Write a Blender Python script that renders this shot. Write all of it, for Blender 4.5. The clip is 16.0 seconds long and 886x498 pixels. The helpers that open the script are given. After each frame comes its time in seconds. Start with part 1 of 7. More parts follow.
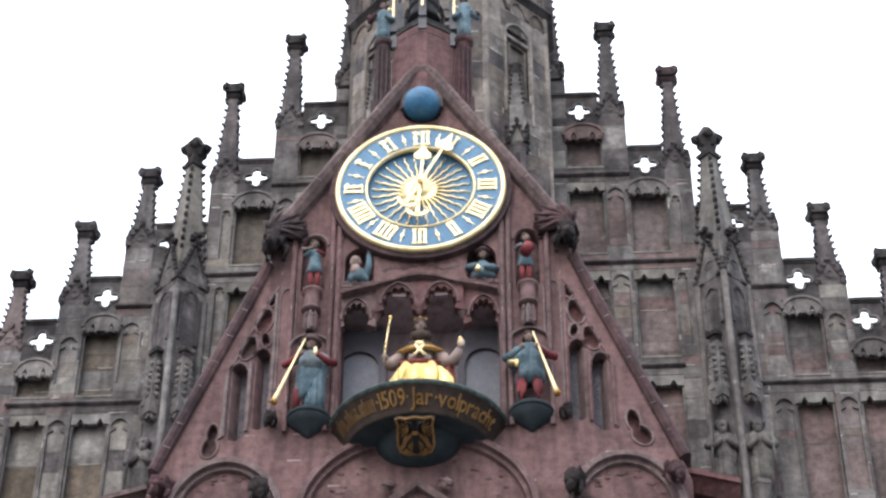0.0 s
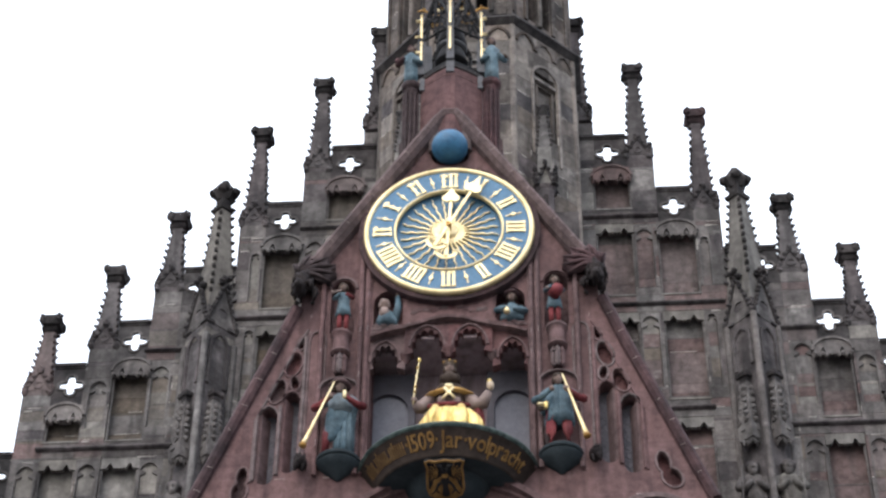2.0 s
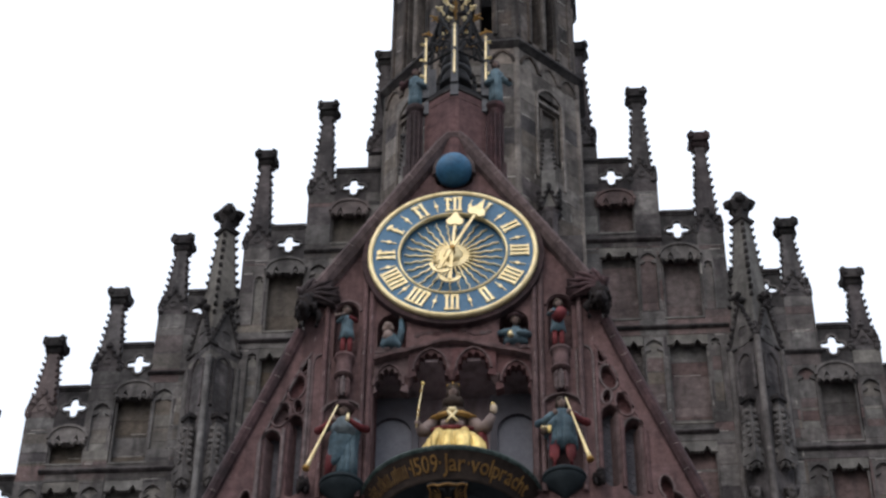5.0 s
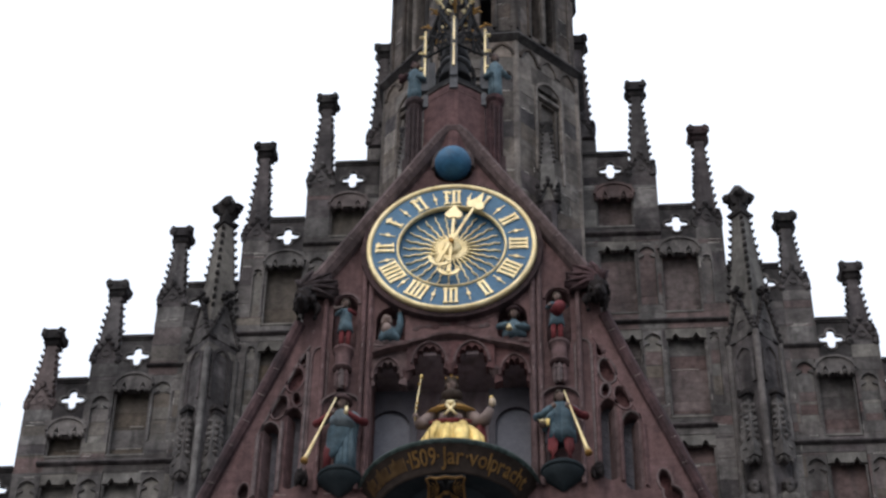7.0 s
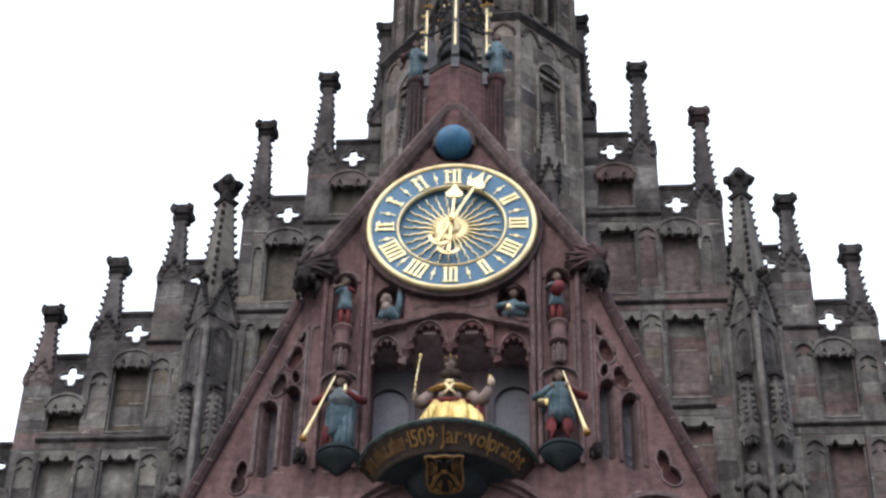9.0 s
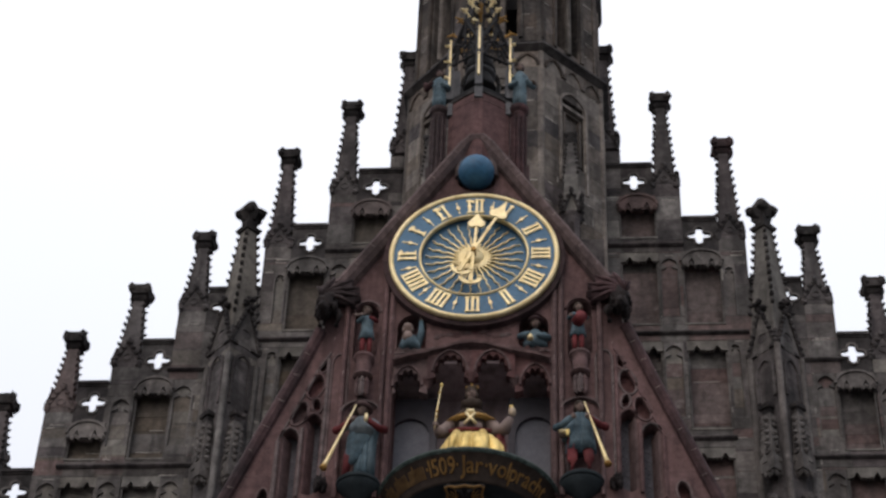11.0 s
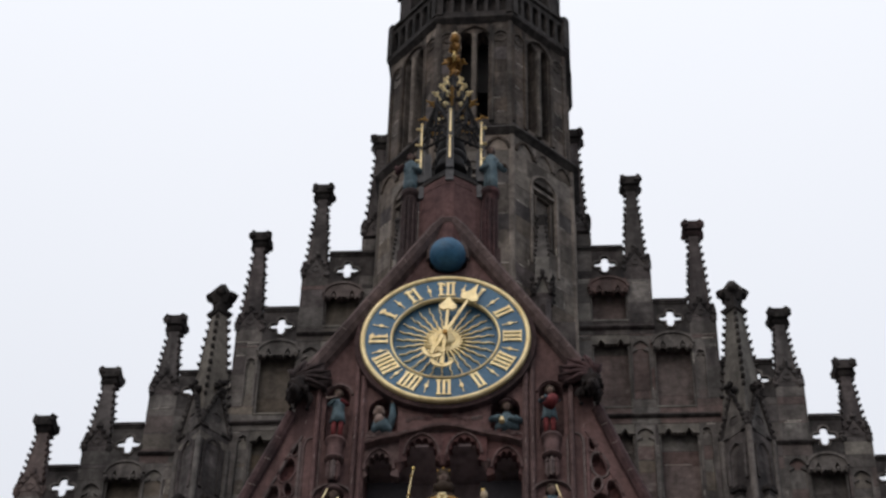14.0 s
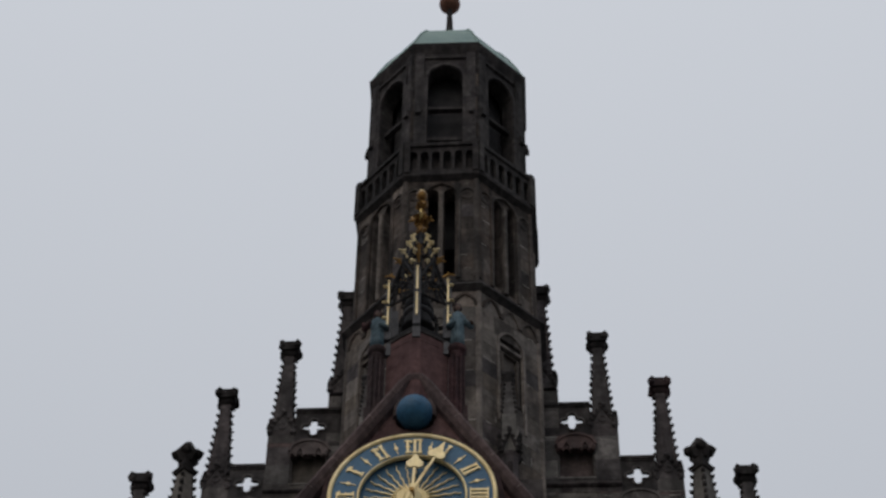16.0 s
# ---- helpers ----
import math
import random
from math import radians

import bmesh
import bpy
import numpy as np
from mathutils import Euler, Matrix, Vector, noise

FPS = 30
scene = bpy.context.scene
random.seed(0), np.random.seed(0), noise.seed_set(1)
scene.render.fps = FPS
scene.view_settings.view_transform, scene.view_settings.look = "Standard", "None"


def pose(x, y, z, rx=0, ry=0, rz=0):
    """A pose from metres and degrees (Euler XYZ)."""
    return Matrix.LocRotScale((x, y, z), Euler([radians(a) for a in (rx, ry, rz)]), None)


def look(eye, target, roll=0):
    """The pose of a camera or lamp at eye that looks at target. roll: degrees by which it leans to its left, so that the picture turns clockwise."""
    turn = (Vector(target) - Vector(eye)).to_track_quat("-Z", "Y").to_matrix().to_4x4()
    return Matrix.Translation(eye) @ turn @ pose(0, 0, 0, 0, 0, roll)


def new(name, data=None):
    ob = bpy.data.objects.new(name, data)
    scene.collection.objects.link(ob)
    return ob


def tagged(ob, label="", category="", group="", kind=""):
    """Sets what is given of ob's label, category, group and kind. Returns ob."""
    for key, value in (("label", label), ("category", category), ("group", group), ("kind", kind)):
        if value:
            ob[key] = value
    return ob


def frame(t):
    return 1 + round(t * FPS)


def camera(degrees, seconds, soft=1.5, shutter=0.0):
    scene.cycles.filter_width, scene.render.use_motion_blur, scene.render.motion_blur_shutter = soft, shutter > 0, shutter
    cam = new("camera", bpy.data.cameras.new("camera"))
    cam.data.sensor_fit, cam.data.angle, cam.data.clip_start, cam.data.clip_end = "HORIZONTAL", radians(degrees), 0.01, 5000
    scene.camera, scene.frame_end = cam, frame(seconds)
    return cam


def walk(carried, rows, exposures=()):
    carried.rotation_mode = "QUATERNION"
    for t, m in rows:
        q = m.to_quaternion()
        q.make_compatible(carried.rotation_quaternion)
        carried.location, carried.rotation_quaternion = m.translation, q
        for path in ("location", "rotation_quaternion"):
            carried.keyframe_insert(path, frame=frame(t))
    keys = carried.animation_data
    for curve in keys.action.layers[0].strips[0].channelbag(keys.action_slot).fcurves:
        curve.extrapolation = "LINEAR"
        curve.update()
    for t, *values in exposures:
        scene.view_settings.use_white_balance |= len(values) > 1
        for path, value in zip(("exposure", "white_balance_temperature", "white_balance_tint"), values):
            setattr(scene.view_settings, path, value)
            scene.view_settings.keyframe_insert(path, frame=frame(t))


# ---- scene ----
SKY_STRENGTH = 3.4
# camera: a fixed stand in the square, turned by hand
EYE = (1.525, -22.57, 1.6)
cam = camera(22.74, 16.0, soft=2.6)
# seconds, turn to the left, tilt up, lean to the left
ROWS = [
    (0.0, 3.087, 41.385, 0.165),
    (0.5, 4.131, 41.469, 0.584),
    (1.0, 4.519, 41.837, 0.967),
    (1.5, 4.145, 42.14, 0.576),
    (2.0, 4.099, 42.487, 0.566),
    (2.5, 4.177, 42.697, 0.701),
    (3.0, 4.146, 43.001, 0.772),
    (3.5, 4.172, 43.255, 0.793),
    (4.0, 4.222, 43.436, 0.656),
    (4.5, 4.249, 43.258, 0.747),
    (7.0, 4.198, 42.912, 0.947),
    (7.5, 3.952, 43.216, 0.554),
    (8.0, 5.63, 41.772, 3.258),
    (8.5, 4.539, 41.514, 1.702),
    (9.0, 4.185, 42.371, 1.368),
    (9.2, 4.328, 42.656, 1.795),
    (11.3, 5.308, 43.107, 2.574),
    (11.5, 5.853, 42.881, 2.889),
    (12.0, 5.794, 42.552, 2.714),
    (12.5, 5.459, 42.57, 2.853),
    (13.0, 4.041, 43.835, 1.529),
    (13.5, 3.914, 44.496, 1.448),
    (14.0, 4.063, 45.297, 1.613),
    (14.5, 3.643, 46.11, 1.345),
    (15.0, 3.215, 47.563, 0.898),
    (15.5, 3.074, 48.553, 0.802),
    (16.0, 2.917, 49.39, 0.76),
]
# seconds, stops, kelvin, tint: the film camera darkens its picture as the sky fills it
EXPOSURES = [(0.0, 0.15, 6060, 10), (1.0, 0.12, 6090, 10), (1.5, 0.02, 6090, 10), (2.0, -0.18, 6090, 10), (3.5, -0.88, 6060, 10), (4.5, -1.05, 6060, 10), (7.0, -1.10, 6060, 10), (7.5, -1.10, 6060, 10),
             (8.0, -1.08, 6060, 10), (8.5, -0.62, 6060, 10), (9.0, -0.45, 6060, 10), (11.5, -1.50, 6470, 14), (12.0, -1.48, 6400, 15), (12.5, -1.33, 6180, 14), (13.0, -1.10, 6060, 10), (13.5, -1.34, 6100, 12),
             (14.0, -1.62, 6500, 11), (14.5, -1.78, 6310, 8), (15.0, -1.92, 6270, 8), (15.5, -2.06, 6300, 10), (16.0, -2.31, 6350, 10)]
walk(cam, [(t, pose(*EYE, 90 + up, 0, left) @ pose(0, 0, 0, 0, 0, lean)) for t, left, up, lean in ROWS],
     exposures=EXPOSURES)

# ---------------------------------------------------------------- light
world = bpy.data.worlds.new("overcast_sky")
scene.world = world
world.use_nodes = True
wn, wl = world.node_tree.nodes, world.node_tree.links
wn.clear()
w_out = wn.new("ShaderNodeOutputWorld")
w_bg = wn.new("ShaderNodeBackground")
w_sky = wn.new("ShaderNodeTexSky")
w_sky.sky_type, w_sky.sun_disc = 'NISHITA', False
w_sky.sun_elevation, w_sky.sun_rotation = radians(38), radians(200)
w_sky.dust_density, w_sky.air_density = 6.0, 1.0
w_tex = wn.new("ShaderNodeTexCoord")
w_sep = wn.new("ShaderNodeSeparateXYZ")
w_ramp = wn.new("ShaderNodeValToRGB")          # cloud cover: bright overhead, dimmer to the horizon
w_ramp.color_ramp.elements[0].position, w_ramp.color_ramp.elements[0].color = 0.0, (0.22, 0.225, 0.235, 1)
w_ramp.color_ramp.elements[1].position, w_ramp.color_ramp.elements[1].color = 1.0, (1.0, 1.02, 1.05, 1)
w_mix = wn.new("ShaderNodeMixRGB")
w_mix.inputs["Fac"].default_value = 0.04
wl.new(w_tex.outputs["Generated"], w_sep.inputs[0])
wl.new(w_sep.outputs["Z"], w_ramp.inputs["Fac"])
wl.new(w_ramp.outputs["Color"], w_mix.inputs[1])
wl.new(w_sky.outputs["Color"], w_mix.inputs[2])
wl.new(w_mix.outputs["Color"], w_bg.inputs["Color"])
w_bg.inputs["Strength"].default_value = SKY_STRENGTH
wl.new(w_bg.outputs[0], w_out.inputs["Surface"])

sun = new("sun", bpy.data.lights.new("sun", 'SUN'))
sun.data.energy, sun.data.angle, sun.data.color = 0.5, radians(60), (1.0, 0.98, 0.96)
sun.matrix_world = look((0, 0, 60), (10, 24, 30))


from mathutils.geometry import tessellate_polygon

# ---------------------------------------------------------------- materials
def material(name, base, other, rough=0.85, metal=0.0, scale=3.0, bump=0.25, stain=None, spread=0.0, grain=60.0, soot=0.0, spec=0.08, fleck=None, mottle=0.12):
    """Two-scale mottled surface: broad patches, fine grain, streaky stains, and a random shift of tone per piece."""
    m = bpy.data.materials.new(name)
    m.use_nodes = True
    n, l = m.node_tree.nodes, m.node_tree.links
    b = n["Principled BSDF"]
    b.inputs["Metallic"].default_value = metal
    b.inputs["Specular IOR Level"].default_value = spec
    co = n.new("ShaderNodeTexCoord")
    big = n.new("ShaderNodeTexNoise")
    big.inputs["Scale"].default_value, big.inputs["Detail"].default_value = scale, 5
    fine = n.new("ShaderNodeTexNoise")
    fine.inputs["Scale"].default_value, fine.inputs["Detail"].default_value = grain, 4
    geo = n.new("ShaderNodeNewGeometry")
    for t in (big, fine):
        l.new(geo.outputs["Position"], t.inputs["Vector"])
    ramp = n.new("ShaderNodeValToRGB")
    ramp.color_ramp.elements[0].position, ramp.color_ramp.elements[0].color = 0.35, (*base, 1)
    ramp.color_ramp.elements[1].position, ramp.color_ramp.elements[1].color = 0.68, (*other, 1)
    l.new(big.outputs["Fac"], ramp.inputs["Fac"])
    col = ramp.outputs["Color"]
    if stain:
        mp = n.new("ShaderNodeMapping")
        mp.inputs["Scale"].default_value = (2.6, 2.6, 0.45)      # streaks run down the stone
        st = n.new("ShaderNodeTexNoise")
        st.inputs["Scale"].default_value, st.inputs["Detail"].default_value = 1.6, 6
        l.new(geo.outputs["Position"], mp.inputs["Vector"])
        l.new(mp.outputs["Vector"], st.inputs["Vector"])
        sr = n.new("ShaderNodeMapRange")
        sr.inputs["From Min"].default_value, sr.inputs["From Max"].default_value = 0.46, 0.66
        sr.inputs["To Max"].default_value = soot
        l.new(st.outputs["Fac"], sr.inputs["Value"])
        mx = n.new("ShaderNodeMixRGB")
        l.new(sr.outputs["Result"], mx.inputs["Fac"])
        l.new(col, mx.inputs[1])
        mx.inputs[2].default_value = (*stain, 1)
        col = mx.outputs["Color"]
    if fleck:      # lime wash, pointing and lichen in small ragged patches
        fn = n.new("ShaderNodeTexNoise")
        fn.inputs["Scale"].default_value, fn.inputs["Detail"].default_value, fn.inputs["Roughness"].default_value = 2.9, 8, 0.72
        l.new(geo.outputs["Position"], fn.inputs["Vector"])
        fm = n.new("ShaderNodeMapRange")
        fm.inputs["From Min"].default_value, fm.inputs["From Max"].default_value = 0.58, 0.70
        fm.inputs["To Max"].default_value = 0.6
        l.new(fn.outputs["Fac"], fm.inputs["Value"])
        fx = n.new("ShaderNodeMixRGB")
        l.new(fm.outputs["Result"], fx.inputs["Fac"])
        l.new(col, fx.inputs[1])
        fx.inputs[2].default_value = (*fleck, 1)
        col = fx.outputs["Color"]
    hsv = n.new("ShaderNodeHueSaturation")
    l.new(col, hsv.inputs["Color"])
    gr = n.new("ShaderNodeMapRange")
    gr.inputs["To Min"].default_value, gr.inputs["To Max"].default_value = 0.72, 1.28
    l.new(fine.outputs["Fac"], gr.inputs["Value"])
    mid = n.new("ShaderNodeTexNoise")
    mid.inputs["Scale"].default_value, mid.inputs["Detail"].default_value, mid.inputs["Roughness"].default_value = grain * 0.22, 5, 0.65
    l.new(geo.outputs["Position"], mid.inputs["Vector"])
    mr = n.new("ShaderNodeMapRange")
    mr.inputs["From Min"].default_value, mr.inputs["From Max"].default_value = 0.3, 0.7
    mr.inputs["To Min"].default_value, mr.inputs["To Max"].default_value = 1 - mottle, 1 + mottle
    l.new(mid.outputs["Fac"], mr.inputs["Value"])
    mm = n.new("ShaderNodeMath")
    mm.operation = 'MULTIPLY'
    l.new(gr.outputs["Result"], mm.inputs[0])
    l.new(mr.outputs["Result"], mm.inputs[1])
    val = mm.outputs[0]
    if spread:
        oi = n.new("ShaderNodeObjectInfo")
        rr = n.new("ShaderNodeMapRange")
        rr.inputs["To Min"].default_value, rr.inputs["To Max"].default_value = 1 - spread, 1 + spread
        l.new(oi.outputs["Random"], rr.inputs["Value"])
        mu = n.new("ShaderNodeMath")
        mu.operation = 'MULTIPLY'
        l.new(val, mu.inputs[0])
        l.new(rr.outputs["Result"], mu.inputs[1])
        val = mu.outputs[0]
        wob = n.new("ShaderNodeMath")
        wob.operation = 'MULTIPLY'
        wob.inputs[1].default_value = 17.37
        fr = n.new("ShaderNodeMath")
        fr.operation = 'FRACT'
        hr = n.new("ShaderNodeMapRange")
        hr.inputs["To Min"].default_value, hr.inputs["To Max"].default_value = 0.5, 1.02
        l.new(oi.outputs["Random"], wob.inputs[0])
        l.new(wob.outputs[0], fr.inputs[0])
        l.new(fr.outputs[0], hr.inputs["Value"])
        l.new(hr.outputs["Result"], hsv.inputs["Saturation"])
    l.new(val, hsv.inputs["Value"])
    l.new(hsv.outputs["Color"], b.inputs["Base Color"])
    ro = n.new("ShaderNodeMapRange")
    ro.inputs["To Min"].default_value, ro.inputs["To Max"].default_value = max(0.05, rough - 0.12), min(1.0, rough + 0.12)
    l.new(big.outputs["Fac"], ro.inputs["Value"])
    l.new(ro.outputs["Result"], b.inputs["Roughness"])
    bp = n.new("ShaderNodeBump")
    bp.inputs["Strength"].default_value, bp.inputs["Distance"].default_value = bump, 0.012
    l.new(fine.outputs["Fac"], bp.inputs["Height"])
    l.new(bp.outputs["Normal"], b.inputs["Normal"])
    return m


GREY = material("grey_brown_sandstone", (0.066, 0.061, 0.060), (0.138, 0.127, 0.123), stain=(0.034, 0.032, 0.033), soot=0.7, spread=0.17, scale=1.3, bump=0.4, grain=34, fleck=(0.20, 0.19, 0.18), mottle=0.34)
PALE = material("ochre_sandstone", (0.088, 0.075, 0.064), (0.138, 0.119, 0.101), stain=(0.050, 0.045, 0.043), soot=0.65, spread=0.18, scale=1.3, bump=0.4, grain=34, fleck=(0.22, 0.20, 0.175), mottle=0.34)
PINK = material("pink_sandstone", (0.082, 0.058, 0.057), (0.124, 0.089, 0.086), stain=(0.046, 0.038, 0.038), soot=0.7, spread=0.17, scale=1.3, bump=0.4, grain=34, fleck=(0.19, 0.168, 0.16), mottle=0.34)
SPIRE = material("lilac_grey_sandstone", (0.046, 0.041, 0.043), (0.098, 0.086, 0.088), stain=(0.026, 0.025, 0.027), soot=0.75, spread=0.2, scale=1.8, bump=0.5, grain=32, fleck=(0.13, 0.12, 0.118), mottle=0.4)
DARK = material("sooty_sandstone", (0.026, 0.024, 0.026), (0.060, 0.054, 0.054), stain=(0.017, 0.017, 0.018), soot=0.7, spread=0.25, scale=2.6, bump=0.6, grain=30, fleck=(0.09, 0.085, 0.083), mottle=0.42)
# soot-black stone of the beasts; also colours the shaded turret openings
SOOT_AND_SHADE = material("soot_and_shade_black_stone", (0.014, 0.012, 0.013), (0.036, 0.031, 0.031), scale=5.0, bump=0.7, grain=24)
BROWN = material("brown_tower_sandstone", (0.092, 0.078, 0.069), (0.165, 0.139, 0.119), stain=(0.040, 0.036, 0.035), soot=0.75, spread=0.42, scale=1.4, bump=0.5, grain=30, fleck=(0.21, 0.19, 0.17), mottle=0.4)
TOWER = material("dark_brown_sandstone", (0.045, 0.037, 0.033), (0.098, 0.079, 0.068), stain=(0.018, 0.018, 0.019), soot=0.85, spread=0.32, scale=1.5, bump=0.5, grain=30, fleck=(0.14, 0.125, 0.11), mottle=0.42)
RED = material("red_sandstone", (0.091, 0.056, 0.057), (0.137, 0.087, 0.088), stain=(0.058, 0.039, 0.040), soot=0.75, spread=0.13, scale=1.9, bump=0.4, grain=40, fleck=(0.15, 0.098, 0.097), mottle=0.36)
REDDARK = material("weathered_red_sandstone", (0.040, 0.024, 0.027), (0.078, 0.044, 0.047), stain=(0.024, 0.019, 0.021), soot=0.7, spread=0.1, scale=2.6, bump=0.5, grain=40, fleck=(0.078, 0.052, 0.052), mottle=0.42)
LIME = material("pale_lime_pointing", (0.26, 0.25, 0.235), (0.40, 0.385, 0.36), scale=3.0, stain=(0.16, 0.15, 0.14), soot=0.6, mottle=0.35)
OCHRE = material("dark_ochre_sandstone", (0.066, 0.053, 0.042), (0.104, 0.085, 0.066), stain=(0.042, 0.037, 0.034), soot=0.6, spread=0.22, scale=1.3, bump=0.4, grain=34, mottle=0.3)
REDLIME = material("pink_lime_pointing", (0.19, 0.155, 0.15), (0.29, 0.25, 0.24), scale=3.0, mottle=0.35)
JOINT = material("lime_mortar", (0.07, 0.062, 0.058), (0.11, 0.098, 0.09), scale=4.0)
GOLD = material("gilded_metal", (0.74, 0.615, 0.34), (0.83, 0.725, 0.46), rough=0.5, metal=0.45, scale=6, bump=0.15, stain=(0.36, 0.25, 0.10), soot=0.35)
GILT = material("worn_gilding", (0.56, 0.41, 0.14), (0.76, 0.60, 0.25), rough=0.45, metal=0.5, scale=9, bump=0.2, stain=(0.20, 0.13, 0.045), soot=0.5)
BRONZE = material("brown_gilding", (0.10, 0.052, 0.016), (0.22, 0.125, 0.04), rough=0.5, metal=0.4, scale=14, bump=0.2)
LIGHT = material("pale_weathered_sandstone", (0.102, 0.096, 0.089), (0.178, 0.167, 0.153), stain=(0.05, 0.047, 0.045), soot=0.6, spread=0.15, scale=2.0, bump=0.4, grain=34, mottle=0.3)
OLDGOLD = material("tarnished_gilding", (0.24, 0.135, 0.04), (0.36, 0.22, 0.07), rough=0.5, metal=0.5, scale=8, bump=0.2)
BLUE = material("dial_blue_paint", (0.060, 0.140, 0.235), (0.08, 0.170, 0.275), rough=0.55, scale=2.0, bump=0.1, stain=(0.05, 0.11, 0.19), soot=0.4, spec=0.25)
BALLBLUE = material("deep_blue_paint", (0.024, 0.090, 0.175), (0.036, 0.120, 0.215), rough=0.5, spec=0.25, mottle=0.25, scale=3.0, bump=0.1)
COPPER = material("green_copper", (0.20, 0.29, 0.28), (0.27, 0.36, 0.34), rough=0.6, scale=1.5, bump=0.15)
GREENBLACK = material("dark_green_paint", (0.022, 0.029, 0.034), (0.034, 0.043, 0.049), rough=0.7, scale=4, bump=0.1, spec=0.05)
BAND = material("black_brown_paint", (0.022, 0.017, 0.015), (0.036, 0.028, 0.024), rough=0.7, scale=6, bump=0.1, spec=0.05, mottle=0.3)
ORB = material("red_brown_gilding", (0.12, 0.06, 0.045), (0.20, 0.105, 0.075), rough=0.4, metal=0.3, scale=6, bump=0.1)
GREENRIM = material("green_grey_paint", (0.020, 0.031, 0.030), (0.062, 0.082, 0.077), rough=0.5, scale=11, bump=0.1, mottle=0.4)
LEAD = material("weathered_lead", (0.07, 0.072, 0.080), (0.11, 0.113, 0.122), rough=0.6, scale=5, bump=0.2)
IRON = material("black_iron", (0.009, 0.009, 0.011), (0.02, 0.02, 0.021), rough=0.7, metal=0.0, scale=8, spec=0.12)
SHADOWVOID = material("dark_interior_shade", (0.03, 0.03, 0.033), (0.05, 0.05, 0.053), rough=0.9, scale=3)
SLATE = material("slate_grey_door_paint", (0.125, 0.13, 0.155), (0.15, 0.155, 0.182), rough=0.6, scale=2)
TILES = material("dark_roof_tiles", (0.05, 0.03, 0.026), (0.085, 0.05, 0.042), scale=3.0, bump=0.5)
GROUND = material("paving_stone", (0.12, 0.115, 0.11), (0.17, 0.16, 0.15), scale=0.8)


def add_joints(m, length, course, tone, depth=0.35):
    """Thin lime joints between courses of smooth ashlar, with a slight change of tone from stone to stone."""
    n, l = m.node_tree.nodes, m.node_tree.links
    b = n["Principled BSDF"]
    geo = n.new("ShaderNodeNewGeometry")
    sp, cb = n.new("ShaderNodeSeparateXYZ"), n.new("ShaderNodeCombineXYZ")
    l.new(geo.outputs["Position"], sp.inputs[0])
    l.new(sp.outputs["X"], cb.inputs["X"])
    l.new(sp.outputs["Z"], cb.inputs["Y"])
    br = n.new("ShaderNodeTexBrick")
    br.inputs["Scale"].default_value, br.inputs["Brick Width"].default_value, br.inputs["Row Height"].default_value = 1.0, length, course
    br.inputs["Mortar Size"].default_value, br.inputs["Mortar Smooth"].default_value = 0.006, 0.3
    br.inputs["Color1"].default_value, br.inputs["Color2"].default_value = (0.92, 0.92, 0.93, 1), (1.08, 1.07, 1.06, 1)
    br.inputs["Mortar"].default_value = (*tone, 1)
    l.new(cb.outputs[0], br.inputs["Vector"])
    old = b.inputs["Base Color"].links[0].from_socket
    mx = n.new("ShaderNodeMixRGB")
    mx.blend_type = 'MULTIPLY'
    mx.inputs["Fac"].default_value = 1.0
    l.new(old, mx.inputs[1])
    l.new(br.outputs["Color"], mx.inputs[2])
    l.new(mx.outputs["Color"], b.inputs["Base Color"])
    return m


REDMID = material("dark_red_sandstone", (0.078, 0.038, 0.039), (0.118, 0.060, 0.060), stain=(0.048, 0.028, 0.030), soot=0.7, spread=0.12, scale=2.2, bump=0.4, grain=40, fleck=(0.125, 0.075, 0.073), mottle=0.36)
GLASS = material("dark_leaded_glass", (0.06, 0.058, 0.07), (0.10, 0.095, 0.11), rough=0.6, scale=6, bump=0.1, spec=0.1)
# niche lining, its colour raised to stand in for bounced light
NICHE_ROSE_LIFTED = material("rose_grey_lining_bounce_lift", (0.29, 0.235, 0.25), (0.38, 0.31, 0.33), scale=2.0, bump=0.3, stain=(0.09, 0.07, 0.075), soot=0.6)
REDWALL = add_joints(material("red_ashlar", (0.091, 0.056, 0.056), (0.139, 0.089, 0.089), stain=(0.048, 0.032, 0.033), soot=0.75, scale=1.7, bump=0.4, grain=40, fleck=(0.17, 0.12, 0.118), mottle=0.3), 0.74, 0.41, (1.14, 1.16, 1.16))


# ---------------------------------------------------------------- mesh helpers
def mesh_of(name, bm, mat, smooth=False):
    bmesh.ops.recalc_face_normals(bm, faces=bm.faces)
    me = bpy.data.meshes.new(name)
    bm.to_mesh(me)
    bm.free()
    me.materials.append(mat)
    if smooth:
        for p in me.polygons:
            p.use_smooth = True
    return me


def part(name, bm, mat, parent=None, label="", smooth=False):
    ob = new(name, mesh_of(name, bm, mat, smooth))
    if parent:
        ob.parent = parent
        ob.matrix_parent_inverse = parent.matrix_basis.inverted()
    return tagged(ob, label)


def thing(name, label, category, at=(0, 0, 0), group="", kind=""):
    ob = new(name)
    ob.empty_display_size = 0.1
    ob.matrix_basis = pose(*at)
    return tagged(ob, label, category, group, kind)


def hexa(bm, pts):
    """Eight corners: the lower four then the upper four, both in the same turn."""
    v = [bm.verts.new(p) for p in pts]
    for f in ((0, 1, 2, 3), (4, 5, 6, 7), (0, 1, 5, 4), (1, 2, 6, 5), (2, 3, 7, 6), (3, 0, 4, 7)):
        bm.faces.new([v[i] for i in f])


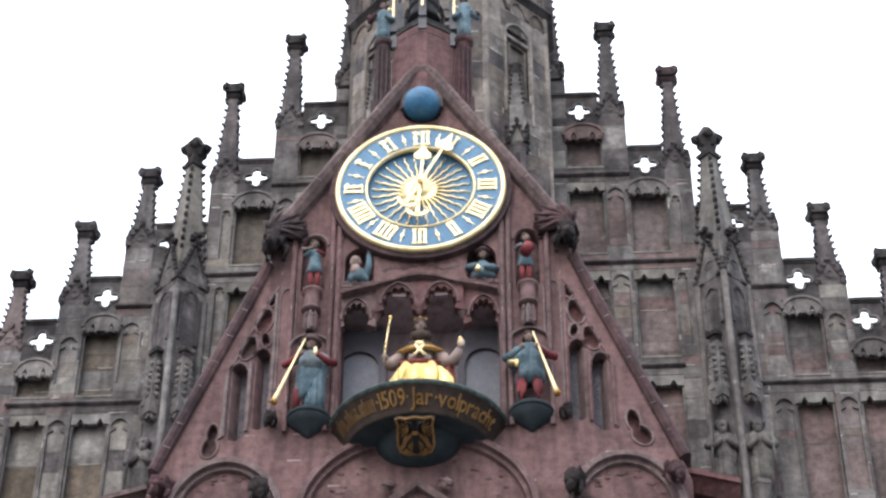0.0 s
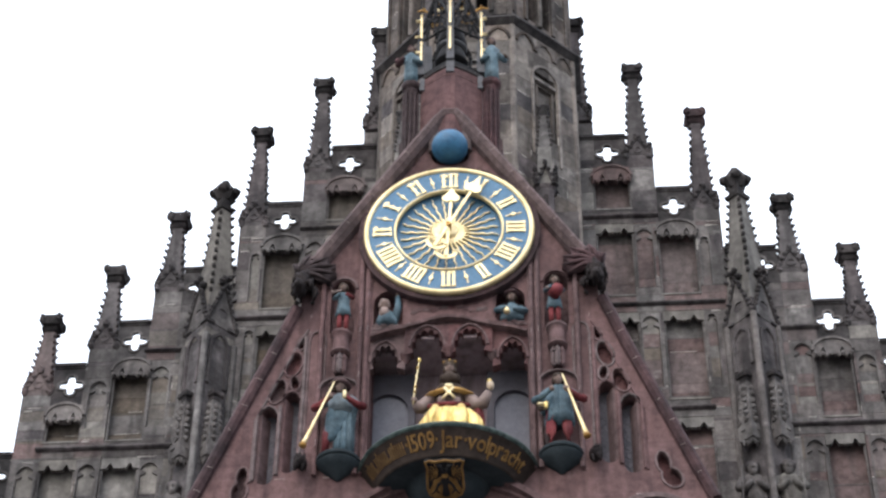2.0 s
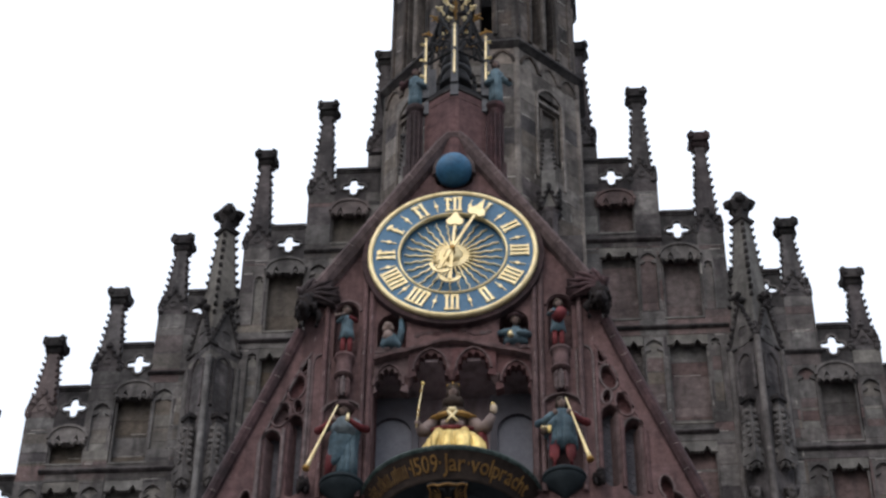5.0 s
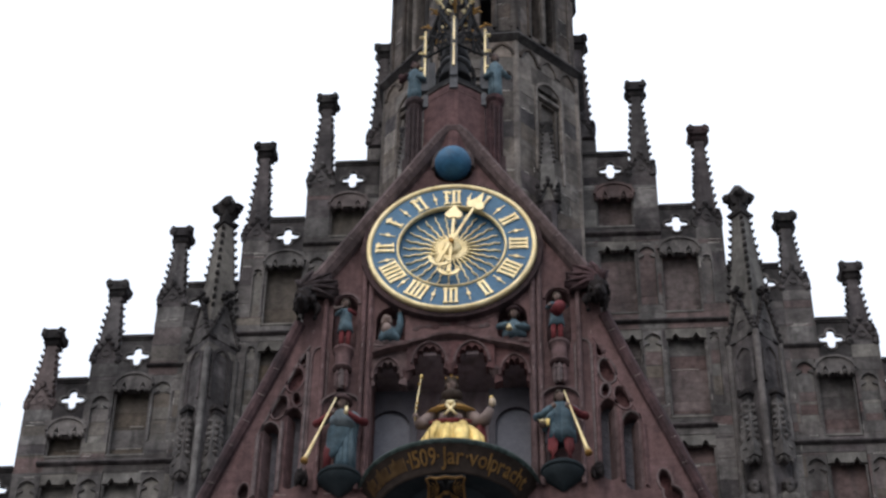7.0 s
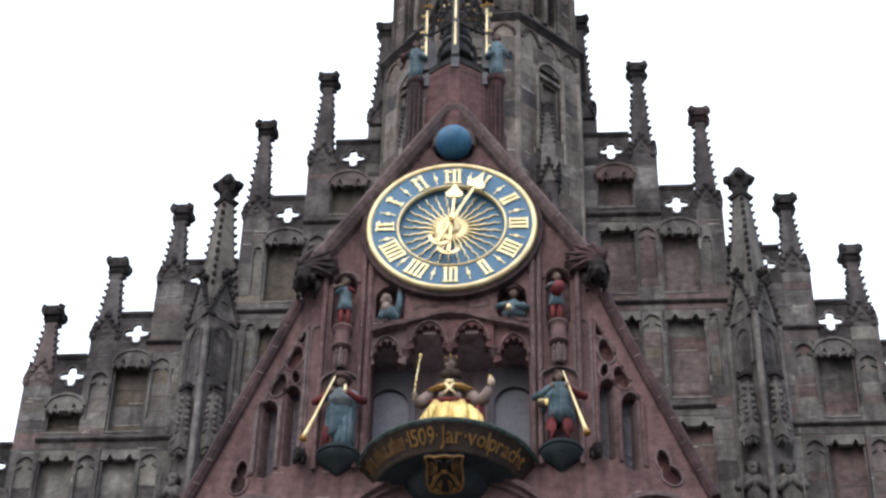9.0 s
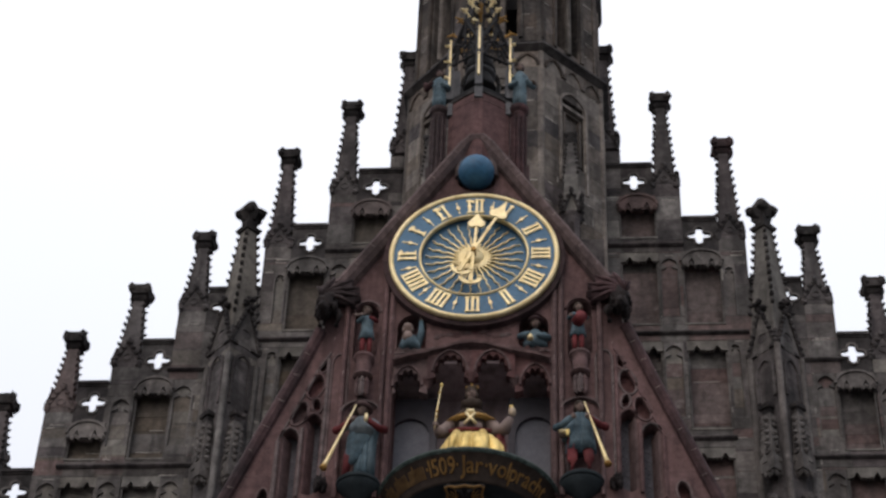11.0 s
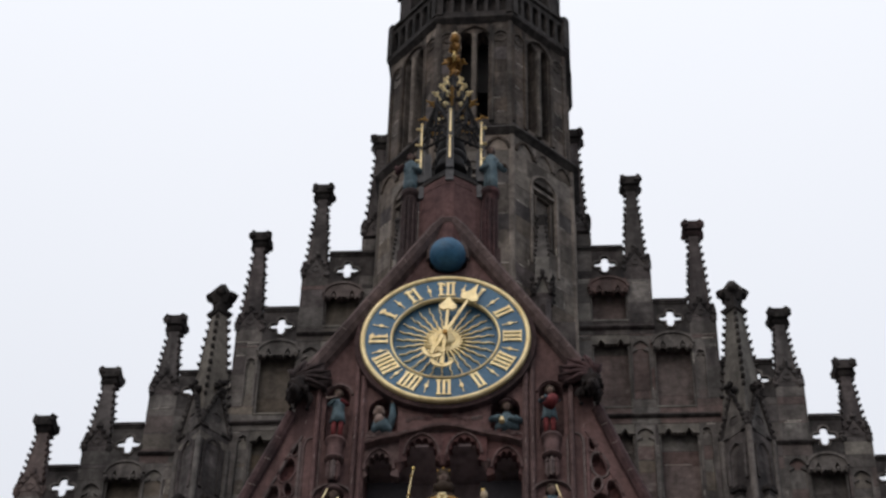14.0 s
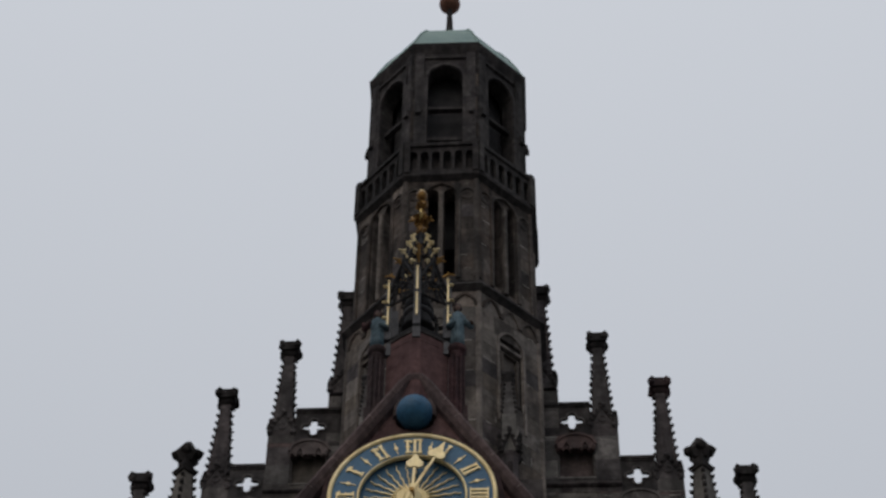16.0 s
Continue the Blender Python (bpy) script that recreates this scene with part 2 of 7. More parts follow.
def box(bm, x0, x1, y0, y1, z0, z1):
    hexa(bm, [(x0, y0, z0), (x1, y0, z0), (x1, y1, z0), (x0, y1, z0), (x0, y0, z1), (x1, y0, z1), (x1, y1, z1), (x0, y1, z1)])


def frustum(bm, c, w0, w1, z0, z1, turn=0.0, n=4):
    """A tapered prism of n sides about the upright through c; w: half widths across the flats."""
    k = 1 / math.cos(math.pi / n)
    a = [radians(turn) + math.pi / n + 2 * math.pi * i / n for i in range(n)]
    lo = [bm.verts.new((c[0] + w0 * k * math.cos(t), c[1] + w0 * k * math.sin(t), z0)) for t in a]
    hi = [bm.verts.new((c[0] + w1 * k * math.cos(t), c[1] + w1 * k * math.sin(t), z1)) for t in a]
    bm.faces.new(lo)
    bm.faces.new(hi)
    for i in range(n):
        bm.faces.new((lo[i], lo[(i + 1) % n], hi[(i + 1) % n], hi[i]))


def prism(bm, outline, y0, y1):
    """An outline in x and z, carried from y0 to y1."""
    a = [bm.verts.new((x, y0, z)) for x, z in outline]
    b = [bm.verts.new((x, y1, z)) for x, z in outline]
    bm.faces.new(a)
    bm.faces.new(b)
    for i in range(len(a)):
        j = (i + 1) % len(a)
        bm.faces.new((a[i], a[j], b[j], b[i]))


def sweep(bm, path, section, closed=False):
    """A section (offsets out from the path and along y) carried along a path in x and z."""
    n = len(path)
    rings = []
    for i, (x, z) in enumerate(path):
        p, q = path[(i - 1) % n if closed else max(i - 1, 0)], path[(i + 1) % n if closed else min(i + 1, n - 1)]
        d = Vector((q[0] - p[0], q[1] - p[1])).normalized()
        nx, nz = -d.y, d.x
        rings.append([bm.verts.new((x + nx * o, y, z + nz * o)) for o, y in section])
    m = len(section)
    for i in range(n if closed else n - 1):
        r, s = rings[i], rings[(i + 1) % n]
        for k in range(m):
            bm.faces.new((r[k], r[(k + 1) % m], s[(k + 1) % m], s[k]))
    if not closed:
        bm.faces.new(rings[0])
        bm.faces.new(rings[-1])


def tube(bm, pts, radii, n=8):
    """A round bar through the points; one radius each."""
    pts = [Vector(p) for p in pts]
    if isinstance(radii, (int, float)):
        radii = [radii] * len(pts)
    rings = []
    for i, p in enumerate(pts):
        d = (pts[min(i + 1, len(pts) - 1)] - pts[max(i - 1, 0)]).normalized()
        q = d.to_track_quat('Z', 'Y')
        rings.append([bm.verts.new(p + q @ Vector((radii[i] * math.cos(2 * math.pi * k / n), radii[i] * math.sin(2 * math.pi * k / n), 0))) for k in range(n)])
    for r, s in zip(rings, rings[1:]):
        for k in range(n):
            bm.faces.new((r[k], r[(k + 1) % n], s[(k + 1) % n], s[k]))
    bm.faces.new(rings[0])
    bm.faces.new(rings[-1])


def lathe(bm, c, profile, n=24, a0=0.0, a1=360.0):
    """A profile of (radius, height) turned about the upright through c."""
    full = abs(a1 - a0) >= 359.9
    m = n if full else n + 1
    rings = []
    for r, z in profile:
        rings.append([bm.verts.new((c[0] + r * math.cos(radians(a0 + (a1 - a0) * k / n)), c[1] + r * math.sin(radians(a0 + (a1 - a0) * k / n)), c[2] + z)) for k in range(m)])
    for r, s in zip(rings, rings[1:]):
        for k in range(m if full else m - 1):
            bm.faces.new((r[k], r[(k + 1) % m], s[(k + 1) % m], s[k]))
    if full:
        bm.faces.new(rings[0])
        bm.faces.new(rings[-1])


def blob(bm, c, r, seed=0, rough=0.25, seg=8, rings=6):
    """A knobbly carved lump."""
    rx, ry, rz = r
    rows = []
    for i in range(1, rings):
        th = math.pi * i / rings
        row = []
        for k in range(seg):
            ph = 2 * math.pi * k / seg
            d = Vector((math.sin(th) * math.cos(ph), math.sin(th) * math.sin(ph), math.cos(th)))
            f = 1 + rough * noise.noise(d * 2.3 + Vector((seed * 7.1, seed * 3.3, 1.7)))
            row.append(bm.verts.new((c[0] + rx * d.x * f, c[1] + ry * d.y * f, c[2] + rz * d.z * f)))
        rows.append(row)
    t, b = bm.verts.new((c[0], c[1], c[2] + rz)), bm.verts.new((c[0], c[1], c[2] - rz))
    for k in range(seg):
        bm.faces.new((t, rows[0][k], rows[0][(k + 1) % seg]))
        bm.faces.new((b, rows[-1][(k + 1) % seg], rows[-1][k]))
    for r0, r1 in zip(rows, rows[1:]):
        for k in range(seg):
            bm.faces.new((r0[k], r1[k], r1[(k + 1) % seg], r0[(k + 1) % seg]))


def pierced(bm, x0, x1, z0, z1, cx, cz, hole, y0, y1, n=64):
    """A slab with a hole of outline hole(angle) about (cx, cz)."""
    loops = [[], [], [], []]
    corners = [math.atan2(z - cz, x - cx) for x in (x0, x1) for z in (z0, z1)]
    angles = sorted([2 * math.pi * i / n - math.pi for i in range(n)] + corners)
    for a in angles:
        c, s = math.cos(a), math.sin(a)
        k = min([((x1 if c > 0 else x0) - cx) / c] if abs(c) > 1e-9 else [1e9])
        k = min(k, ((z1 if s > 0 else z0) - cz) / s if abs(s) > 1e-9 else 1e9)
        r = hole(a)
        for loop, d, y in ((loops[0], k, y0), (loops[1], r, y0), (loops[2], r, y1), (loops[3], k, y1)):
            loop.append(bm.verts.new((cx + d * c, y, cz + d * s)))
    m = len(angles)
    for p, q in ((0, 1), (1, 2), (2, 3), (3, 0)):
        for i in range(m):
            j = (i + 1) % m
            bm.faces.new((loops[p][i], loops[p][j], loops[q][j], loops[q][i]))


def quatrefoil(d, r):
    def hole(a):
        f = (a + math.pi / 4) % (math.pi / 2) - math.pi / 4
        return d * math.cos(f) + math.sqrt(max(1e-6, r * r - (d * math.sin(f)) ** 2))
    return hole


def arch_line(x0, x1, z, rise, n=12, pointed=0.0):
    """Points of a round or pointed arch from (x0, z) over to (x1, z)."""
    out = []
    w = (x1 - x0) / 2
    for i in range(n + 1):
        a = math.pi * (1 - i / n)
        x = math.cos(a)
        y = math.sin(a) if not pointed else math.sin(a) * (1 - pointed) + pointed * (1 - abs(x))
        out.append((x0 + w + w * x, z + rise * y))
    return out


HANGING = ((0.0, 1.0), (0.10, 0.93), (0.15, 0.97), (0.19, 0.70), (0.245, 0.45), (0.30, 0.70), (0.34, 0.95), (0.42, 0.90), (0.46, 0.98), (0.5, 0.90),
           (0.54, 0.98), (0.58, 0.90), (0.66, 0.95), (0.70, 0.70), (0.755, 0.45), (0.81, 0.70), (0.85, 0.97), (0.90, 0.93), (1.0, 1.0))


def cusped(bm, x0, x1, z_top, drop, y0, y1):
    """A hanging canopy front: scalloped below, with two narrow pointed openings."""
    prism(bm, [(x0, z_top)] + [(x0 + (x1 - x0) * u, z_top - drop * v) for u, v in HANGING] + [(x1, z_top)], y0, y1)


def stone(bm, xa0, xb0, xa1, xb1, z0, z1, y0, y1, gap=0.002, chamfer=0.0025):
    """One ashlar with chamfered front arrises; its sides may rake."""
    g, c = gap / 2, chamfer
    a, b, p, q = xa0 + g, xb0 - g, xa1 + g, xb1 - g
    lo, hi = z0 + g, z1 - g
    back = [bm.verts.new(v) for v in ((a, y1, lo), (b, y1, lo), (q, y1, hi), (p, y1, hi))]
    mid = [bm.verts.new(v) for v in ((a, y0 + c, lo), (b, y0 + c, lo), (q, y0 + c, hi), (p, y0 + c, hi))]
    front = [bm.verts.new(v) for v in ((a + c, y0, lo + c), (b - c, y0, lo + c), (q - c, y0, hi - c), (p + c, y0, hi - c))]
    bm.faces.new(front)
    for s, t in ((front, mid), (mid, back)):
        for i in range(4):
            j = (i + 1) % 4
            bm.faces.new((s[i], s[j], t[j], t[i]))


def point_joint(bm, x0, x1, z0, z1, y, rng, place=None):
    """A smear of pale lime left along part of a joint."""
    m = place or Matrix()
    if rng.random() < 0.7:
        w = x1 - x0
        p = x0 + w * rng.uniform(0.0, 0.5)
        q = min(x1, p + w * rng.uniform(0.25, 0.7))
        h = rng.uniform(0.005, 0.013)
        pts = [(p, z0 - h), (q, z0 - h * 0.6), (q, z0 + h * 0.7), (p, z0 + h)]
    else:
        h = rng.uniform(0.005, 0.010)
        p = z0 + (z1 - z0) * rng.uniform(0.0, 0.4)
        q = min(z1, p + (z1 - z0) * rng.uniform(0.3, 0.6))
        pts = [(x0 - h, p), (x0 + h, p), (x0 + h * 0.7, q), (x0 - h * 0.6, q)]
    hexa(bm, [m @ Vector((x, y - 0.005, z)) for x, z in pts] + [m @ Vector((x, y + 0.012, z)) for x, z in pts])


def ashlar(parent, spans, z0, z1, y0, y1, course=0.42, length=0.7, mats=((GREY, 1.0),), seed=1, name="stone_block", place=None, breaks=(), lime=None, limed=0.3):
    """Courses of separate stones. spans(z) gives the stretches of wall (x from, x to) at a height."""
    rng = random.Random(seed)
    stops = sorted({z0, z1, *(round(b, 3) for b in breaks if z0 < b < z1)})
    edges = [z0]
    for p, q in zip(stops, stops[1:]):
        n = max(1, round((q - p) / course))
        edges += [p + (q - p) * i / n + rng.uniform(-0.04, 0.04) for i in range(1, n)] + [q]
    for i in range(len(edges) - 1):
        lo, hi = edges[i], edges[i + 1]
        s0, s1 = spans(lo + 1e-4), spans(hi - 1e-4)
        if len(s0) != len(s1):
            s0 = s1 = spans((lo + hi) / 2)
        for (a0, b0), (a1, b1) in zip(s0, s1):
            w = max(b0 - a0, b1 - a1)
            if w < 0.012:
                continue
            m = max(1, round(w / length + rng.uniform(-0.3, 0.3)))
            cuts = [0.0] + [(k + rng.uniform(-0.18, 0.18) + (0.25 if i % 2 else -0.25) * (m > 1)) / m for k in range(1, m)] + [1.0]
            for u, v in zip(cuts, cuts[1:]):
                bm = bmesh.new()
                proud = y0 + rng.uniform(-0.003, 0.003)
                stone(bm, a0 + (b0 - a0) * u, a0 + (b0 - a0) * v, a1 + (b1 - a1) * u, a1 + (b1 - a1) * v, lo, hi, proud, y1)
                if lime is not None and rng.random() < limed:
                    point_joint(lime, a0 + (b0 - a0) * u, a0 + (b0 - a0) * v, lo, hi, proud, rng, place)
                pick, acc = rng.random(), 0.0
                kinds = mats((lo + hi) / 2) if callable(mats) else mats
                mat = kinds[-1][0]
                for mm, share in kinds:
                    acc += share
                    if pick < acc:
                        mat = mm
                        break
                ob = part(name, bm, mat, parent)
                if place:
                    ob.matrix_basis = place


def plate(bm, outer, holes, y0, y1):
    """A slab of any outline in x and z with holes right through it."""
    from_2d = [[Vector((x, z, 0)) for x, z in loop] for loop in [outer] + list(holes)]
    flat = [p for loop in from_2d for p in loop]
    tris = tessellate_polygon(from_2d)
    a = [bm.verts.new((p.x, y0, p.y)) for p in flat]
    b = [bm.verts.new((p.x, y1, p.y)) for p in flat]
    for t in tris:
        bm.faces.new([a[i] for i in t])
        bm.faces.new([b[i] for i in t])
    at = 0
    for loop in from_2d:
        m = len(loop)
        for i in range(m):
            j = (i + 1) % m
            bm.faces.new((a[at + i], a[at + j], b[at + j], b[at + i]))
        at += m


def circle(cx, cz, r, n=20, rz=None, turn=0.0):
    """A round or oval outline."""
    rz = rz or r
    out = []
    for i in range(n):
        a = 2 * math.pi * i / n
        x, z = r * math.cos(a), rz * math.sin(a)
        t = radians(turn)
        out.append((cx + x * math.cos(t) - z * math.sin(t), cz + x * math.sin(t) + z * math.cos(t)))
    return out


def joined_ovals(c, ovals, n=40):
    """The outline of ovals that run into one another, seen from a point inside them all."""
    out = []
    for i in range(n):
        a = 2 * math.pi * i / n
        far = 0.0
        for x, z, rx, rz, turn in ovals:
            ct, st = math.cos(radians(turn)), math.sin(radians(turn))
            ux, uz = ((c[0] - x) * ct + (c[1] - z) * st) / rx, ((c[1] - z) * ct - (c[0] - x) * st) / rz
            dx, dz = (math.cos(a) * ct + math.sin(a) * st) / rx, (math.sin(a) * ct - math.cos(a) * st) / rz
            p, q, r = dx * dx + dz * dz, ux * dx + uz * dz, ux * ux + uz * uz - 1
            if q * q > p * r:
                far = max(far, (math.sqrt(q * q - p * r) - q) / p)
        out.append((c[0] + far * math.cos(a), c[1] + far * math.sin(a)))
    return out


def lancet(x0, x1, z0, z1, pointed=0.25, foot=0.0):
    """An upright opening with an arched head; foot rounds its sill."""
    r = (x1 - x0) / 2
    top = arch_line(x0, x1, z1 - r * 1.1, r * 1.1, 10, pointed)
    if foot:
        low = [(x, 2 * (z0 + foot) - z) for x, z in reversed(arch_line(x0, x1, z0 + foot, foot, 10))]
        return low + top
    return [(x1, z0), (x0, z0)] + top


# ---------------------------------------------------------------- ground and surroundings
G = 8.1                                    # depth of the great gable behind the chapel front
bm = bmesh.new()
box(bm, -900, 900, -900, 900, -0.3, 0.0)
tagged(part("ground", bm, GROUND), "grey stone paving of the market square", "ground", kind="structure")

# ---------------------------------------------------------------- the great stepped gable
# columns of blind niches (distance from the axis) and their heights, from the middle outwards
COLUMNS = [(2.58, 0.72, ((30.62, 31.62), (28.42, 30.25), (25.95, 28.02), (22.6, 25.55))),
           (3.74, 0.74, ((28.42, 30.12), (25.95, 28.02), (22.6, 25.55))),
           (6.33, 0.68, ((25.45, 27.18), (22.6, 25.08))),
           (7.45, 0.66, ((25.45, 26.18), (22.6, 25.08))),
           (8.55, 0.66, ((22.6, 24.12),)),
           (9.65, 0.64, ((22.6, 22.9),))]
# pierced parapets: from, to, foot, top, middle of the quatrefoil
PARAPETS = [(1.7, 2.90, 31.72, 32.63, 2.53, 32.12), (3.42, 4.09, 30.22, 31.14, 3.73, 30.64), (4.60, 5.57, 28.6, 29.52, 5.25, 29.02),
            (6.10, 6.68, 27.28, 28.24, 6.34, 27.73), (7.19, 7.76, 26.28, 27.25, 7.42, 26.74), (8.29, 8.86, 24.25, 25.25, 8.55, 24.74)]
# piers that carry pinnacles: from, to, top of the pier, tip of the finial
PIERS = [(1.70, 2.28, 32.9, 36.1), (2.90, 3.42, 31.75, 34.62), (4.09, 4.60, 30.35, 33.26), (5.57, 6.10, 28.75, 30.95),
         (6.68, 7.19, 27.4, 29.6), (7.76, 8.29, 26.35, 28.42), (8.86, 9.40, 24.9, 26.95)]
CORNICES = [(1.75, 3.42, 30.45), (1.9, 4.52, 28.22), (1.9, 4.16, 25.77), (5.36, 6.14, 27.53), (5.36, 7.88, 25.32), (8.3, 9.3, 23.3)]


# round-headed blind panels sunk in the piers: from, to, and one (foot, crown) in each tier
PANELS = [(2.90, 3.36, ((28.62, 30.15), (26.25, 27.98), (23.0, 25.5))), (4.09, 4.40, ((26.25, 27.98), (28.62, 29.9))), (5.57, 6.03, ((25.75, 27.2), (23.0, 25.02))),
          (6.68, 7.14, ((25.75, 26.9), (23.0, 25.02))), (7.76, 8.24, ((23.0, 25.02),))]


def lower(side, rows):
    """Parapets or piers of one side: on the side away from the stair the outer steps lie 0.1 m lower."""
    return [row if side < 0 or i < 3 else (row[0], row[1], row[2] - 0.1, row[3] - 0.1, *row[4:5], *(z - 0.1 for z in row[5:])) for i, row in enumerate(rows)]


def panel_half(a, b):
    return min(0.185, (b - a) / 2 - 0.05)


def less(spans, cuts):
    """Stretches with other stretches taken out of them."""
    for p, q in cuts:
        spans = [s for a, b in spans for s in ([(a, b)] if q <= a or p >= b else [(a, min(b, p)), (max(a, q), b)])]
        spans = [(a, b) for a, b in spans if b - a > 0.02]
    return spans


def gable_spans(side):
    def spans(z):
        out = [(a, b) for a, b, top, _ in lower(side, PIERS) if z < top + 0.215] + [(a, b) for a, b, foot, *_ in lower(side, PARAPETS) if z < foot]
        if z < 23.2:
            out.append((9.40, 10.6))
        cuts = [(c - w / 2, c + w / 2) for c, w, tiers in COLUMNS for lo, hi in tiers if lo < z < hi]
        cuts += [((p + q) / 2 - panel_half(p, q), (p + q) / 2 + panel_half(p, q)) for p, q, tiers in PANELS for lo, hi in tiers if lo < z < hi]
        return sorted((a, b) if side > 0 else (-b, -a) for a, b in less(out, cuts))
    return spans


def niche_spans(side):
    def spans(z):
        out = [(c - w / 2, c + w / 2) for c, w, tiers in COLUMNS for lo, hi in tiers if lo < z < hi]
        return sorted((a, b) if side > 0 else (-b, -a) for a, b in out)
    return spans


def panel_spans(side):
    def spans(z):
        out = [((p + q) / 2 - panel_half(p, q), (p + q) / 2 + panel_half(p, q)) for p, q, tiers in PANELS for lo, hi in tiers if lo < z < hi]
        return sorted((a, b) if side > 0 else (-b, -a) for a, b in out)
    return spans


def gable_side(side, name, seed):
    wall = thing(name, "stepped gable wall of weathered grey and pink sandstone", "wall", (side * 5.5, G + 0.6, 0), kind="structure")
    # body behind the facing
    bm = bmesh.new()
    steps = [(a, b, foot) for a, b, foot, *_ in lower(side, PARAPETS)] + [(a, b, top) for a, b, top, _ in lower(side, PIERS)[1:]] + [(9.40, 10.6, 23.2)]
    for a, b, top in steps:
        box(bm, *sorted((a * side, b * side)), G + 0.46, G + 0.95, 15.0, top - 0.004)
    box(bm, *sorted((1.7 * side, 10.6 * side)), G + 0.02, G + 0.95, 0.0, 15.0)
    part("wall_core", bm, JOINT, wall)
    for a, b, z in CORNICES:
        bm = bmesh.new()
        x0, x1 = sorted((a * side, b * side))
        sec = [(G + 0.02, z - 0.075), (G - 0.03, z - 0.07), (G - 0.075, z - 0.045), (G - 0.08, z - 0.02), (G - 0.02, z + 0.035), (G + 0.06, z + 0.035)]
        v0 = [bm.verts.new((x0, y, zz)) for y, zz in sec]
        v1 = [bm.verts.new((x1, y, zz)) for y, zz in sec]
        bm.faces.new(v0)
        bm.faces.new(v1)
        for i in range(len(sec)):
            j = (i + 1) % len(sec)
            bm.faces.new((v0[i], v0[j], v1[j], v1[i]))
        part("string_course", bm, SPIRE, wall, "dark weathered projecting string course")
    for a, b, foot, top, cx, cz in lower(side, PARAPETS):
        bm = bmesh.new()
        x0, x1 = sorted((a * side, b * side))
        pierced(bm, x0, x1, foot, top - 0.07, cx * side, cz, quatrefoil(0.15, 0.115), G + 0.0, G + 0.10)
        par = part("parapet", bm, DARK, wall, "pierced parapet with an open quatrefoil")
        bm = bmesh.new()
        sweep(bm, [(cx * side + quatrefoil(0.15, 0.115)(t) * math.cos(t), cz + quatrefoil(0.15, 0.115)(t) * math.sin(t)) for t in [2 * math.pi * i / 56 for i in range(56)]],
              [(0.005, G - 0.03), (0.05, G - 0.03), (0.055, G + 0.02), (0.002, G + 0.02)], closed=True)
        part("moulding", bm, GREY, par)
        bm = bmesh.new()
        box(bm, x0, x1, G - 0.05, G + 0.2, top - 0.07, top)
        box(bm, x0 + 0.02, x1 - 0.02, G - 0.02, G + 0.17, top - 0.11, top - 0.066)
        part("coping", bm, DARK, par)
        for c, w, _ in [col for col in COLUMNS if a < col[0] < b]:
            w = w / 2 - 0.005
            bm = bmesh.new()
            cusped(bm, c * side - w, c * side + w, foot - 0.02, 0.36, G - 0.05, G + 0.10)
            for k in (-1, 1):
                blob(bm, (c * side + k * w * 0.98, G - 0.06, foot - 0.36), (0.04, 0.05, 0.07), seed=k, rough=0.5)
                for q in range(3):
                    blob(bm, (c * side + k * w * (0.51 + 0.19 * (q - 1)), G - 0.055, foot - 0.34 - 0.035 * (q != 1)), (0.035, 0.022, 0.045), seed=k + q, rough=0.6)
            arc = arch_line(c * side - w, c * side + w, foot - 0.27, 0.26)
            sweep(bm, arc, [(0, G - 0.08), (0.05, G - 0.08), (0.05, G + 0.05), (0, G + 0.05)])
            part("trefoil_canopy", bm, PINK if abs(cx - 2.53) < 0.1 else GREY, wall, "carved trefoil canopy over a niche")
    for c, wide, tiers in COLUMNS:
        for lo, hi in tiers:
            bm = bmesh.new()
            cusped(bm, c * side - wide / 2, c * side + wide / 2, hi + 0.01, 0.25, G + 0.012, G + 0.10)
            part("arch_head", bm, LIGHT, wall, "cusped arch head of a blind niche")
            bm = bmesh.new()
            x0, x1 = c * side - wide / 2, c * side + wide / 2
            for x in (x0 + 0.02, x1 - 0.02):
                tube(bm, [(x, G + 0.05, lo), (x, G + 0.05, hi - 0.26)], 0.02, 8)
                part("niche_shaft", bm, GREY, wall)
                bm = bmesh.new()
            hexa(bm, [(x0, G - 0.015, lo - 0.02), (x1, G - 0.015, lo - 0.02), (x1, G + 0.24, lo - 0.02), (x0, G + 0.24, lo - 0.02),
                      (x0, G - 0.015, lo + 0.02), (x1, G - 0.015, lo + 0.02), (x1, G + 0.24, lo + 0.17), (x0, G + 0.24, lo + 0.17)])
            part("niche_sill", bm, LIGHT, wall, "pale sloping sill")
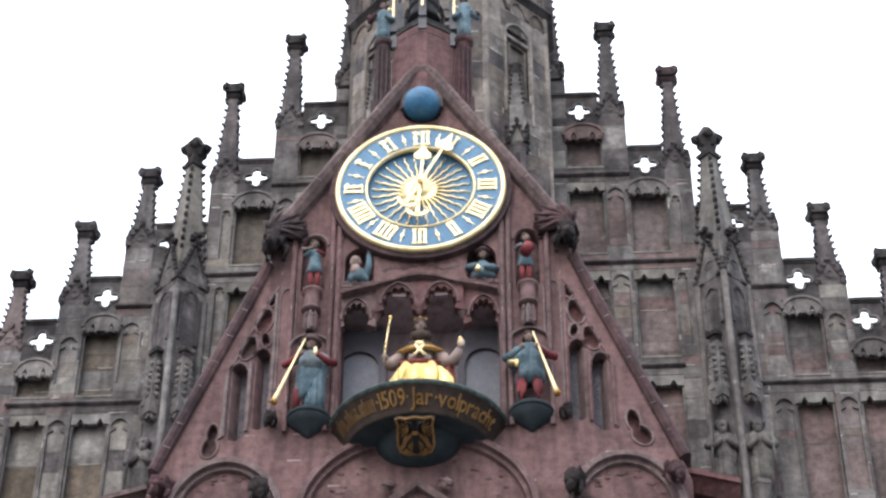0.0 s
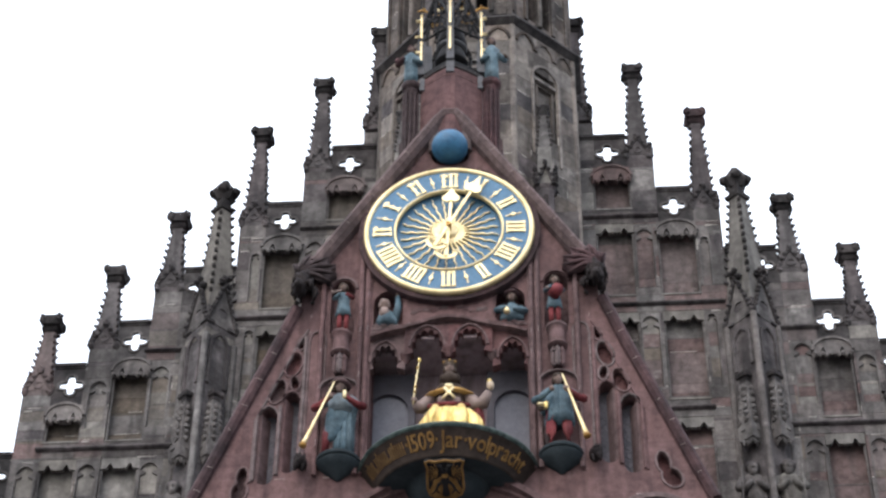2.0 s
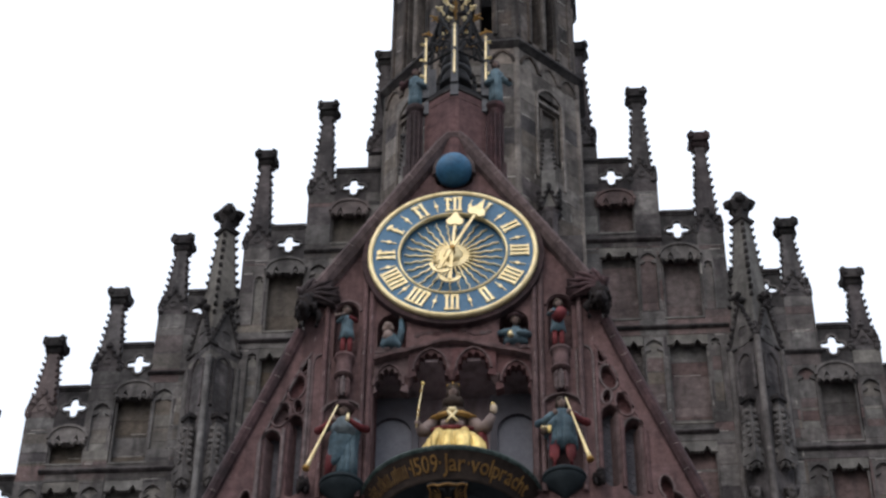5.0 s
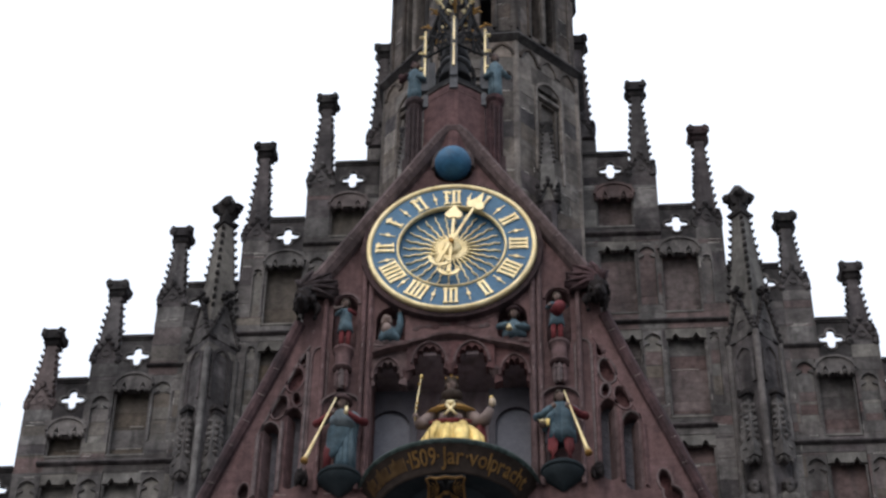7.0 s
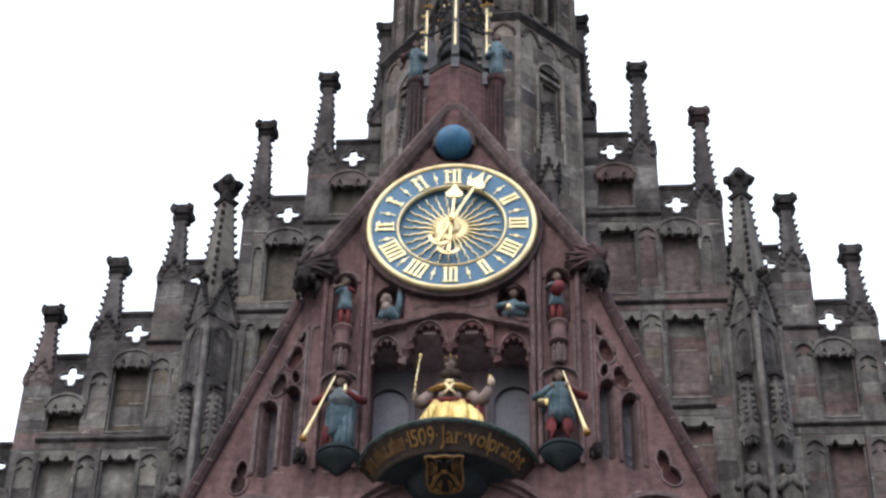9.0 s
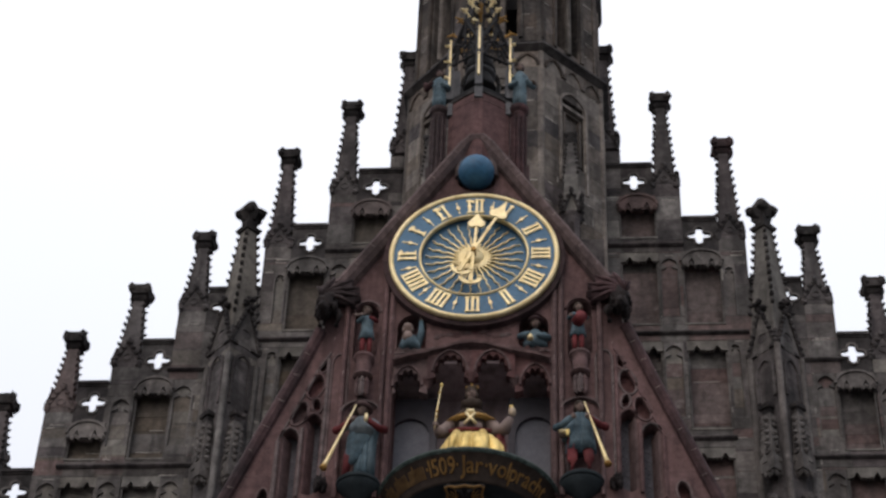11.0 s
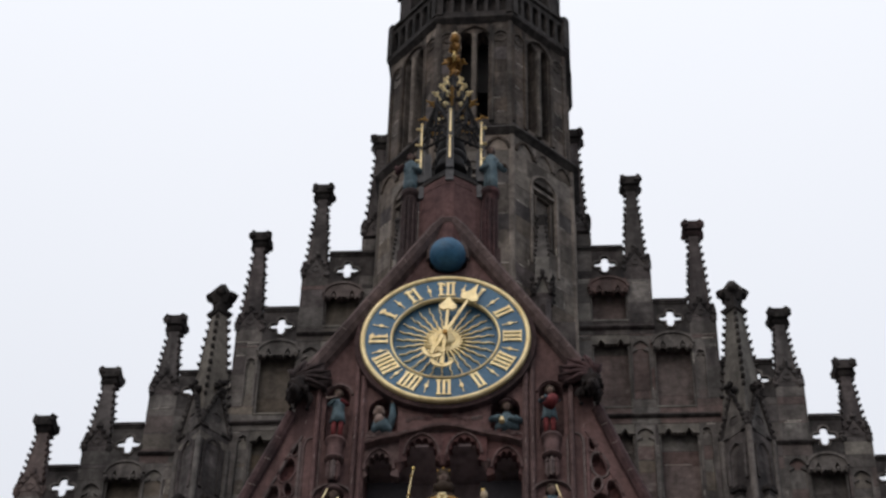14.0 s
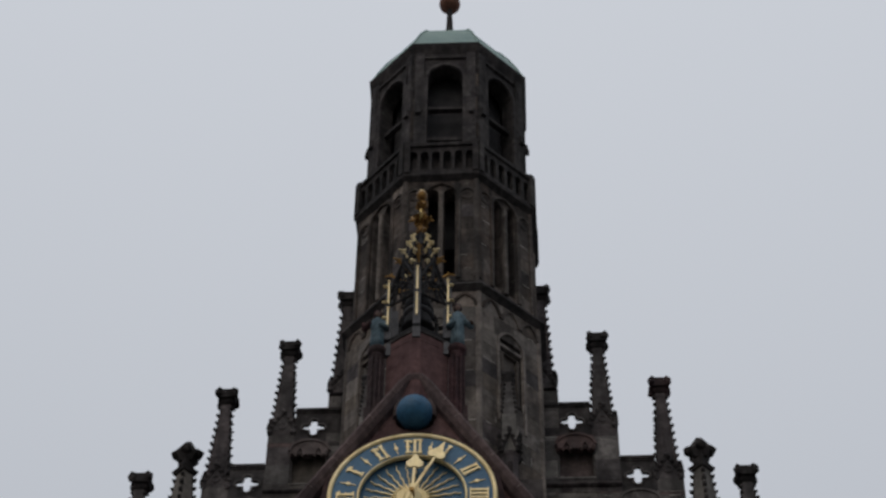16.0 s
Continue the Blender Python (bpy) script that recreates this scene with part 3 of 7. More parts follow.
    for a, b, tiers in PANELS:
        for lo, hi in tiers:
            m, w = (a + b) / 2 * side, panel_half(a, b)
            bm = bmesh.new()
            arc = arch_line(m - w, m + w, hi - w * 1.1 - 0.06, w * 1.1, 12, 0.15)
            prism(bm, [(m - w, hi)] + arc + [(m + w, hi)], G + 0.003, G + 0.1)
            part("panel_head", bm, GREY, wall)
            bm = bmesh.new()
            sweep(bm, [(m - w + 0.01, lo)] + [(m + (x - m) * 0.93, z) for x, z in arc] + [(m + w - 0.01, lo)], [(-0.012, G - 0.008), (0.014, G - 0.008), (0.018, G + 0.05), (-0.018, G + 0.05)])
            part("panel_moulding", bm, GREY, wall, "thin round-headed moulding of a sunk panel")
            bm = bmesh.new()
            for k in (-1, 1):
                cusp = [(m + k * w, hi - w * 1.0), (m + k * w * 0.42, hi - w * 1.42), (m + k * w * 0.30, hi - w * 1.55), (m + k * w * 0.45, hi - w * 1.68), (m + k * w, hi - w * 2.0)]
                prism(bm, cusp if k > 0 else cusp[::-1], G + 0.012, G + 0.06)
            part("panel_cusps", bm, GREY, wall, "pair of cusps that make the panel head a trefoil")
    return wall


CROCKETS = {}


def crockets(parent, c, w0, w1, z0, z1, n, turn, size, mat):
    """Hooked stone leaves up the four edges of a spire, each a piece of its own on one shared mesh."""
    if mat.name not in CROCKETS:
        bm = bmesh.new()
        hexa(bm, [(-1, -0.5, -0.9), (-1, 0.5, -0.9), (0.5, 0.7, -0.1), (0.5, -0.7, -0.1), (-1, -0.4, 0.2), (-1, 0.4, 0.2), (0.75, 0.5, 0.75), (0.75, -0.5, 0.75)])
        CROCKETS[mat.name] = mesh_of("crocket", bm, mat)
    for k in range(4):
        t = radians(turn) + math.pi / 4 + k * math.pi / 2
        for i in range(n):
            u = (i + 0.5) / n
            r = (w0 + (w1 - w0) * u) * math.sqrt(2) + size * 0.35
            ob = new("crocket", CROCKETS[mat.name])
            ob.parent = parent
            ob.matrix_parent_inverse = parent.matrix_basis.inverted()
            ob.matrix_basis = Matrix.Translation((c[0] + r * math.cos(t), c[1] + r * math.sin(t), z0 + (z1 - z0) * u)) @ Matrix.Rotation(t, 4, 'Z') @ Matrix.Scale(size * (0.9 + 0.2 * ((i * 7 + k * 3) % 5) / 4), 4)


def finial(bm, z, s, seed=0):
    """A squared leaf finial: collar, four clumps of leaves and a knob."""
    frustum(bm, (0, 0), 0.12 * s, 0.16 * s, z, z + 0.05 * s, 0)
    frustum(bm, (0, 0), 0.10 * s, 0.12 * s, z + 0.05 * s, z + 0.16 * s, 0)
    frustum(bm, (0, 0), 0.17 * s, 0.20 * s, z + 0.14 * s, z + 0.33 * s, 0)
    for k in range(4):
        a = math.pi / 4 + k * math.pi / 2
        blob(bm, (0.215 * s * math.cos(a), 0.215 * s * math.sin(a), z + 0.27 * s), (0.085 * s, 0.085 * s, 0.12 * s), seed=seed + k, rough=0.5)
    blob(bm, (0, 0, z + 0.38 * s), (0.12 * s, 0.12 * s, 0.07 * s), seed=seed + 9, rough=0.4)


def pinnacle(x, z_foot, z_tip, mat=DARK, seed=0, tip_mat=None):
    """A square crocketed pinnacle on a gabled foot."""
    h = z_tip - z_foot
    p = thing("pinnacle", "dark weathered sandstone pinnacle with crockets and a squared finial", "pinnacle", (x, G + 0.24, z_foot + 0.22), "pinnacles of the stepped gable")
    base = p.matrix_basis.copy()
    p.matrix_basis = Matrix()
    neck = h - 0.45
    bm = bmesh.new()
    frustum(bm, (0, 0), 0.22, 0.095, 0.15, neck + 0.02)
    part("spire", bm, mat, p)
    bm = bmesh.new()
    frustum(bm, (0, 0), 0.24, 0.235, -0.02, 0.22)
    part("plinth", bm, mat, p)
    for k in range(4):
        bm = bmesh.new()
        t = k * math.pi / 2
        rot = Matrix.Rotation(t, 4, 'Z')
        prism(bm, [(-0.2, 0.1), (0.2, 0.1), (0, 0.5)], -0.245, -0.12)
        sweep(bm, [(-0.215, 0.1), (0, 0.52), (0.215, 0.1)], [(0, -0.26), (0.03, -0.26), (0.03, -0.1), (0, -0.1)])
        blob(bm, (0, -0.25, 0.58), (0.065, 0.06, 0.09), seed=seed + k, rough=0.6)
        for q in range(3):
            for s in (-1, 1):
                blob(bm, (s * (0.225 - 0.062 * q), -0.265, 0.17 + 0.125 * q), (0.042, 0.045, 0.045), seed=seed + q, rough=0.7)
        sweep(bm, circle(0, 0.22, 0.075, 12), [(-0.016, -0.262), (0.016, -0.262), (0.02, -0.24), (-0.02, -0.24)], closed=True)
        blob(bm, (0.235, -0.235, 0.06), (0.07, 0.07, 0.10), seed=seed + k + 3, rough=0.6)
        bm.transform(rot)
        part("gablet", bm, mat, p)
    crockets(p, (0, 0), 0.216, 0.10, 0.3, neck - 0.05, 10 if h > 2.6 else 8, 0, 0.044, mat)
    bm = bmesh.new()
    finial(bm, neck, 1.0, seed)
    part("finial", bm, tip_mat or mat, p)
    p.matrix_basis = base
    return p


def great_pinnacle(side, up=0.0, lift=0.0):
    """The tall diagonal buttress with canopied statues and a crocketed spire."""
    x, y = 4.95 * side, G - 0.02
    p = thing("buttress_pinnacle", "tall diagonal sandstone buttress with crocketed spire and canopied niches", "pinnacle", (x, y, 15.0), "large buttress pinnacles")
    bm = bmesh.new()
    frustum(bm, (x, y), 0.33, 0.315, 15.0, 27.9 + lift, 45)
    part("shaft", bm, SPIRE, p)
    for k in range(4):
        bm = bmesh.new()
        t = radians(90 * k)
        tube(bm, [(x + 0.455 * math.cos(t), y + 0.455 * math.sin(t), 22.0), (x + 0.455 * math.cos(t), y + 0.455 * math.sin(t), 27.5)], 0.062, 10)
        part("corner_shaft", bm, GREY, p)
    bm = bmesh.new()
    frustum(bm, (x, y), 0.325, 0.115, 27.5, 30.75 + up, 45)
    part("spire", bm, LIGHT, p)
    for k in range(4):
        rot = Matrix.Translation((x, y, 0)) @ Matrix.Rotation(radians(45 + 90 * k), 4, 'Z')
        bm = bmesh.new()
        outer = [(-0.31, 27.5 + lift), (0.31, 27.5 + lift), (0, 28.45 + lift)]
        plate(bm, outer, [circle(0, 27.82 + lift, 0.115, 14)], -0.325, -0.25)
        prism(bm, outer, -0.25, -0.12)
        bm.transform(rot)
        part("gablet", bm, GREY, p)
        bm = bmesh.new()
        sweep(bm, [(-0.322, 27.48 + lift), (0, 28.5 + lift), (0.322, 27.48 + lift)], [(-0.01, -0.365), (0.04, -0.365), (0.04, -0.15), (-0.01, -0.15)])
        for i in range(7):
            for s in (-1, 1):
                blob(bm, (s * (0.325 - 0.044 * i), -0.355, 27.57 + lift + 0.133 * i), (0.045, 0.045, 0.05), seed=i + k, rough=0.6)
        for q in range(5):
            blob(bm, (0.075 * math.cos(1.3 * q), -0.33 + 0.05 * math.sin(1.3 * q), 28.53 + lift + 0.035 * q), (0.075, 0.065, 0.06), seed=k + q, rough=0.6)
        bm.transform(rot)
        part("gablet_coping", bm, DARK, p, "crocketed soot-black coping")
        bm = bmesh.new()
        sweep(bm, [(-0.19, 26.4)] + arch_line(-0.19, 0.19, 27.05 + lift, 0.26, 10, 0.3) + [(0.19, 26.4)], [(-0.03, -0.355), (0.03, -0.355), (0.04, -0.30), (-0.04, -0.30)])
        bm.transform(rot)
        part("blind_arch", bm, SPIRE, p)
    bm = bmesh.new()
    frustum(bm, (x, y), 0.16, 0.19, 30.7 + up, 30.78 + up, 45)
    frustum(bm, (x, y), 0.10, 0.12, 30.78 + up, 31.08 + up, 45)
    for i in range(4):
        t = radians(45 + 90 * i + 45)
        blob(bm, (x + 0.2 * math.cos(t), y + 0.2 * math.sin(t), 31.22 + up), (0.12, 0.12, 0.1), seed=i + 5, rough=0.4)
    frustum(bm, (x, y), 0.2, 0.05, 31.18 + up, 31.55 + up, 0)
    frustum(bm, (x, y), 0.12, 0.2, 31.0 + up, 31.18 + up, 0)
    part("finial", bm, DARK, p, "spreading leaf finial")
    crockets(p, (x, y), 0.26, 0.115, 28.5, 30.65 + up, 11, 45, 0.056, DARK)
    for s in (-1, 1):
        fx, fy = x + s * 0.245, y - 0.27
        bm = bmesh.new()
        frustum(bm, (fx, fy), 0.155, 0.165, 24.72, 25.02, 45)
        for q in range(3):
            t = radians(-90 + 62 * (q - 1))
            c = (fx + 0.13 * math.cos(t), fy + 0.13 * math.sin(t))
            frustum(bm, c, 0.055, 0.006, 24.9, 25.28, 45)
            for v in range(3):
                blob(bm, (c[0] + 0.04 * (v - 1), c[1], 24.66 + 0.05 * (v == 1)), (0.026, 0.03, 0.06), seed=q + v, rough=0.5)
        part("canopy", bm, GREY, p, "tall crocketed canopy over a statue")
        bm = bmesh.new()
        frustum(bm, (fx, fy), 0.14, 0.095, 25.0, 25.98, 45)
        part("canopy_spire", bm, GREY, p)
        for v in range(6):
            bm = bmesh.new()
            z = 25.12 + 0.145 * v
            r = 0.155 - 0.0075 * v
            for q in range(4):
                t = radians(-180 + 60 * q)
                blob(bm, (fx + r * math.cos(t), fy + r * math.sin(t), z), (0.05, 0.045, 0.055), seed=q + v, rough=0.55)
            part("canopy_leaves", bm, GREY, p, "ring of carved stone leaves")
        bm = bmesh.new()
        frustum(bm, (fx, fy), 0.075, 0.08, 25.98, 26.12, 45)
        frustum(bm, (fx, fy), 0.115, 0.125, 26.12, 26.20, 45)
        for k in range(4):
            t = k * math.pi / 2
            blob(bm, (fx + 0.14 * math.cos(t), fy + 0.14 * math.sin(t), 26.14), (0.04, 0.04, 0.05), seed=k + 2, rough=0.5)
        part("canopy_finial", bm, DARK, p)
        bm = bmesh.new()
        frustum(bm, (fx, fy), 0.10, 0.19, 22.45, 22.85, 45, 6)
        frustum(bm, (fx, fy), 0.2, 0.2, 22.85, 22.94, 45, 6)
        part("console", bm, GREY, p)
    return p


# ---------------------------------------------------------------- the octagonal tower
TC = (0.05, G)                       # its axis
TURN = -1.5                          # its lower stages stand a little askew
def on_faces(name, build, mat, parent, apothem, faces=range(8), label="", turn=TURN):
    """One face of the octagon, built facing the square at depth 0, set on each side."""
    bm = bmesh.new()
    build(bm)
    me = mesh_of(name, bm, mat)
    for k in faces:
        ob = new(name, me)
        ob.parent = parent
        ob.matrix_parent_inverse = parent.matrix_basis.inverted()
        ob.matrix_basis = Matrix.Translation((*TC, 0)) @ Matrix.Rotation(radians(45 * k + turn), 4, 'Z') @ Matrix.Translation((0, -apothem, 0))
        tagged(ob, label)


def tower():
    tw = thing("tower", "dark octagonal sandstone tower with a green copper cap", "tower", (*TC, 15.0))
    A0, A1, A2 = 1.90, 1.79, 1.69
    S0, S1, S2 = (2 * a * math.tan(math.pi / 8) for a in (A0, A1, A2))
    # lowest stage
    def low(bm):
        holes = [lancet(-0.30, 0.30, 31.2, 33.12)]
        plate(bm, [(-S0 / 2, 15.0), (S0 / 2, 15.0), (S0 / 2, 33.9), (-S0 / 2, 33.9)], holes, 0, 0.07)
        box(bm, -S0 / 2 + 0.04, S0 / 2 - 0.04, 0.07, 0.28, 15.0, 33.9)
    on_faces("lower_wall", low, BROWN, tw, A0)
    for m, w in ((0.0, 0.33),):
        def blind(bm):
            sweep(bm, [(m - w, 30.6)] + arch_line(m - w, m + w, 33.14 - w * 1.1, w * 1.1, 14, 0.2) + [(m + w, 30.6)], [(-0.025, -0.05), (0.03, -0.05), (0.035, 0.02), (-0.035, 0.02)])
        on_faces("blind_arch", blind, BROWN, tw, A0, (0, 1, 2, 6, 7))
    def frame_bars(bm):
        sweep(bm, [(-0.2, 31.3), (-0.2, 32.55), (0.2, 32.55), (0.2, 31.3)], [(-0.03, 0.0), (0.03, 0.0), (0.03, 0.08), (-0.03, 0.08)])
    on_faces("window_surround", frame_bars, BROWN, tw, A0, (0, 1, 2, 6, 7), "square stone surround under a blind arch")
    def frame_sill(bm):
        box(bm, -0.28, 0.28, -0.02, 0.08, 32.68, 32.76)
    on_faces("transom", frame_sill, BROWN, tw, A0, (0, 1, 2, 6, 7))
    for x in (-0.5, 0.0, 0.5):       # frieze of small round arches below the cornice
        def small(bm):
            sweep(bm, arch_line(x - 0.22, x + 0.22, 33.45, 0.33, 12, 0.25), [(-0.025, -0.055), (0.03, -0.055), (0.035, 0.02), (-0.03, 0.02)])
        on_faces("frieze_arch", small, TOWER, tw, A0, (0, 1, 7))
    def corner(bm):
        tube(bm, [(S0 / 2 - 0.02, 0.02, 28.0), (S0 / 2 - 0.02, 0.02, 33.85)], 0.07, 8)
    on_faces("angle_shaft", corner, BROWN, tw, A0, (0, 1, 2, 6, 7))
    bm = bmesh.new()
    frustum(bm, TC, A0 + 0.02, A0 + 0.14, 33.86, 33.97, TURN, 8)
    frustum(bm, TC, A0 + 0.14, A0 + 0.13, 33.97, 34.03, TURN, 8)
    frustum(bm, TC, A0 + 0.12, A1 + 0.0, 34.03, 34.3, TURN, 8)
    part("cornice", bm, DARK, tw, "soot-black sloping cornice")
    # middle stage with tall slits
    def mid(bm):
        holes = [lancet(-0.29, -0.055, 34.5, 37.25), lancet(0.055, 0.29, 34.5, 37.25)]
        plate(bm, [(-S1 / 2, 34.2), (S1 / 2, 34.2), (S1 / 2, 37.55), (-S1 / 2, 37.55)], holes, 0, 0.35)
    on_faces("middle_wall", mid, TOWER, tw, A1)
    for a, b in ((-0.70, -0.38), (0.38, 0.70), (-0.35, 0.35)):
        def tall(bm):
            sweep(bm, [(a, 34.4)] + arch_line(a, b, 37.05, (b - a) * 0.5, 12, 0.25) + [(b, 34.4)], [(-0.025, -0.055), (0.03, -0.055), (0.04, 0.02), (-0.035, 0.02)])
        on_faces("tall_arch", tall, TOWER, tw, A1, (0, 1, 2, 6, 7), "tall slender blind arch")
    for x in (-0.54, 0.54):
        def roundel(bm):
            sweep(bm, circle(x, 36.98, 0.10), [(-0.02, -0.04), (0.02, -0.04), (0.02, 0.01), (-0.02, 0.01)], closed=True)
        on_faces("roundel", roundel, TOWER, tw, A1, (0, 1, 2, 6, 7))
    def middle_bar(bm):
        tube(bm, [(0, -0.03, 34.4), (0, -0.03, 37.1)], 0.055, 8)
    on_faces("mullion", middle_bar, BROWN, tw, A1, (0, 1, 2, 6, 7), "slender mullion between two slits")
    def edge_shaft(bm):
        tube(bm, [(S1 / 2 - 0.01, 0.0, 34.25), (S1 / 2 - 0.01, 0.0, 37.5)], 0.06, 8)
    on_faces("angle_shaft", edge_shaft, TOWER, tw, A1, (0, 1, 2, 6, 7))
    lime = bmesh.new()
    for k in (7, 0, 1, 2, 6):
        m = Matrix.Translation((*TC, 0)) @ Matrix.Rotation(radians(45 * k + TURN), 4, 'Z')
        low_spans = lambda z: [(-S0 / 2, S0 / 2)] if not 31.2 < z < 32.9 else [(-S0 / 2, -0.3), (0.3, S0 / 2)]
        ashlar(tw, low_spans, 28.6, 33.86, -A0 - 0.02, -A0 + 0.03, breaks=(31.2, 32.9), course=0.44, length=0.62, mats=((BROWN, 0.62), (PALE, 0.22), (SPIRE, 0.16)), seed=40 + k, place=m, lime=lime, limed=0.5)
        mid_spans = lambda z: [(-S1 / 2, -0.36), (0.36, S1 / 2)]
        ashlar(tw, mid_spans, 34.3, 37.5, -A1 - 0.02, -A1 + 0.03, course=0.42, length=0.7, mats=((TOWER, 0.72), (BROWN, 0.14), (SPIRE, 0.14)), seed=60 + k, place=m, lime=lime, limed=0.4)
        bell_spans = lambda z: [(-S2 / 2, -0.44), (0.44, S2 / 2)]
        ashlar(tw, bell_spans, 38.7, 41.4, -A2 - 0.02, -A2 + 0.03, course=0.44, length=0.7, mats=((TOWER, 0.3), (DARK, 0.7)), seed=80 + k, place=Matrix.Translation((*TC, 0)) @ Matrix.Rotation(radians(45 * k), 4, 'Z'))
    tagged(part("lime_pointing", lime, LIME, tw, "pale smears of lime along the joints"), kind="stuff")
    # gallery
    bm = bmesh.new()
    frustum(bm, TC, A1, A1 + 0.12, 37.5, 37.6, TURN, 8)
    frustum(bm, TC, A1 + 0.12, A1 + 0.12, 37.6, 37.68, TURN, 8)
    part("gallery_floor", bm, DARK, tw)
    AG = 1.885
    SG = 2 * AG * math.tan(math.pi / 8)
    def gallery(bm):
        holes = [lancet(x - 0.085, x + 0.085, 37.8, 38.42, 0.1) for x in (-0.6, -0.36, -0.12, 0.12, 0.36, 0.6)]
        plate(bm, [(-SG / 2, 37.68), (SG / 2, 37.68), (SG / 2, 38.56), (-SG / 2, 38.56)], holes, 0, 0.10)
        box(bm, -SG / 2, SG / 2, -0.05, 0.14, 38.56, 38.66)
        for s in (-1, 1):
            box(bm, s * (SG / 2 - 0.06) - 0.06, s * (SG / 2 - 0.06) + 0.06, -0.06, 0.02, 37.68, 38.72)
    on_faces("gallery_parapet", gallery, DARK, tw, AG, label="pierced stone gallery parapet")
    # belfry
    def bell(bm):
        plate(bm, [(-S2 / 2, 37.68), (S2 / 2, 37.68), (S2 / 2, 42.3), (-S2 / 2, 42.3)], [lancet(-0.40, 0.40, 38.95, 41.75, 0.1)], 0, 0.35)
    on_faces("belfry_wall", bell, DARK, tw, A2, turn=0.0)
    def belltrim(bm):
        sweep(bm, [(-0.42, 38.9)] + arch_line(-0.42, 0.42, 41.32, 0.46, 14, 0.1) + [(0.42, 38.9)], [(-0.03, -0.04), (0.05, -0.04), (0.06, 0.02), (-0.04, 0.02)])
        sweep(bm, [(-0.5, 41.2), (-0.5, 42.0), (0.5, 42.0), (0.5, 41.2)], [(0, -0.05), (0.05, -0.05), (0.05, 0.01), (0, 0.01)])
        for z in (39.2, 40.3):
            box(bm, -0.40, 0.40, 0.12, 0.24, z, z + 0.1)
        for s in (-1, 1):
            box(bm, s * (S2 / 2 - 0.13) - 0.10, s * (S2 / 2 - 0.13) + 0.10, -0.05, 0.03, 37.7, 42.2)
            frustum(bm, (s * (S2 / 2 - 0.12), -0.07), 0.06, 0.02, 39.9, 40.2)
    on_faces("belfry_tracery", belltrim, DARK, tw, A2, (0, 1, 2, 6, 7), "bars and mouldings of a belfry opening", turn=0.0)
    # solid filler, its dark colour stands for the shade of the hollow belfry
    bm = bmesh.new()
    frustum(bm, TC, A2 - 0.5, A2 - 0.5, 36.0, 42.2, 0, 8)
    part("belfry_core", bm, SHADOWVOID, tw, "solid core coloured dark for the shade inside the belfry")
    bm = bmesh.new()
    frustum(bm, TC, A2, A2 + 0.07, 42.2, 42.38, 0, 8)
    frustum(bm, TC, A2 + 0.07, A2 + 0.10, 42.38, 42.5, 0, 8)
    part("eave_moulding", bm, DARK, tw, "moulded eaves")
    bm = bmesh.new()
    prof = [(A2 + 0.08, 42.5), (A2 + 0.02, 42.62), (1.60, 42.95), (1.42, 43.4), (1.19, 43.85), (0.87, 44.2), (0.48, 44.45), (0.12, 44.7)]
    for (a, z0), (b, z1) in zip(prof, prof[1:]):
        frustum(bm, TC, a, b, z0, z1, 0, 8)
    roof = part("roof", bm, COPPER, tw, "green copper cap with standing seams")
    bm = bmesh.new()
    k = 1 / math.cos(math.pi / 8)
    for i in range(8):
        t = math.pi / 8 + i * math.pi / 4
        tube(bm, [(TC[0] + a * k * math.cos(t), TC[1] + a * k * math.sin(t), z + 0.01) for a, z in prof], 0.025, 6)
    part("hip_seams", bm, COPPER, roof)
    bm = bmesh.new()
    lathe(bm, (*TC, 0), [(0.16, 44.5), (0.10, 45.2), (0.055, 46.45)], 10)
    part("finial_pole", bm, DARK, tw, "tapering lead-covered pole")
    bm = bmesh.new()
    lathe(bm, (*TC, 46.66), [(0.26 * math.sin(math.pi * i / 14) + 0.001, -0.26 * math.cos(math.pi * i / 14)) for i in range(15)], 20)
    part("orb", bm, ORB, tw, "red-brown tarnished ball", smooth=True)
    return tw


def nave_roof():
    """The steep roof and walls of the church behind the gable."""
    r = thing("roof_nave", "steep dark tiled roof of the church behind the gable", "roof", (0, G + 10, 15.0), kind="structure")
    bm = bmesh.new()
    prism(bm, [(-9.2, 22.9), (9.2, 22.9), (9.2, 23.2), (0.3, 34.1), (-0.3, 34.1), (-9.2, 23.2)], G + 0.96, G + 22)
    part("roof_slope", bm, TILES, r)
    bm = bmesh.new()
    box(bm, -9.1, 9.1, G + 0.96, G + 21.8, 0.0, 22.89)
    part("nave_wall", bm, GREY, r)


# ---------------------------------------------------------------- the clock chapel
GABLE = [(0, 25.1), (1.80, 22.25), (1.98, 21.9), (2.06, 21.15), (2.62, 19.72), (3.30, 17.95), (3.42, 17.55)]


def mirror(points):
    return [(-x, z) for x, z in reversed(points) if x > 1e-6] + list(points)


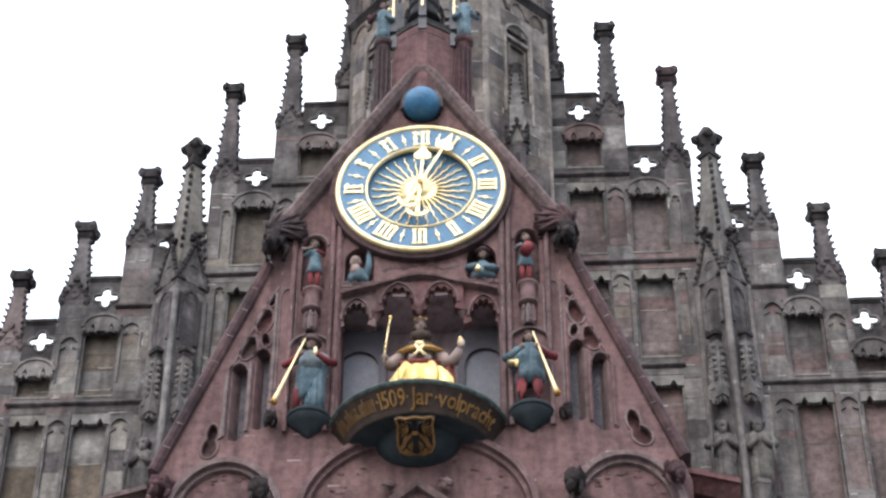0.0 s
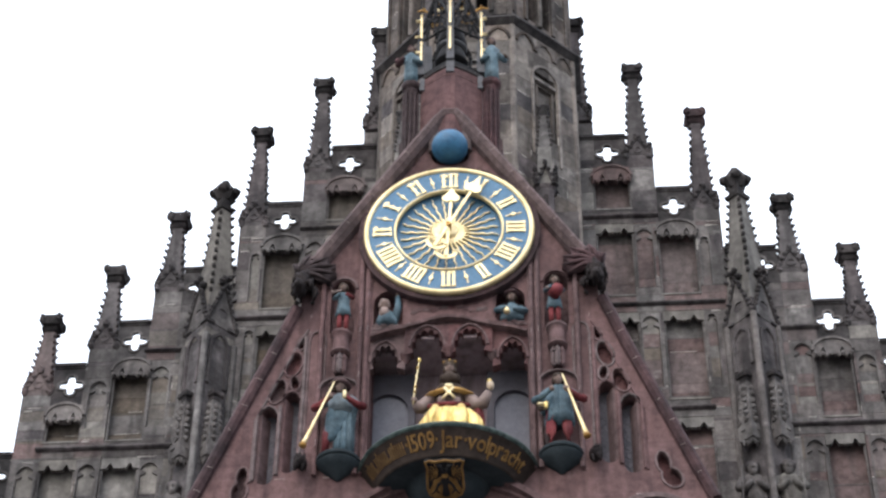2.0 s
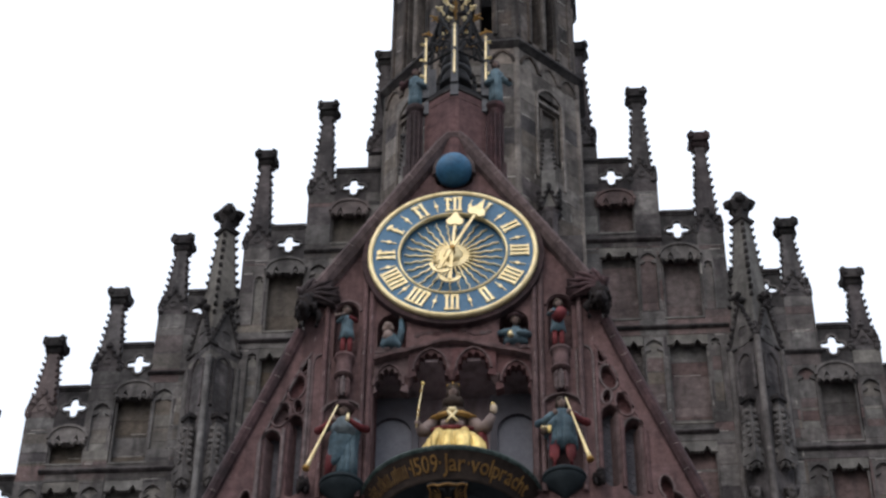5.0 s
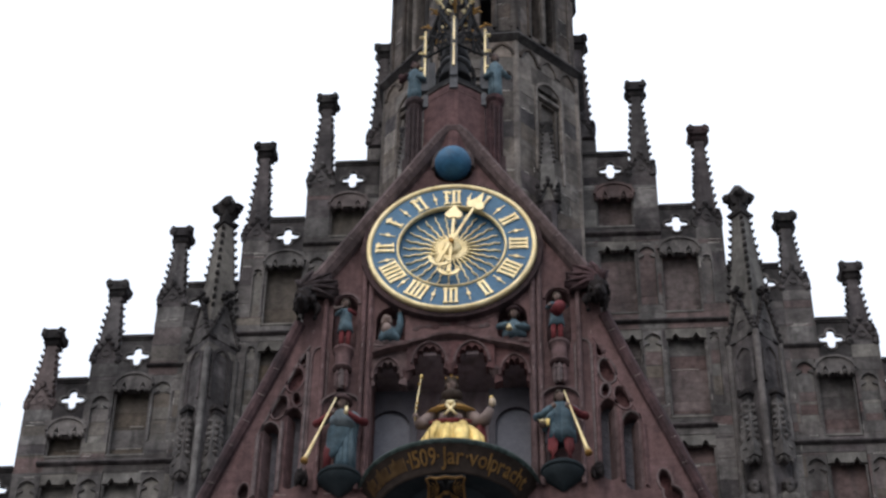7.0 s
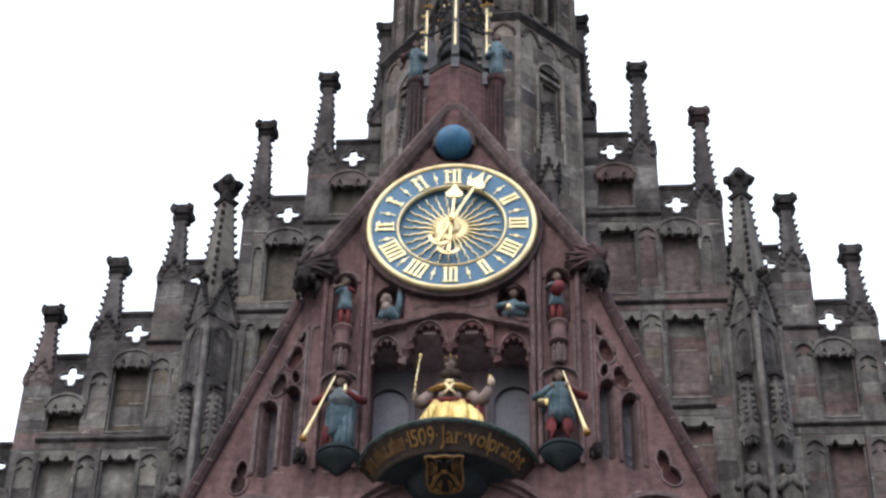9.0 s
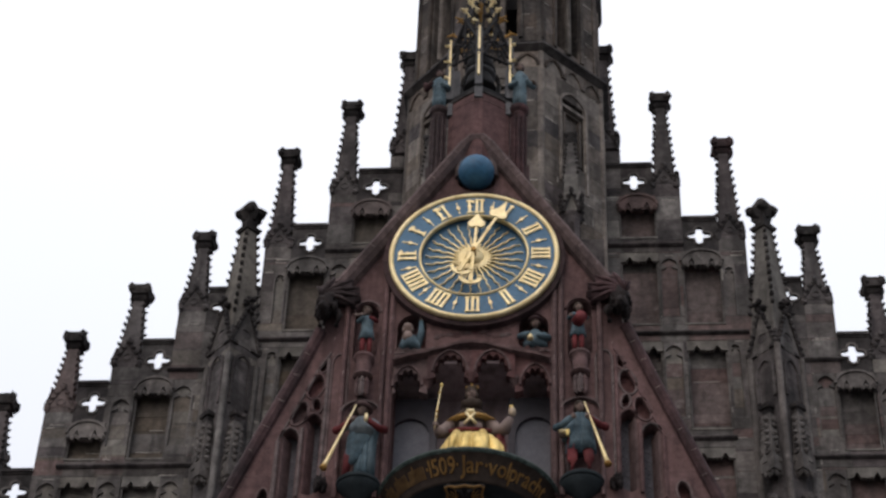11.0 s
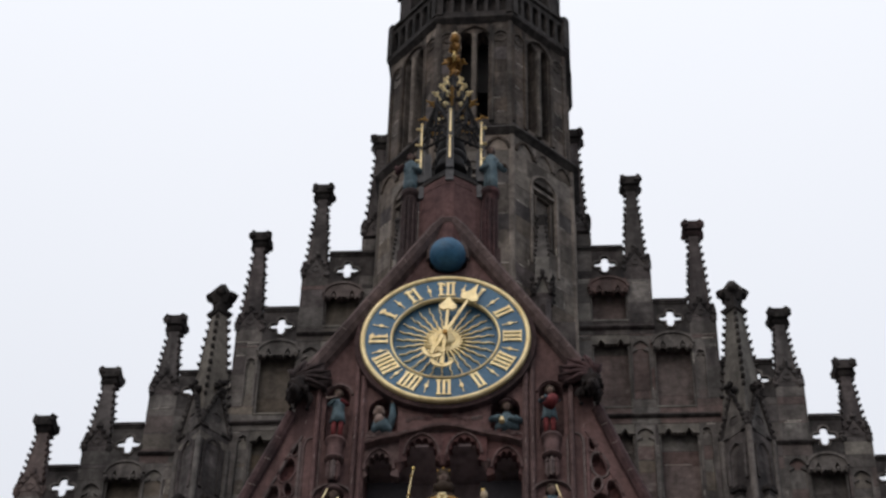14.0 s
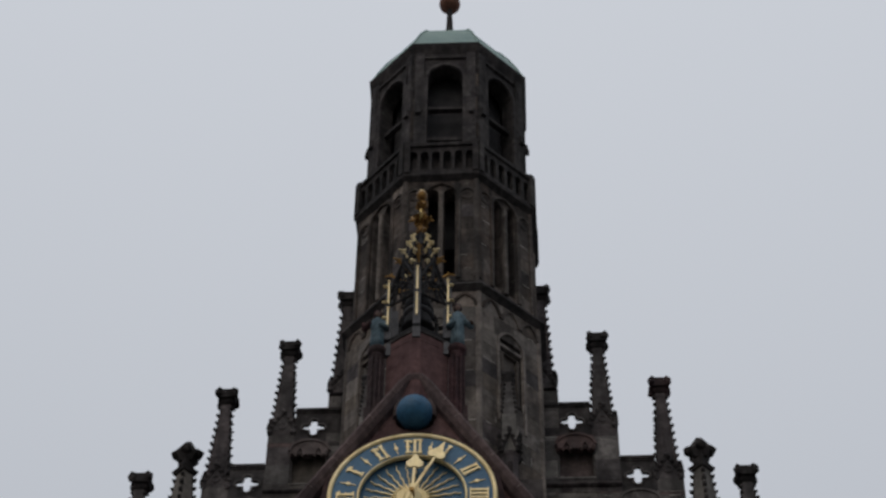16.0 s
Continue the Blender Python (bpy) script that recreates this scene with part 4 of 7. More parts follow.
def chapel():
    ch = thing("wall_chapel", "steep red sandstone gable front of the clock chapel", "wall", (0, 0.5, 0), kind="structure")
    outline = [(3.42, 14.0)] + [(x, z) for x, z in reversed(mirror(GABLE))] + [(-3.42, 14.0)]
    def both(loop):
        return [loop, [(-x, z) for x, z in reversed(loop)]]
    holes = []
    foils = ((2.075, 20.33, 0.095, 0.20, 12), (2.26, 19.87, 0.088, 0.19, 16), (2.04, 20.0, 0.05, 0.105, -8), (1.985, 20.68, 0.045, 0.10, 12))
    slits = ((1.965, 2.18, 18.53, 19.86), (2.25, 2.48, 18.36, 19.62))
    comma = joined_ovals((2.785, 18.39), ((2.745, 18.50, 0.085, 0.17, 8), (2.835, 18.27, 0.115, 0.16, 24)))
    for x, z, rx, rz, turn in foils:
        holes += both(circle(x, z, rx, 18, rz, turn))
    comma_2 = joined_ovals((2.655, 18.37), ((2.645, 18.48, 0.075, 0.15, 2), (2.67, 18.26, 0.10, 0.15, 10)))
    holes += [comma, [(-x, z) for x, z in reversed(comma_2)]]
    for x0, x1, z0, z1 in slits:
        holes += both(lancet(x0, x1, z0, z1, 0.15, 0.12))
    # figure niches in the flanking piers
    holes += both(lancet(1.29, 1.62, 20.84, 21.80, 0.05))
    # busts beside the throne canopy
    holes += both(lancet(0.63, 1.03, 20.96, 21.58, 0.05))
    # socket of the globe
    holes.append(lancet(-0.28, 0.28, 23.95, 24.88, 0.45, 0.2))
    # the imperial niche
    holes.append([(1.05, 18.75), (-1.05, 18.75), (-1.05, 20.75), (1.05, 20.75)])
    bm = bmesh.new()
    plate(bm, outline, holes, 0.0, 0.30)
    part("gable_front", bm, REDWALL, ch)
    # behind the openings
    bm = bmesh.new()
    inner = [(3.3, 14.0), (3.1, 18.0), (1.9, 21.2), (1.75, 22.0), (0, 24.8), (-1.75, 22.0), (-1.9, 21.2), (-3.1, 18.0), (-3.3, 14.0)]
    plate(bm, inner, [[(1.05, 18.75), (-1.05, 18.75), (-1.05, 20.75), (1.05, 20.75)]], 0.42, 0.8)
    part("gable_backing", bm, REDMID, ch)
    for s in (-1, 1):
        for a, b, z0, z1, y in ((1.26, 1.65, 20.8, 21.84, 0.2), (0.6, 1.04, 20.92, 21.62, 0.24), (1.92, 2.18, 19.89, 20.80, 0.11), (2.185, 2.37, 19.66, 20.1, 0.11), (2.45, 3.0, 18.06, 18.75, 0.12)):
            bm = bmesh.new()
            box(bm, *sorted((s * a, s * b)), y, 0.296, z0, z1)
            part("recess_back", bm, REDMID, ch, "dark red back of a recess")
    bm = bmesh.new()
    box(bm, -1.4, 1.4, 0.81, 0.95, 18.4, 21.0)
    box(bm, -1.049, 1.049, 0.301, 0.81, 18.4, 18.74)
    # added pale ceiling sheet, coloured as if lit from below
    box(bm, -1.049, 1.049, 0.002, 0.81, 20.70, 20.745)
    part("niche_lining", bm, NICHE_ROSE_LIFTED, ch, "rose-grey lining of the imperial niche, paled to stand for bounced light")
    # body and roof behind
    bm = bmesh.new()
    box(bm, -3.42, 3.42, 0.8, G + 0.3, 0.0, 17.4)
    box(bm, -3.42, 3.42, 0.0, 0.8, 0.0, 13.99)
    prism(bm, [(-3.3, 17.4), (3.3, 17.4), (1.8, 21.4), (0, 24.6), (-1.8, 21.4)], 0.82, G + 0.3)
    part("chapel_body", bm, RED, ch)
    # cornice of the porch on either hand
    for s in (-1, 1):
        bm = bmesh.new()
        box(bm, *sorted((s * 3.36, s * 3.95)), 0.3, G, 0.0, 17.30)
        part("porch_wall", bm, REDWALL, ch)
        bm = bmesh.new()
        x0, x1 = sorted((s * 3.30, s * 4.02))
        h0, h1 = (17.91, 17.71) if s > 0 else (17.71, 17.91)
        hexa(bm, [(x0, 0.3, h0 - 0.3), (x1, 0.3, h1 - 0.3), (x1, 0.8, h1 - 0.3), (x0, 0.8, h0 - 0.3), (x0, 0.16, h0 - 0.14), (x1, 0.16, h1 - 0.14), (x1, 0.8, h1 - 0.14), (x0, 0.8, h0 - 0.14)])
        hexa(bm, [(x0, 0.10, h0 - 0.14), (x1, 0.10, h1 - 0.14), (x1, 0.8, h1 - 0.14), (x0, 0.8, h0 - 0.14), (x0, 0.10, h0 - 0.07), (x1, 0.10, h1 - 0.07), (x1, 0.8, h1 - 0.07), (x0, 0.8, h0 - 0.07)])
        hexa(bm, [(x0, 0.14, h0 - 0.07), (x1, 0.14, h1 - 0.07), (x1, 0.8, h1 - 0.07), (x0, 0.8, h0 - 0.07), (x0, 0.34, h0), (x1, 0.34, h1), (x1, 0.8, h1), (x0, 0.8, h0)])
        part("porch_cornice", bm, REDMID, ch, "dark weathered cornice of the porch")
    # copings
    bm = bmesh.new()
    sweep(bm, [(-1.84, 22.04), (-0.18, 24.76), (-0.065, 24.90), (0.065, 24.90), (0.18, 24.76), (1.84, 22.04)],
          [(-0.105, -0.01), (-0.085, -0.10), (-0.03, -0.165), (0.04, -0.195), (0.085, -0.165), (0.105, -0.08), (0.105, 0.35), (-0.105, 0.35)])
    part("coping", bm, REDMID, ch, "rounded dark red sandstone coping")
    for s in (-1, 1):
        bm = bmesh.new()
        lowp = [(2.04, 21.3), (2.33, 20.48), (2.63, 19.70), (3.0, 18.72), (3.32, 17.88)]
        sec2 = [(-0.04, -0.01), (-0.03, -0.06), (0.02, -0.10), (0.07, -0.10), (0.115, -0.05), (0.125, 0.45), (-0.03, 0.28)]
        sweep(bm, [(x * s, z) for x, z in lowp], [(o * s, y) for o, y in sec2])
        part("lower_coping", bm, REDDARK, ch, "soot-stained raking coping")
        # piers that frame the figures
        bm = bmesh.new()
        for x in (1.11, 1.20, 1.72):
            tube(bm, [(x * s, -0.04, 18.45), (x * s, -0.04, 22.3 if x < 1.5 else 22.1)], 0.035, 8)
        box(bm, *sorted((s * 1.06, s * 1.14)), -0.03, 0.05, 18.5, 22.4)
        part("pier_mouldings", bm, RED, ch)
        bm = bmesh.new()
        def bead(path, closed=False):
            sweep(bm, [(x * s, z) for x, z in path], [(-0.012, -0.022), (0.012, -0.022), (0.022, 0.01), (-0.022, 0.01)], closed)
        bead([(1.91, 20.92), (2.06, 20.62), (2.25, 20.12), (2.43, 19.66), (2.53, 19.40), (2.54, 18.4)])
        for x, z0, z1 in ((1.925, 18.62, 20.8), (2.215, 18.5, 19.62), (2.515, 18.42, 19.4)):
            tube(bm, [(x * s, -0.015, z0), (x * s, -0.015, z1)], 0.026, 8)
        part("window_tracery", bm, RED, ch, "raking blind tracery beside the figures")
        for x, z, rx, rz, turn in foils:
            bm = bmesh.new()
            bead(circle(x, z, rx + 0.018, 20, rz + 0.018, turn), True)
            part("foil_moulding", bm, RED, ch)
        bm = bmesh.new()
        mid, loop = (2.785, comma) if s > 0 else (2.655, comma_2)
        bead([(mid + (x - mid) * 1.1, 18.39 + (z - 18.39) * 1.06) for x, z in loop], True)
        part("foil_moulding", bm, RED, ch)
        for x0, x1, z0, z1 in slits:
            bm = bmesh.new()
            r = (x1 - x0) / 2
            bead(arch_line(x0 - 0.01, x1 + 0.01, z1 - r * 1.1, r * 1.2, 12, 0.2))
            part("window_head", bm, RED, ch)
        bm = bmesh.new()
        bead([(1.66, 20.0), (1.66, 20.72)] + arch_line(1.66, 1.87, 20.76, 0.13, 12) + [(1.88, 20.72), (1.88, 18.75)])
        part("side_panel", bm, RED, ch, "round-headed blind panel moulding")
        for a, b, z0, z1 in slits:
            bm = bmesh.new()
            box(bm, *sorted((s * (a - 0.01), s * (b + 0.01))), 0.215, 0.24, z0, z1)
            win = part("leaded_window", bm, GLASS, ch, "dark leaded lancet window")
            bm = bmesh.new()
            for i in range(9):
                z = z0 + i * (z1 - z0) / 9
                for p, q in ((a, b), (b, a)):
                    tube(bm, [(s * p, 0.213, z), (s * q, 0.213, z + (z1 - z0) / 9)], 0.006, 4)
            part("lead_lattice", bm, LEAD, win)
            bm = bmesh.new()
            lo, hi, w = z0 + 0.07, z1 - 0.09, b - a
            hexa(bm, [(s * (b + 0.004), 0.03, lo), (s * (b + 0.004), 0.213, lo), (s * (b - 0.52 * w), 0.213, lo), (s * (b - 0.03), 0.03, lo),
                      (s * (b + 0.004), 0.03, hi), (s * (b + 0.004), 0.213, hi), (s * (b - 0.52 * w), 0.213, hi), (s * (b - 0.03), 0.03, hi)])
            part("splayed_jamb", bm, RED, ch)
    # hood over the globe: arches set back one behind the other
    for w, low, top, y, mat in ((0.235, 24.42, 24.76, -0.075, RED), (0.165, 24.42, 24.66, -0.02, REDMID)):
        bm = bmesh.new()
        line = [(-w, 24.2)] + arch_line(-w, w, low, top - low, 22, 0.3) + [(w, 24.2)]
        sweep(bm, line, [(-0.05, y + 0.03), (-0.03, y - 0.005), (0.02, y - 0.02), (0.065, y), (0.085, y + 0.06), (0.085, 0.3), (-0.05, 0.3)])
        part("globe_hood", bm, mat, ch, "rounded hood moulding over the globe")
    # lime left on the joints of the copings and of the lower wall
    bm = bmesh.new()
    rng = random.Random(21)
    for s in (-1, 1):
        for (xa, za), (xb, zb), n, y in (((0.2, 24.7), (1.8, 22.1), 6, -0.196), ((2.04, 21.2), (3.3, 17.9), 7, -0.103)):
            out = Vector((za - zb, xb - xa)).normalized()
            for i in range(n):
                u = (i + rng.uniform(0.2, 0.8)) / n
                x, z = xa + (xb - xa) * u, za + (zb - za) * u
                p, q = rng.uniform(-0.03, 0.02), rng.uniform(0.04, 0.08)
                tube(bm, [(s * (x + out.x * p), y + 0.012, z + out.y * p), (s * (x + out.x * q), y, z + out.y * q)], 0.0045, 5)
        for i in range(5):
            x, z = s * rng.uniform(0.9, 2.5), 16.8 + 0.41 * rng.randint(1, 4)
            point_joint(bm, x, x + 0.3, z, z + 0.3, 0.002, rng)
        for i in range(14):
            x, z = s * rng.choice((1.10, 1.20, 1.72, 1.88)), rng.uniform(18.8, 21.8)
            tube(bm, [(x, -0.078 if abs(x) < 1.8 else -0.03, z), (x + 0.01, -0.078 if abs(x) < 1.8 else -0.03, z + rng.uniform(0.03, 0.10))], 0.0045, 5)
    tagged(part("lime_pointing", bm, REDLIME, ch, "pale smears of lime along the joints"), kind="stuff")
    # great round arches at the foot
    for cx, w, z, rise in ((0.0, 1.48, 17.15, 1.22), (-2.42, 0.72, 17.06, 0.92), (2.58, 0.72, 17.0, 0.92)):
        bm = bmesh.new()
        line = arch_line(cx - w, cx + w, z, rise, 32)
        sweep(bm, line, [(-0.12, -0.02), (-0.11, -0.07), (-0.05, -0.06), (-0.04, -0.14), (0.03, -0.14), (0.06, -0.10), (0.06, 0.02), (-0.12, 0.02)])
        part("arch_moulding", bm, RED, ch, "moulded round arch")
    return ch


def clock():
    c = thing("clock", "large round blue clock dial with gilded numerals and rings", "clock", (0, -0.1, 22.54))
    cz = 22.54
    def ring(bm, r0, r1, y0, y1, n=96, round_=0.02):
        sweep(bm, circle(0, cz, (r0 + r1) / 2, n), [((r1 - r0) / -2, y1), ((r1 - r0) / -2 * 0.8, y0 + round_), (0, y0), ((r1 - r0) / 2 * 0.8, y0 + round_), ((r1 - r0) / 2, y1)], closed=True)
    bm = bmesh.new()
    plate(bm, circle(0, cz, 1.27, 96), [circle(0, cz, 0.765, 72)], -0.12, 0.02)
    part("case", bm, REDDARK, c, "dark red stone surround")
    bm = bmesh.new()
    plate(bm, circle(0, cz, 1.14, 96), [circle(0, cz, 0.755, 72)], -0.16, -0.10)
    part("numeral_ring", bm, BLUE, c)
    bm = bmesh.new()
    prism(bm, circle(0, cz, 0.80, 72), -0.07, 0.03)
    part("dial_centre", bm, BLUE, c)
    bm = bmesh.new()
    ring(bm, 1.115, 1.194, -0.20, -0.12)
    part("outer_ring", bm, GOLD, c, "broad gilded outer ring", smooth=True)
    bm = bmesh.new()
    ring(bm, 0.735, 0.775, -0.195, -0.12)
    part("inner_ring", bm, GOLD, c, "narrow gilded inner ring", smooth=True)
    return c


def moon_ball():
    b = thing("moon_ball", "blue painted globe set in a round socket above the clock", "globe", (0, 0, 24.22))
    bm = bmesh.new()
    lathe(bm, (0, -0.12, 24.21), [(0.262 * math.sin(math.pi * i / 22) + 0.001, -0.262 * math.cos(math.pi * i / 22)) for i in range(23)], 32)
    part("globe", bm, BALLBLUE, b, smooth=True)
    bm = bmesh.new()
    sweep(bm, circle(0, 24.2, 0.20, 40), [(-0.02, 0.0), (0.0, -0.02), (0.03, 0.0), (0.03, 0.40), (-0.02, 0.40)], closed=True)
    part("socket", bm, REDDARK, b)
    return b


chapel()
clock()
moon_ball()
tower()
nave_roof()
for side, name, seed in ((-1, "wall_gable_1", 3), (1, "wall_gable_2", 4)):
    w = gable_side(side, name, seed)
    great_pinnacle(side, 0.2 if side < 0 else 0.0, 0.3 if side < 0 else 0.0)
    for i, (a, b, foot, tip) in enumerate(lower(side, PIERS)):
        shift = (-0.05 if side > 0 else -0.0) if i >= 3 else (0.0 if side > 0 else -0.04)
        pinnacle(side * (a + b - (0.06 if i else 0.0)) / 2 - (0.03 if side < 0 else 0.0), foot, tip + shift, PINK if i == 5 and side < 0 else SPIRE, i, tip_mat=REDDARK if i == 2 and side > 0 else DARK)
    marks = [z for *_, tiers in COLUMNS for pair in tiers for z in pair] + [z for _, _, tiers in PANELS for pair in tiers for z in pair] + [foot for _, _, foot, *_ in lower(side, PARAPETS)] + [top + 0.214 for _, _, top, _ in lower(side, PIERS)]
    def panel_stone(z):
        if z < 25.1 and side < 0:
            return ((SPIRE, 1.0),) if 23.85 < z < 24.3 else ((LIGHT, 1.0),)
        return ((PALE, 0.3), (LIGHT, 0.25), (GREY, 0.45)) if side < 0 else ((PALE, 0.15), (PINK, 0.35), (LIGHT, 0.15), (GREY, 0.35))
    def niche_stone(z):
        if side < 0:
            return ((LIGHT, 1.0),) if 24.1 < z < 25.1 else ((OCHRE, 0.85), (GREY, 0.15))
        return ((PINK, 0.75), (GREY, 0.25))
    lime = bmesh.new()
    ashlar(w, gable_spans(side), 22.6, 33.0, G, G + 0.45, course=0.46, mats=((GREY, 0.66), (PINK, 0.06), (PALE, 0.10), (LIGHT, 0.03), (SPIRE, 0.15)) if side < 0 else ((GREY, 0.62), (PINK, 0.18), (PALE, 0.04), (LIGHT, 0.02), (SPIRE, 0.14)), seed=seed, breaks=marks, lime=lime)
    ashlar(w, panel_spans(side), 22.6, 31.7, G + 0.05, G + 0.45, length=0.6, course=0.8, mats=panel_stone, seed=seed + 20, breaks=marks + [23.85, 24.3])
    ashlar(w, niche_spans(side), 22.6, 31.7, G + 0.21, G + 0.45, course=0.85, length=0.95, mats=niche_stone, seed=seed + 10, breaks=marks + [24.1], lime=lime, limed=0.12)
    tagged(part("lime_pointing", lime, LIME, w, "pale smears of lime along the joints"), kind="stuff")


# ---------------------------------------------------------------- clock face details
def clock_details():
    c = bpy.data.objects["clock"]
    cz = 22.54
    def polar(a, r, w=0.0):
        """A point at clock angle a (degrees from the top) and radius r, shifted w to the right of the radius."""
        t = radians(a)
        return (r * math.sin(t) + w * math.cos(t), cz + r * math.cos(t) - w * math.sin(t))
    def stroke(bm, a, p, q, w, y0=-0.185, y1=-0.155):
        """A bar between two (along the radius, across it) points on the numeral ring."""
        d = Vector((q[0] - p[0], q[1] - p[1])).normalized() * w / 2
        n = (-d.y, d.x)
        pts = [(p[0] + n[0], p[1] + n[1]), (p[0] - n[0], p[1] - n[1]), (q[0] - n[0], q[1] - n[1]), (q[0] + n[0], q[1] + n[1])]
        prism(bm, [polar(a, r, x) for r, x in pts], y0, y1)
    widths = {"I": 0.072, "V": 0.145, "X": 0.12}
    for h, text in enumerate(("XII", "I", "II", "III", "IIII", "V", "VI", "VII", "VIII", "IX", "X", "XI")):
        bm = bmesh.new()
        a = 30 * h
        total = sum(widths[t] for t in text)
        x = -total / 2
        r0, r1 = 0.80, 1.065
        for t in text:
            w = widths[t]
            m = x + w / 2
            if t == "I":
                stroke(bm, a, (r0, m), (r1, m), 0.036)
                for r in (r0 + 0.012, r1 - 0.012):
                    stroke(bm, a, (r, m - 0.034), (r, m + 0.034), 0.022, -0.184)
            elif t == "V":      # an angular letter of two stems closed towards the hub
                stroke(bm, a, (r0, m - 0.036), (r1, m - 0.036), 0.036)
                stroke(bm, a, (r0, m + 0.036), (r1, m + 0.036), 0.036)
                stroke(bm, a, (r0 + 0.014, m - 0.05), (r0 + 0.014, m + 0.05), 0.028, -0.184)
                for k in (-0.036, 0.036):
                    stroke(bm, a, (r1 - 0.012, m + k - 0.03), (r1 - 0.012, m + k + 0.03), 0.022, -0.184)
            else:               # a hooked stem with a flag at its head and a short foot
                stroke(bm, a, (r0 + 0.01, m - 0.002), (r1 - 0.01, m - 0.012), 0.036)
                stroke(bm, a, (r1 - 0.03, m - 0.055), (r1 - 0.012, m + 0.005), 0.024, -0.183)
                stroke(bm, a, (r1 - 0.06, m + 0.05), (r1 - 0.015, m + 0.012), 0.034, -0.182)
                stroke(bm, a, (r0 + 0.012, m - 0.04), (r0 + 0.022, m + 0.045), 0.022, -0.181)
                stroke(bm, a, ((r0 + r1) / 2 + 0.005, m - 0.04), ((r0 + r1) / 2 - 0.005, m + 0.035), 0.014, -0.180)
            x += w
        part("numeral", bm, GOLD, c)
        bm = bmesh.new()
        b = a + 15
        prism(bm, [polar(b, 0.88, 0), polar(b, 0.93, 0.03), polar(b, 0.98, 0), polar(b, 0.93, -0.03)], -0.18, -0.155)
        stroke(bm, b, (0.82, 0), (1.05, 0), 0.012, -0.172)
        part("half_hour_mark", bm, GOLD, c)
    # sun with straight and waving rays
    for i in range(28):
        a = 360 * i / 28 + 4
        n = 14
        left, right = [], []
        for k in range(n + 1):
            u = k / n
            r = 0.20 + u * 0.485
            w = 0.0085 * (1 - u) + 0.0035
            off = 0.011 * math.sin(u * 21) * (0.4 + u * 0.8)
            left.append(polar(a, r, off - w))
            right.append(polar(a, r, off + w))
        bm = bmesh.new()
        prism(bm, left + right[::-1], -0.098, -0.066)
        part("sun_ray", bm, GOLD, c, "waving gilded ray")
    bm = bmesh.new()
    n = 56
    prism(bm, [polar(360 * i / n, 0.215 + (0.075 if i % 2 else -0.03)) for i in range(n)], -0.115, -0.066)
    part("sun_disc", bm, GOLD, c)
    bm = bmesh.new()
    blob(bm, (0, -0.115, cz), (0.13, 0.055, 0.13), seed=4, rough=0.3, seg=20, rings=10)
    blob(bm, (0, -0.17, cz - 0.01), (0.022, 0.03, 0.045), seed=4, rough=0.1)
    part("boss", bm, GOLD, c, "rounded gilded boss", smooth=True)

    def hand(name, angle, tip, root, width, tail, y):
        bm = bmesh.new()
        def at(r, w):
            return polar(angle, r, w)
        prism(bm, [at(-tail, -0.022), at(-tail, 0.022), at(root + 0.03, 0.016), at(root + 0.03, -0.016)], y, y + 0.022)
        part_ob = part(name, bm, GOLD, c, "long gilded hand" if tip > 0.9 else "short gilded hand")
        bm = bmesh.new()
        L = tip - root
        half = [(0.0, 0.02), (-0.02, 0.45 * width), (0.0, 0.8 * width), (0.04, width), (0.085, 0.92 * width), (0.13, 0.55 * width), (0.18, 0.3 * width), (L, 0.0)]
        prism(bm, [at(root + r, w) for r, w in half] + [at(root + r, -w) for r, w in reversed(half[:-1])], y - 0.012, y + 0.024)
        part("spade_tip", bm, GOLD, part_ob)
        bm = bmesh.new()
        arc = [at(-tail + 0.10 - 0.10 * math.cos(t), 0.135 * math.sin(t)) for t in [radians(-88 + 176 * i / 14) for i in range(15)]]
        sweep(bm, arc, [(-0.026, y), (0.026, y), (0.026, y + 0.02), (-0.026, y + 0.02)])
        for k in (-1, 1):      # curled ends and a cusp on either hand of the stem
            hook = [at(-tail + 0.10, k * 0.135), at(-tail + 0.125, k * 0.115), at(-tail + 0.115, k * 0.085)]
            tube(bm, [Vector((p[0], y + 0.008, p[1])) for p in hook], [0.026, 0.024, 0.012], 6)
            prism(bm, [at(-tail + 0.02, 0.0), at(-tail + 0.04, k * 0.032), at(-tail + 0.16, k * 0.02), at(-tail + 0.16, 0.0)], y - 0.006, y + 0.02)
        part("crescent_tail", bm, GOLD, part_ob)
    hand("hour_hand", 3.5, 0.715, 0.47, 0.125, 0.59, -0.25)
    hand("minute_hand", 26.5, 1.035, 0.70, 0.135, 0.46, -0.27)
    bm = bmesh.new()
    tube(bm, [(0, -0.30, cz), (0, -0.07, cz)], 0.035, 12)
    part("arbor", bm, OLDGOLD, c)


# ---------------------------------------------------------------- statues: each one mesh of several paints
SKIN = material("painted_face_tone", (0.12, 0.088, 0.078), (0.20, 0.15, 0.132), rough=0.6, scale=6)
BLUECLOTH = material("faded_blue_paint", (0.062, 0.100, 0.126), (0.112, 0.160, 0.188), rough=0.6, scale=5, stain=(0.030, 0.045, 0.056), soot=0.7, grain=45, mottle=0.4)
PALEBLUE = material("grey_blue_paint", (0.10, 0.125, 0.14), (0.15, 0.18, 0.20), rough=0.6, scale=5, stain=(0.05, 0.06, 0.068), soot=0.6, grain=45, mottle=0.35)
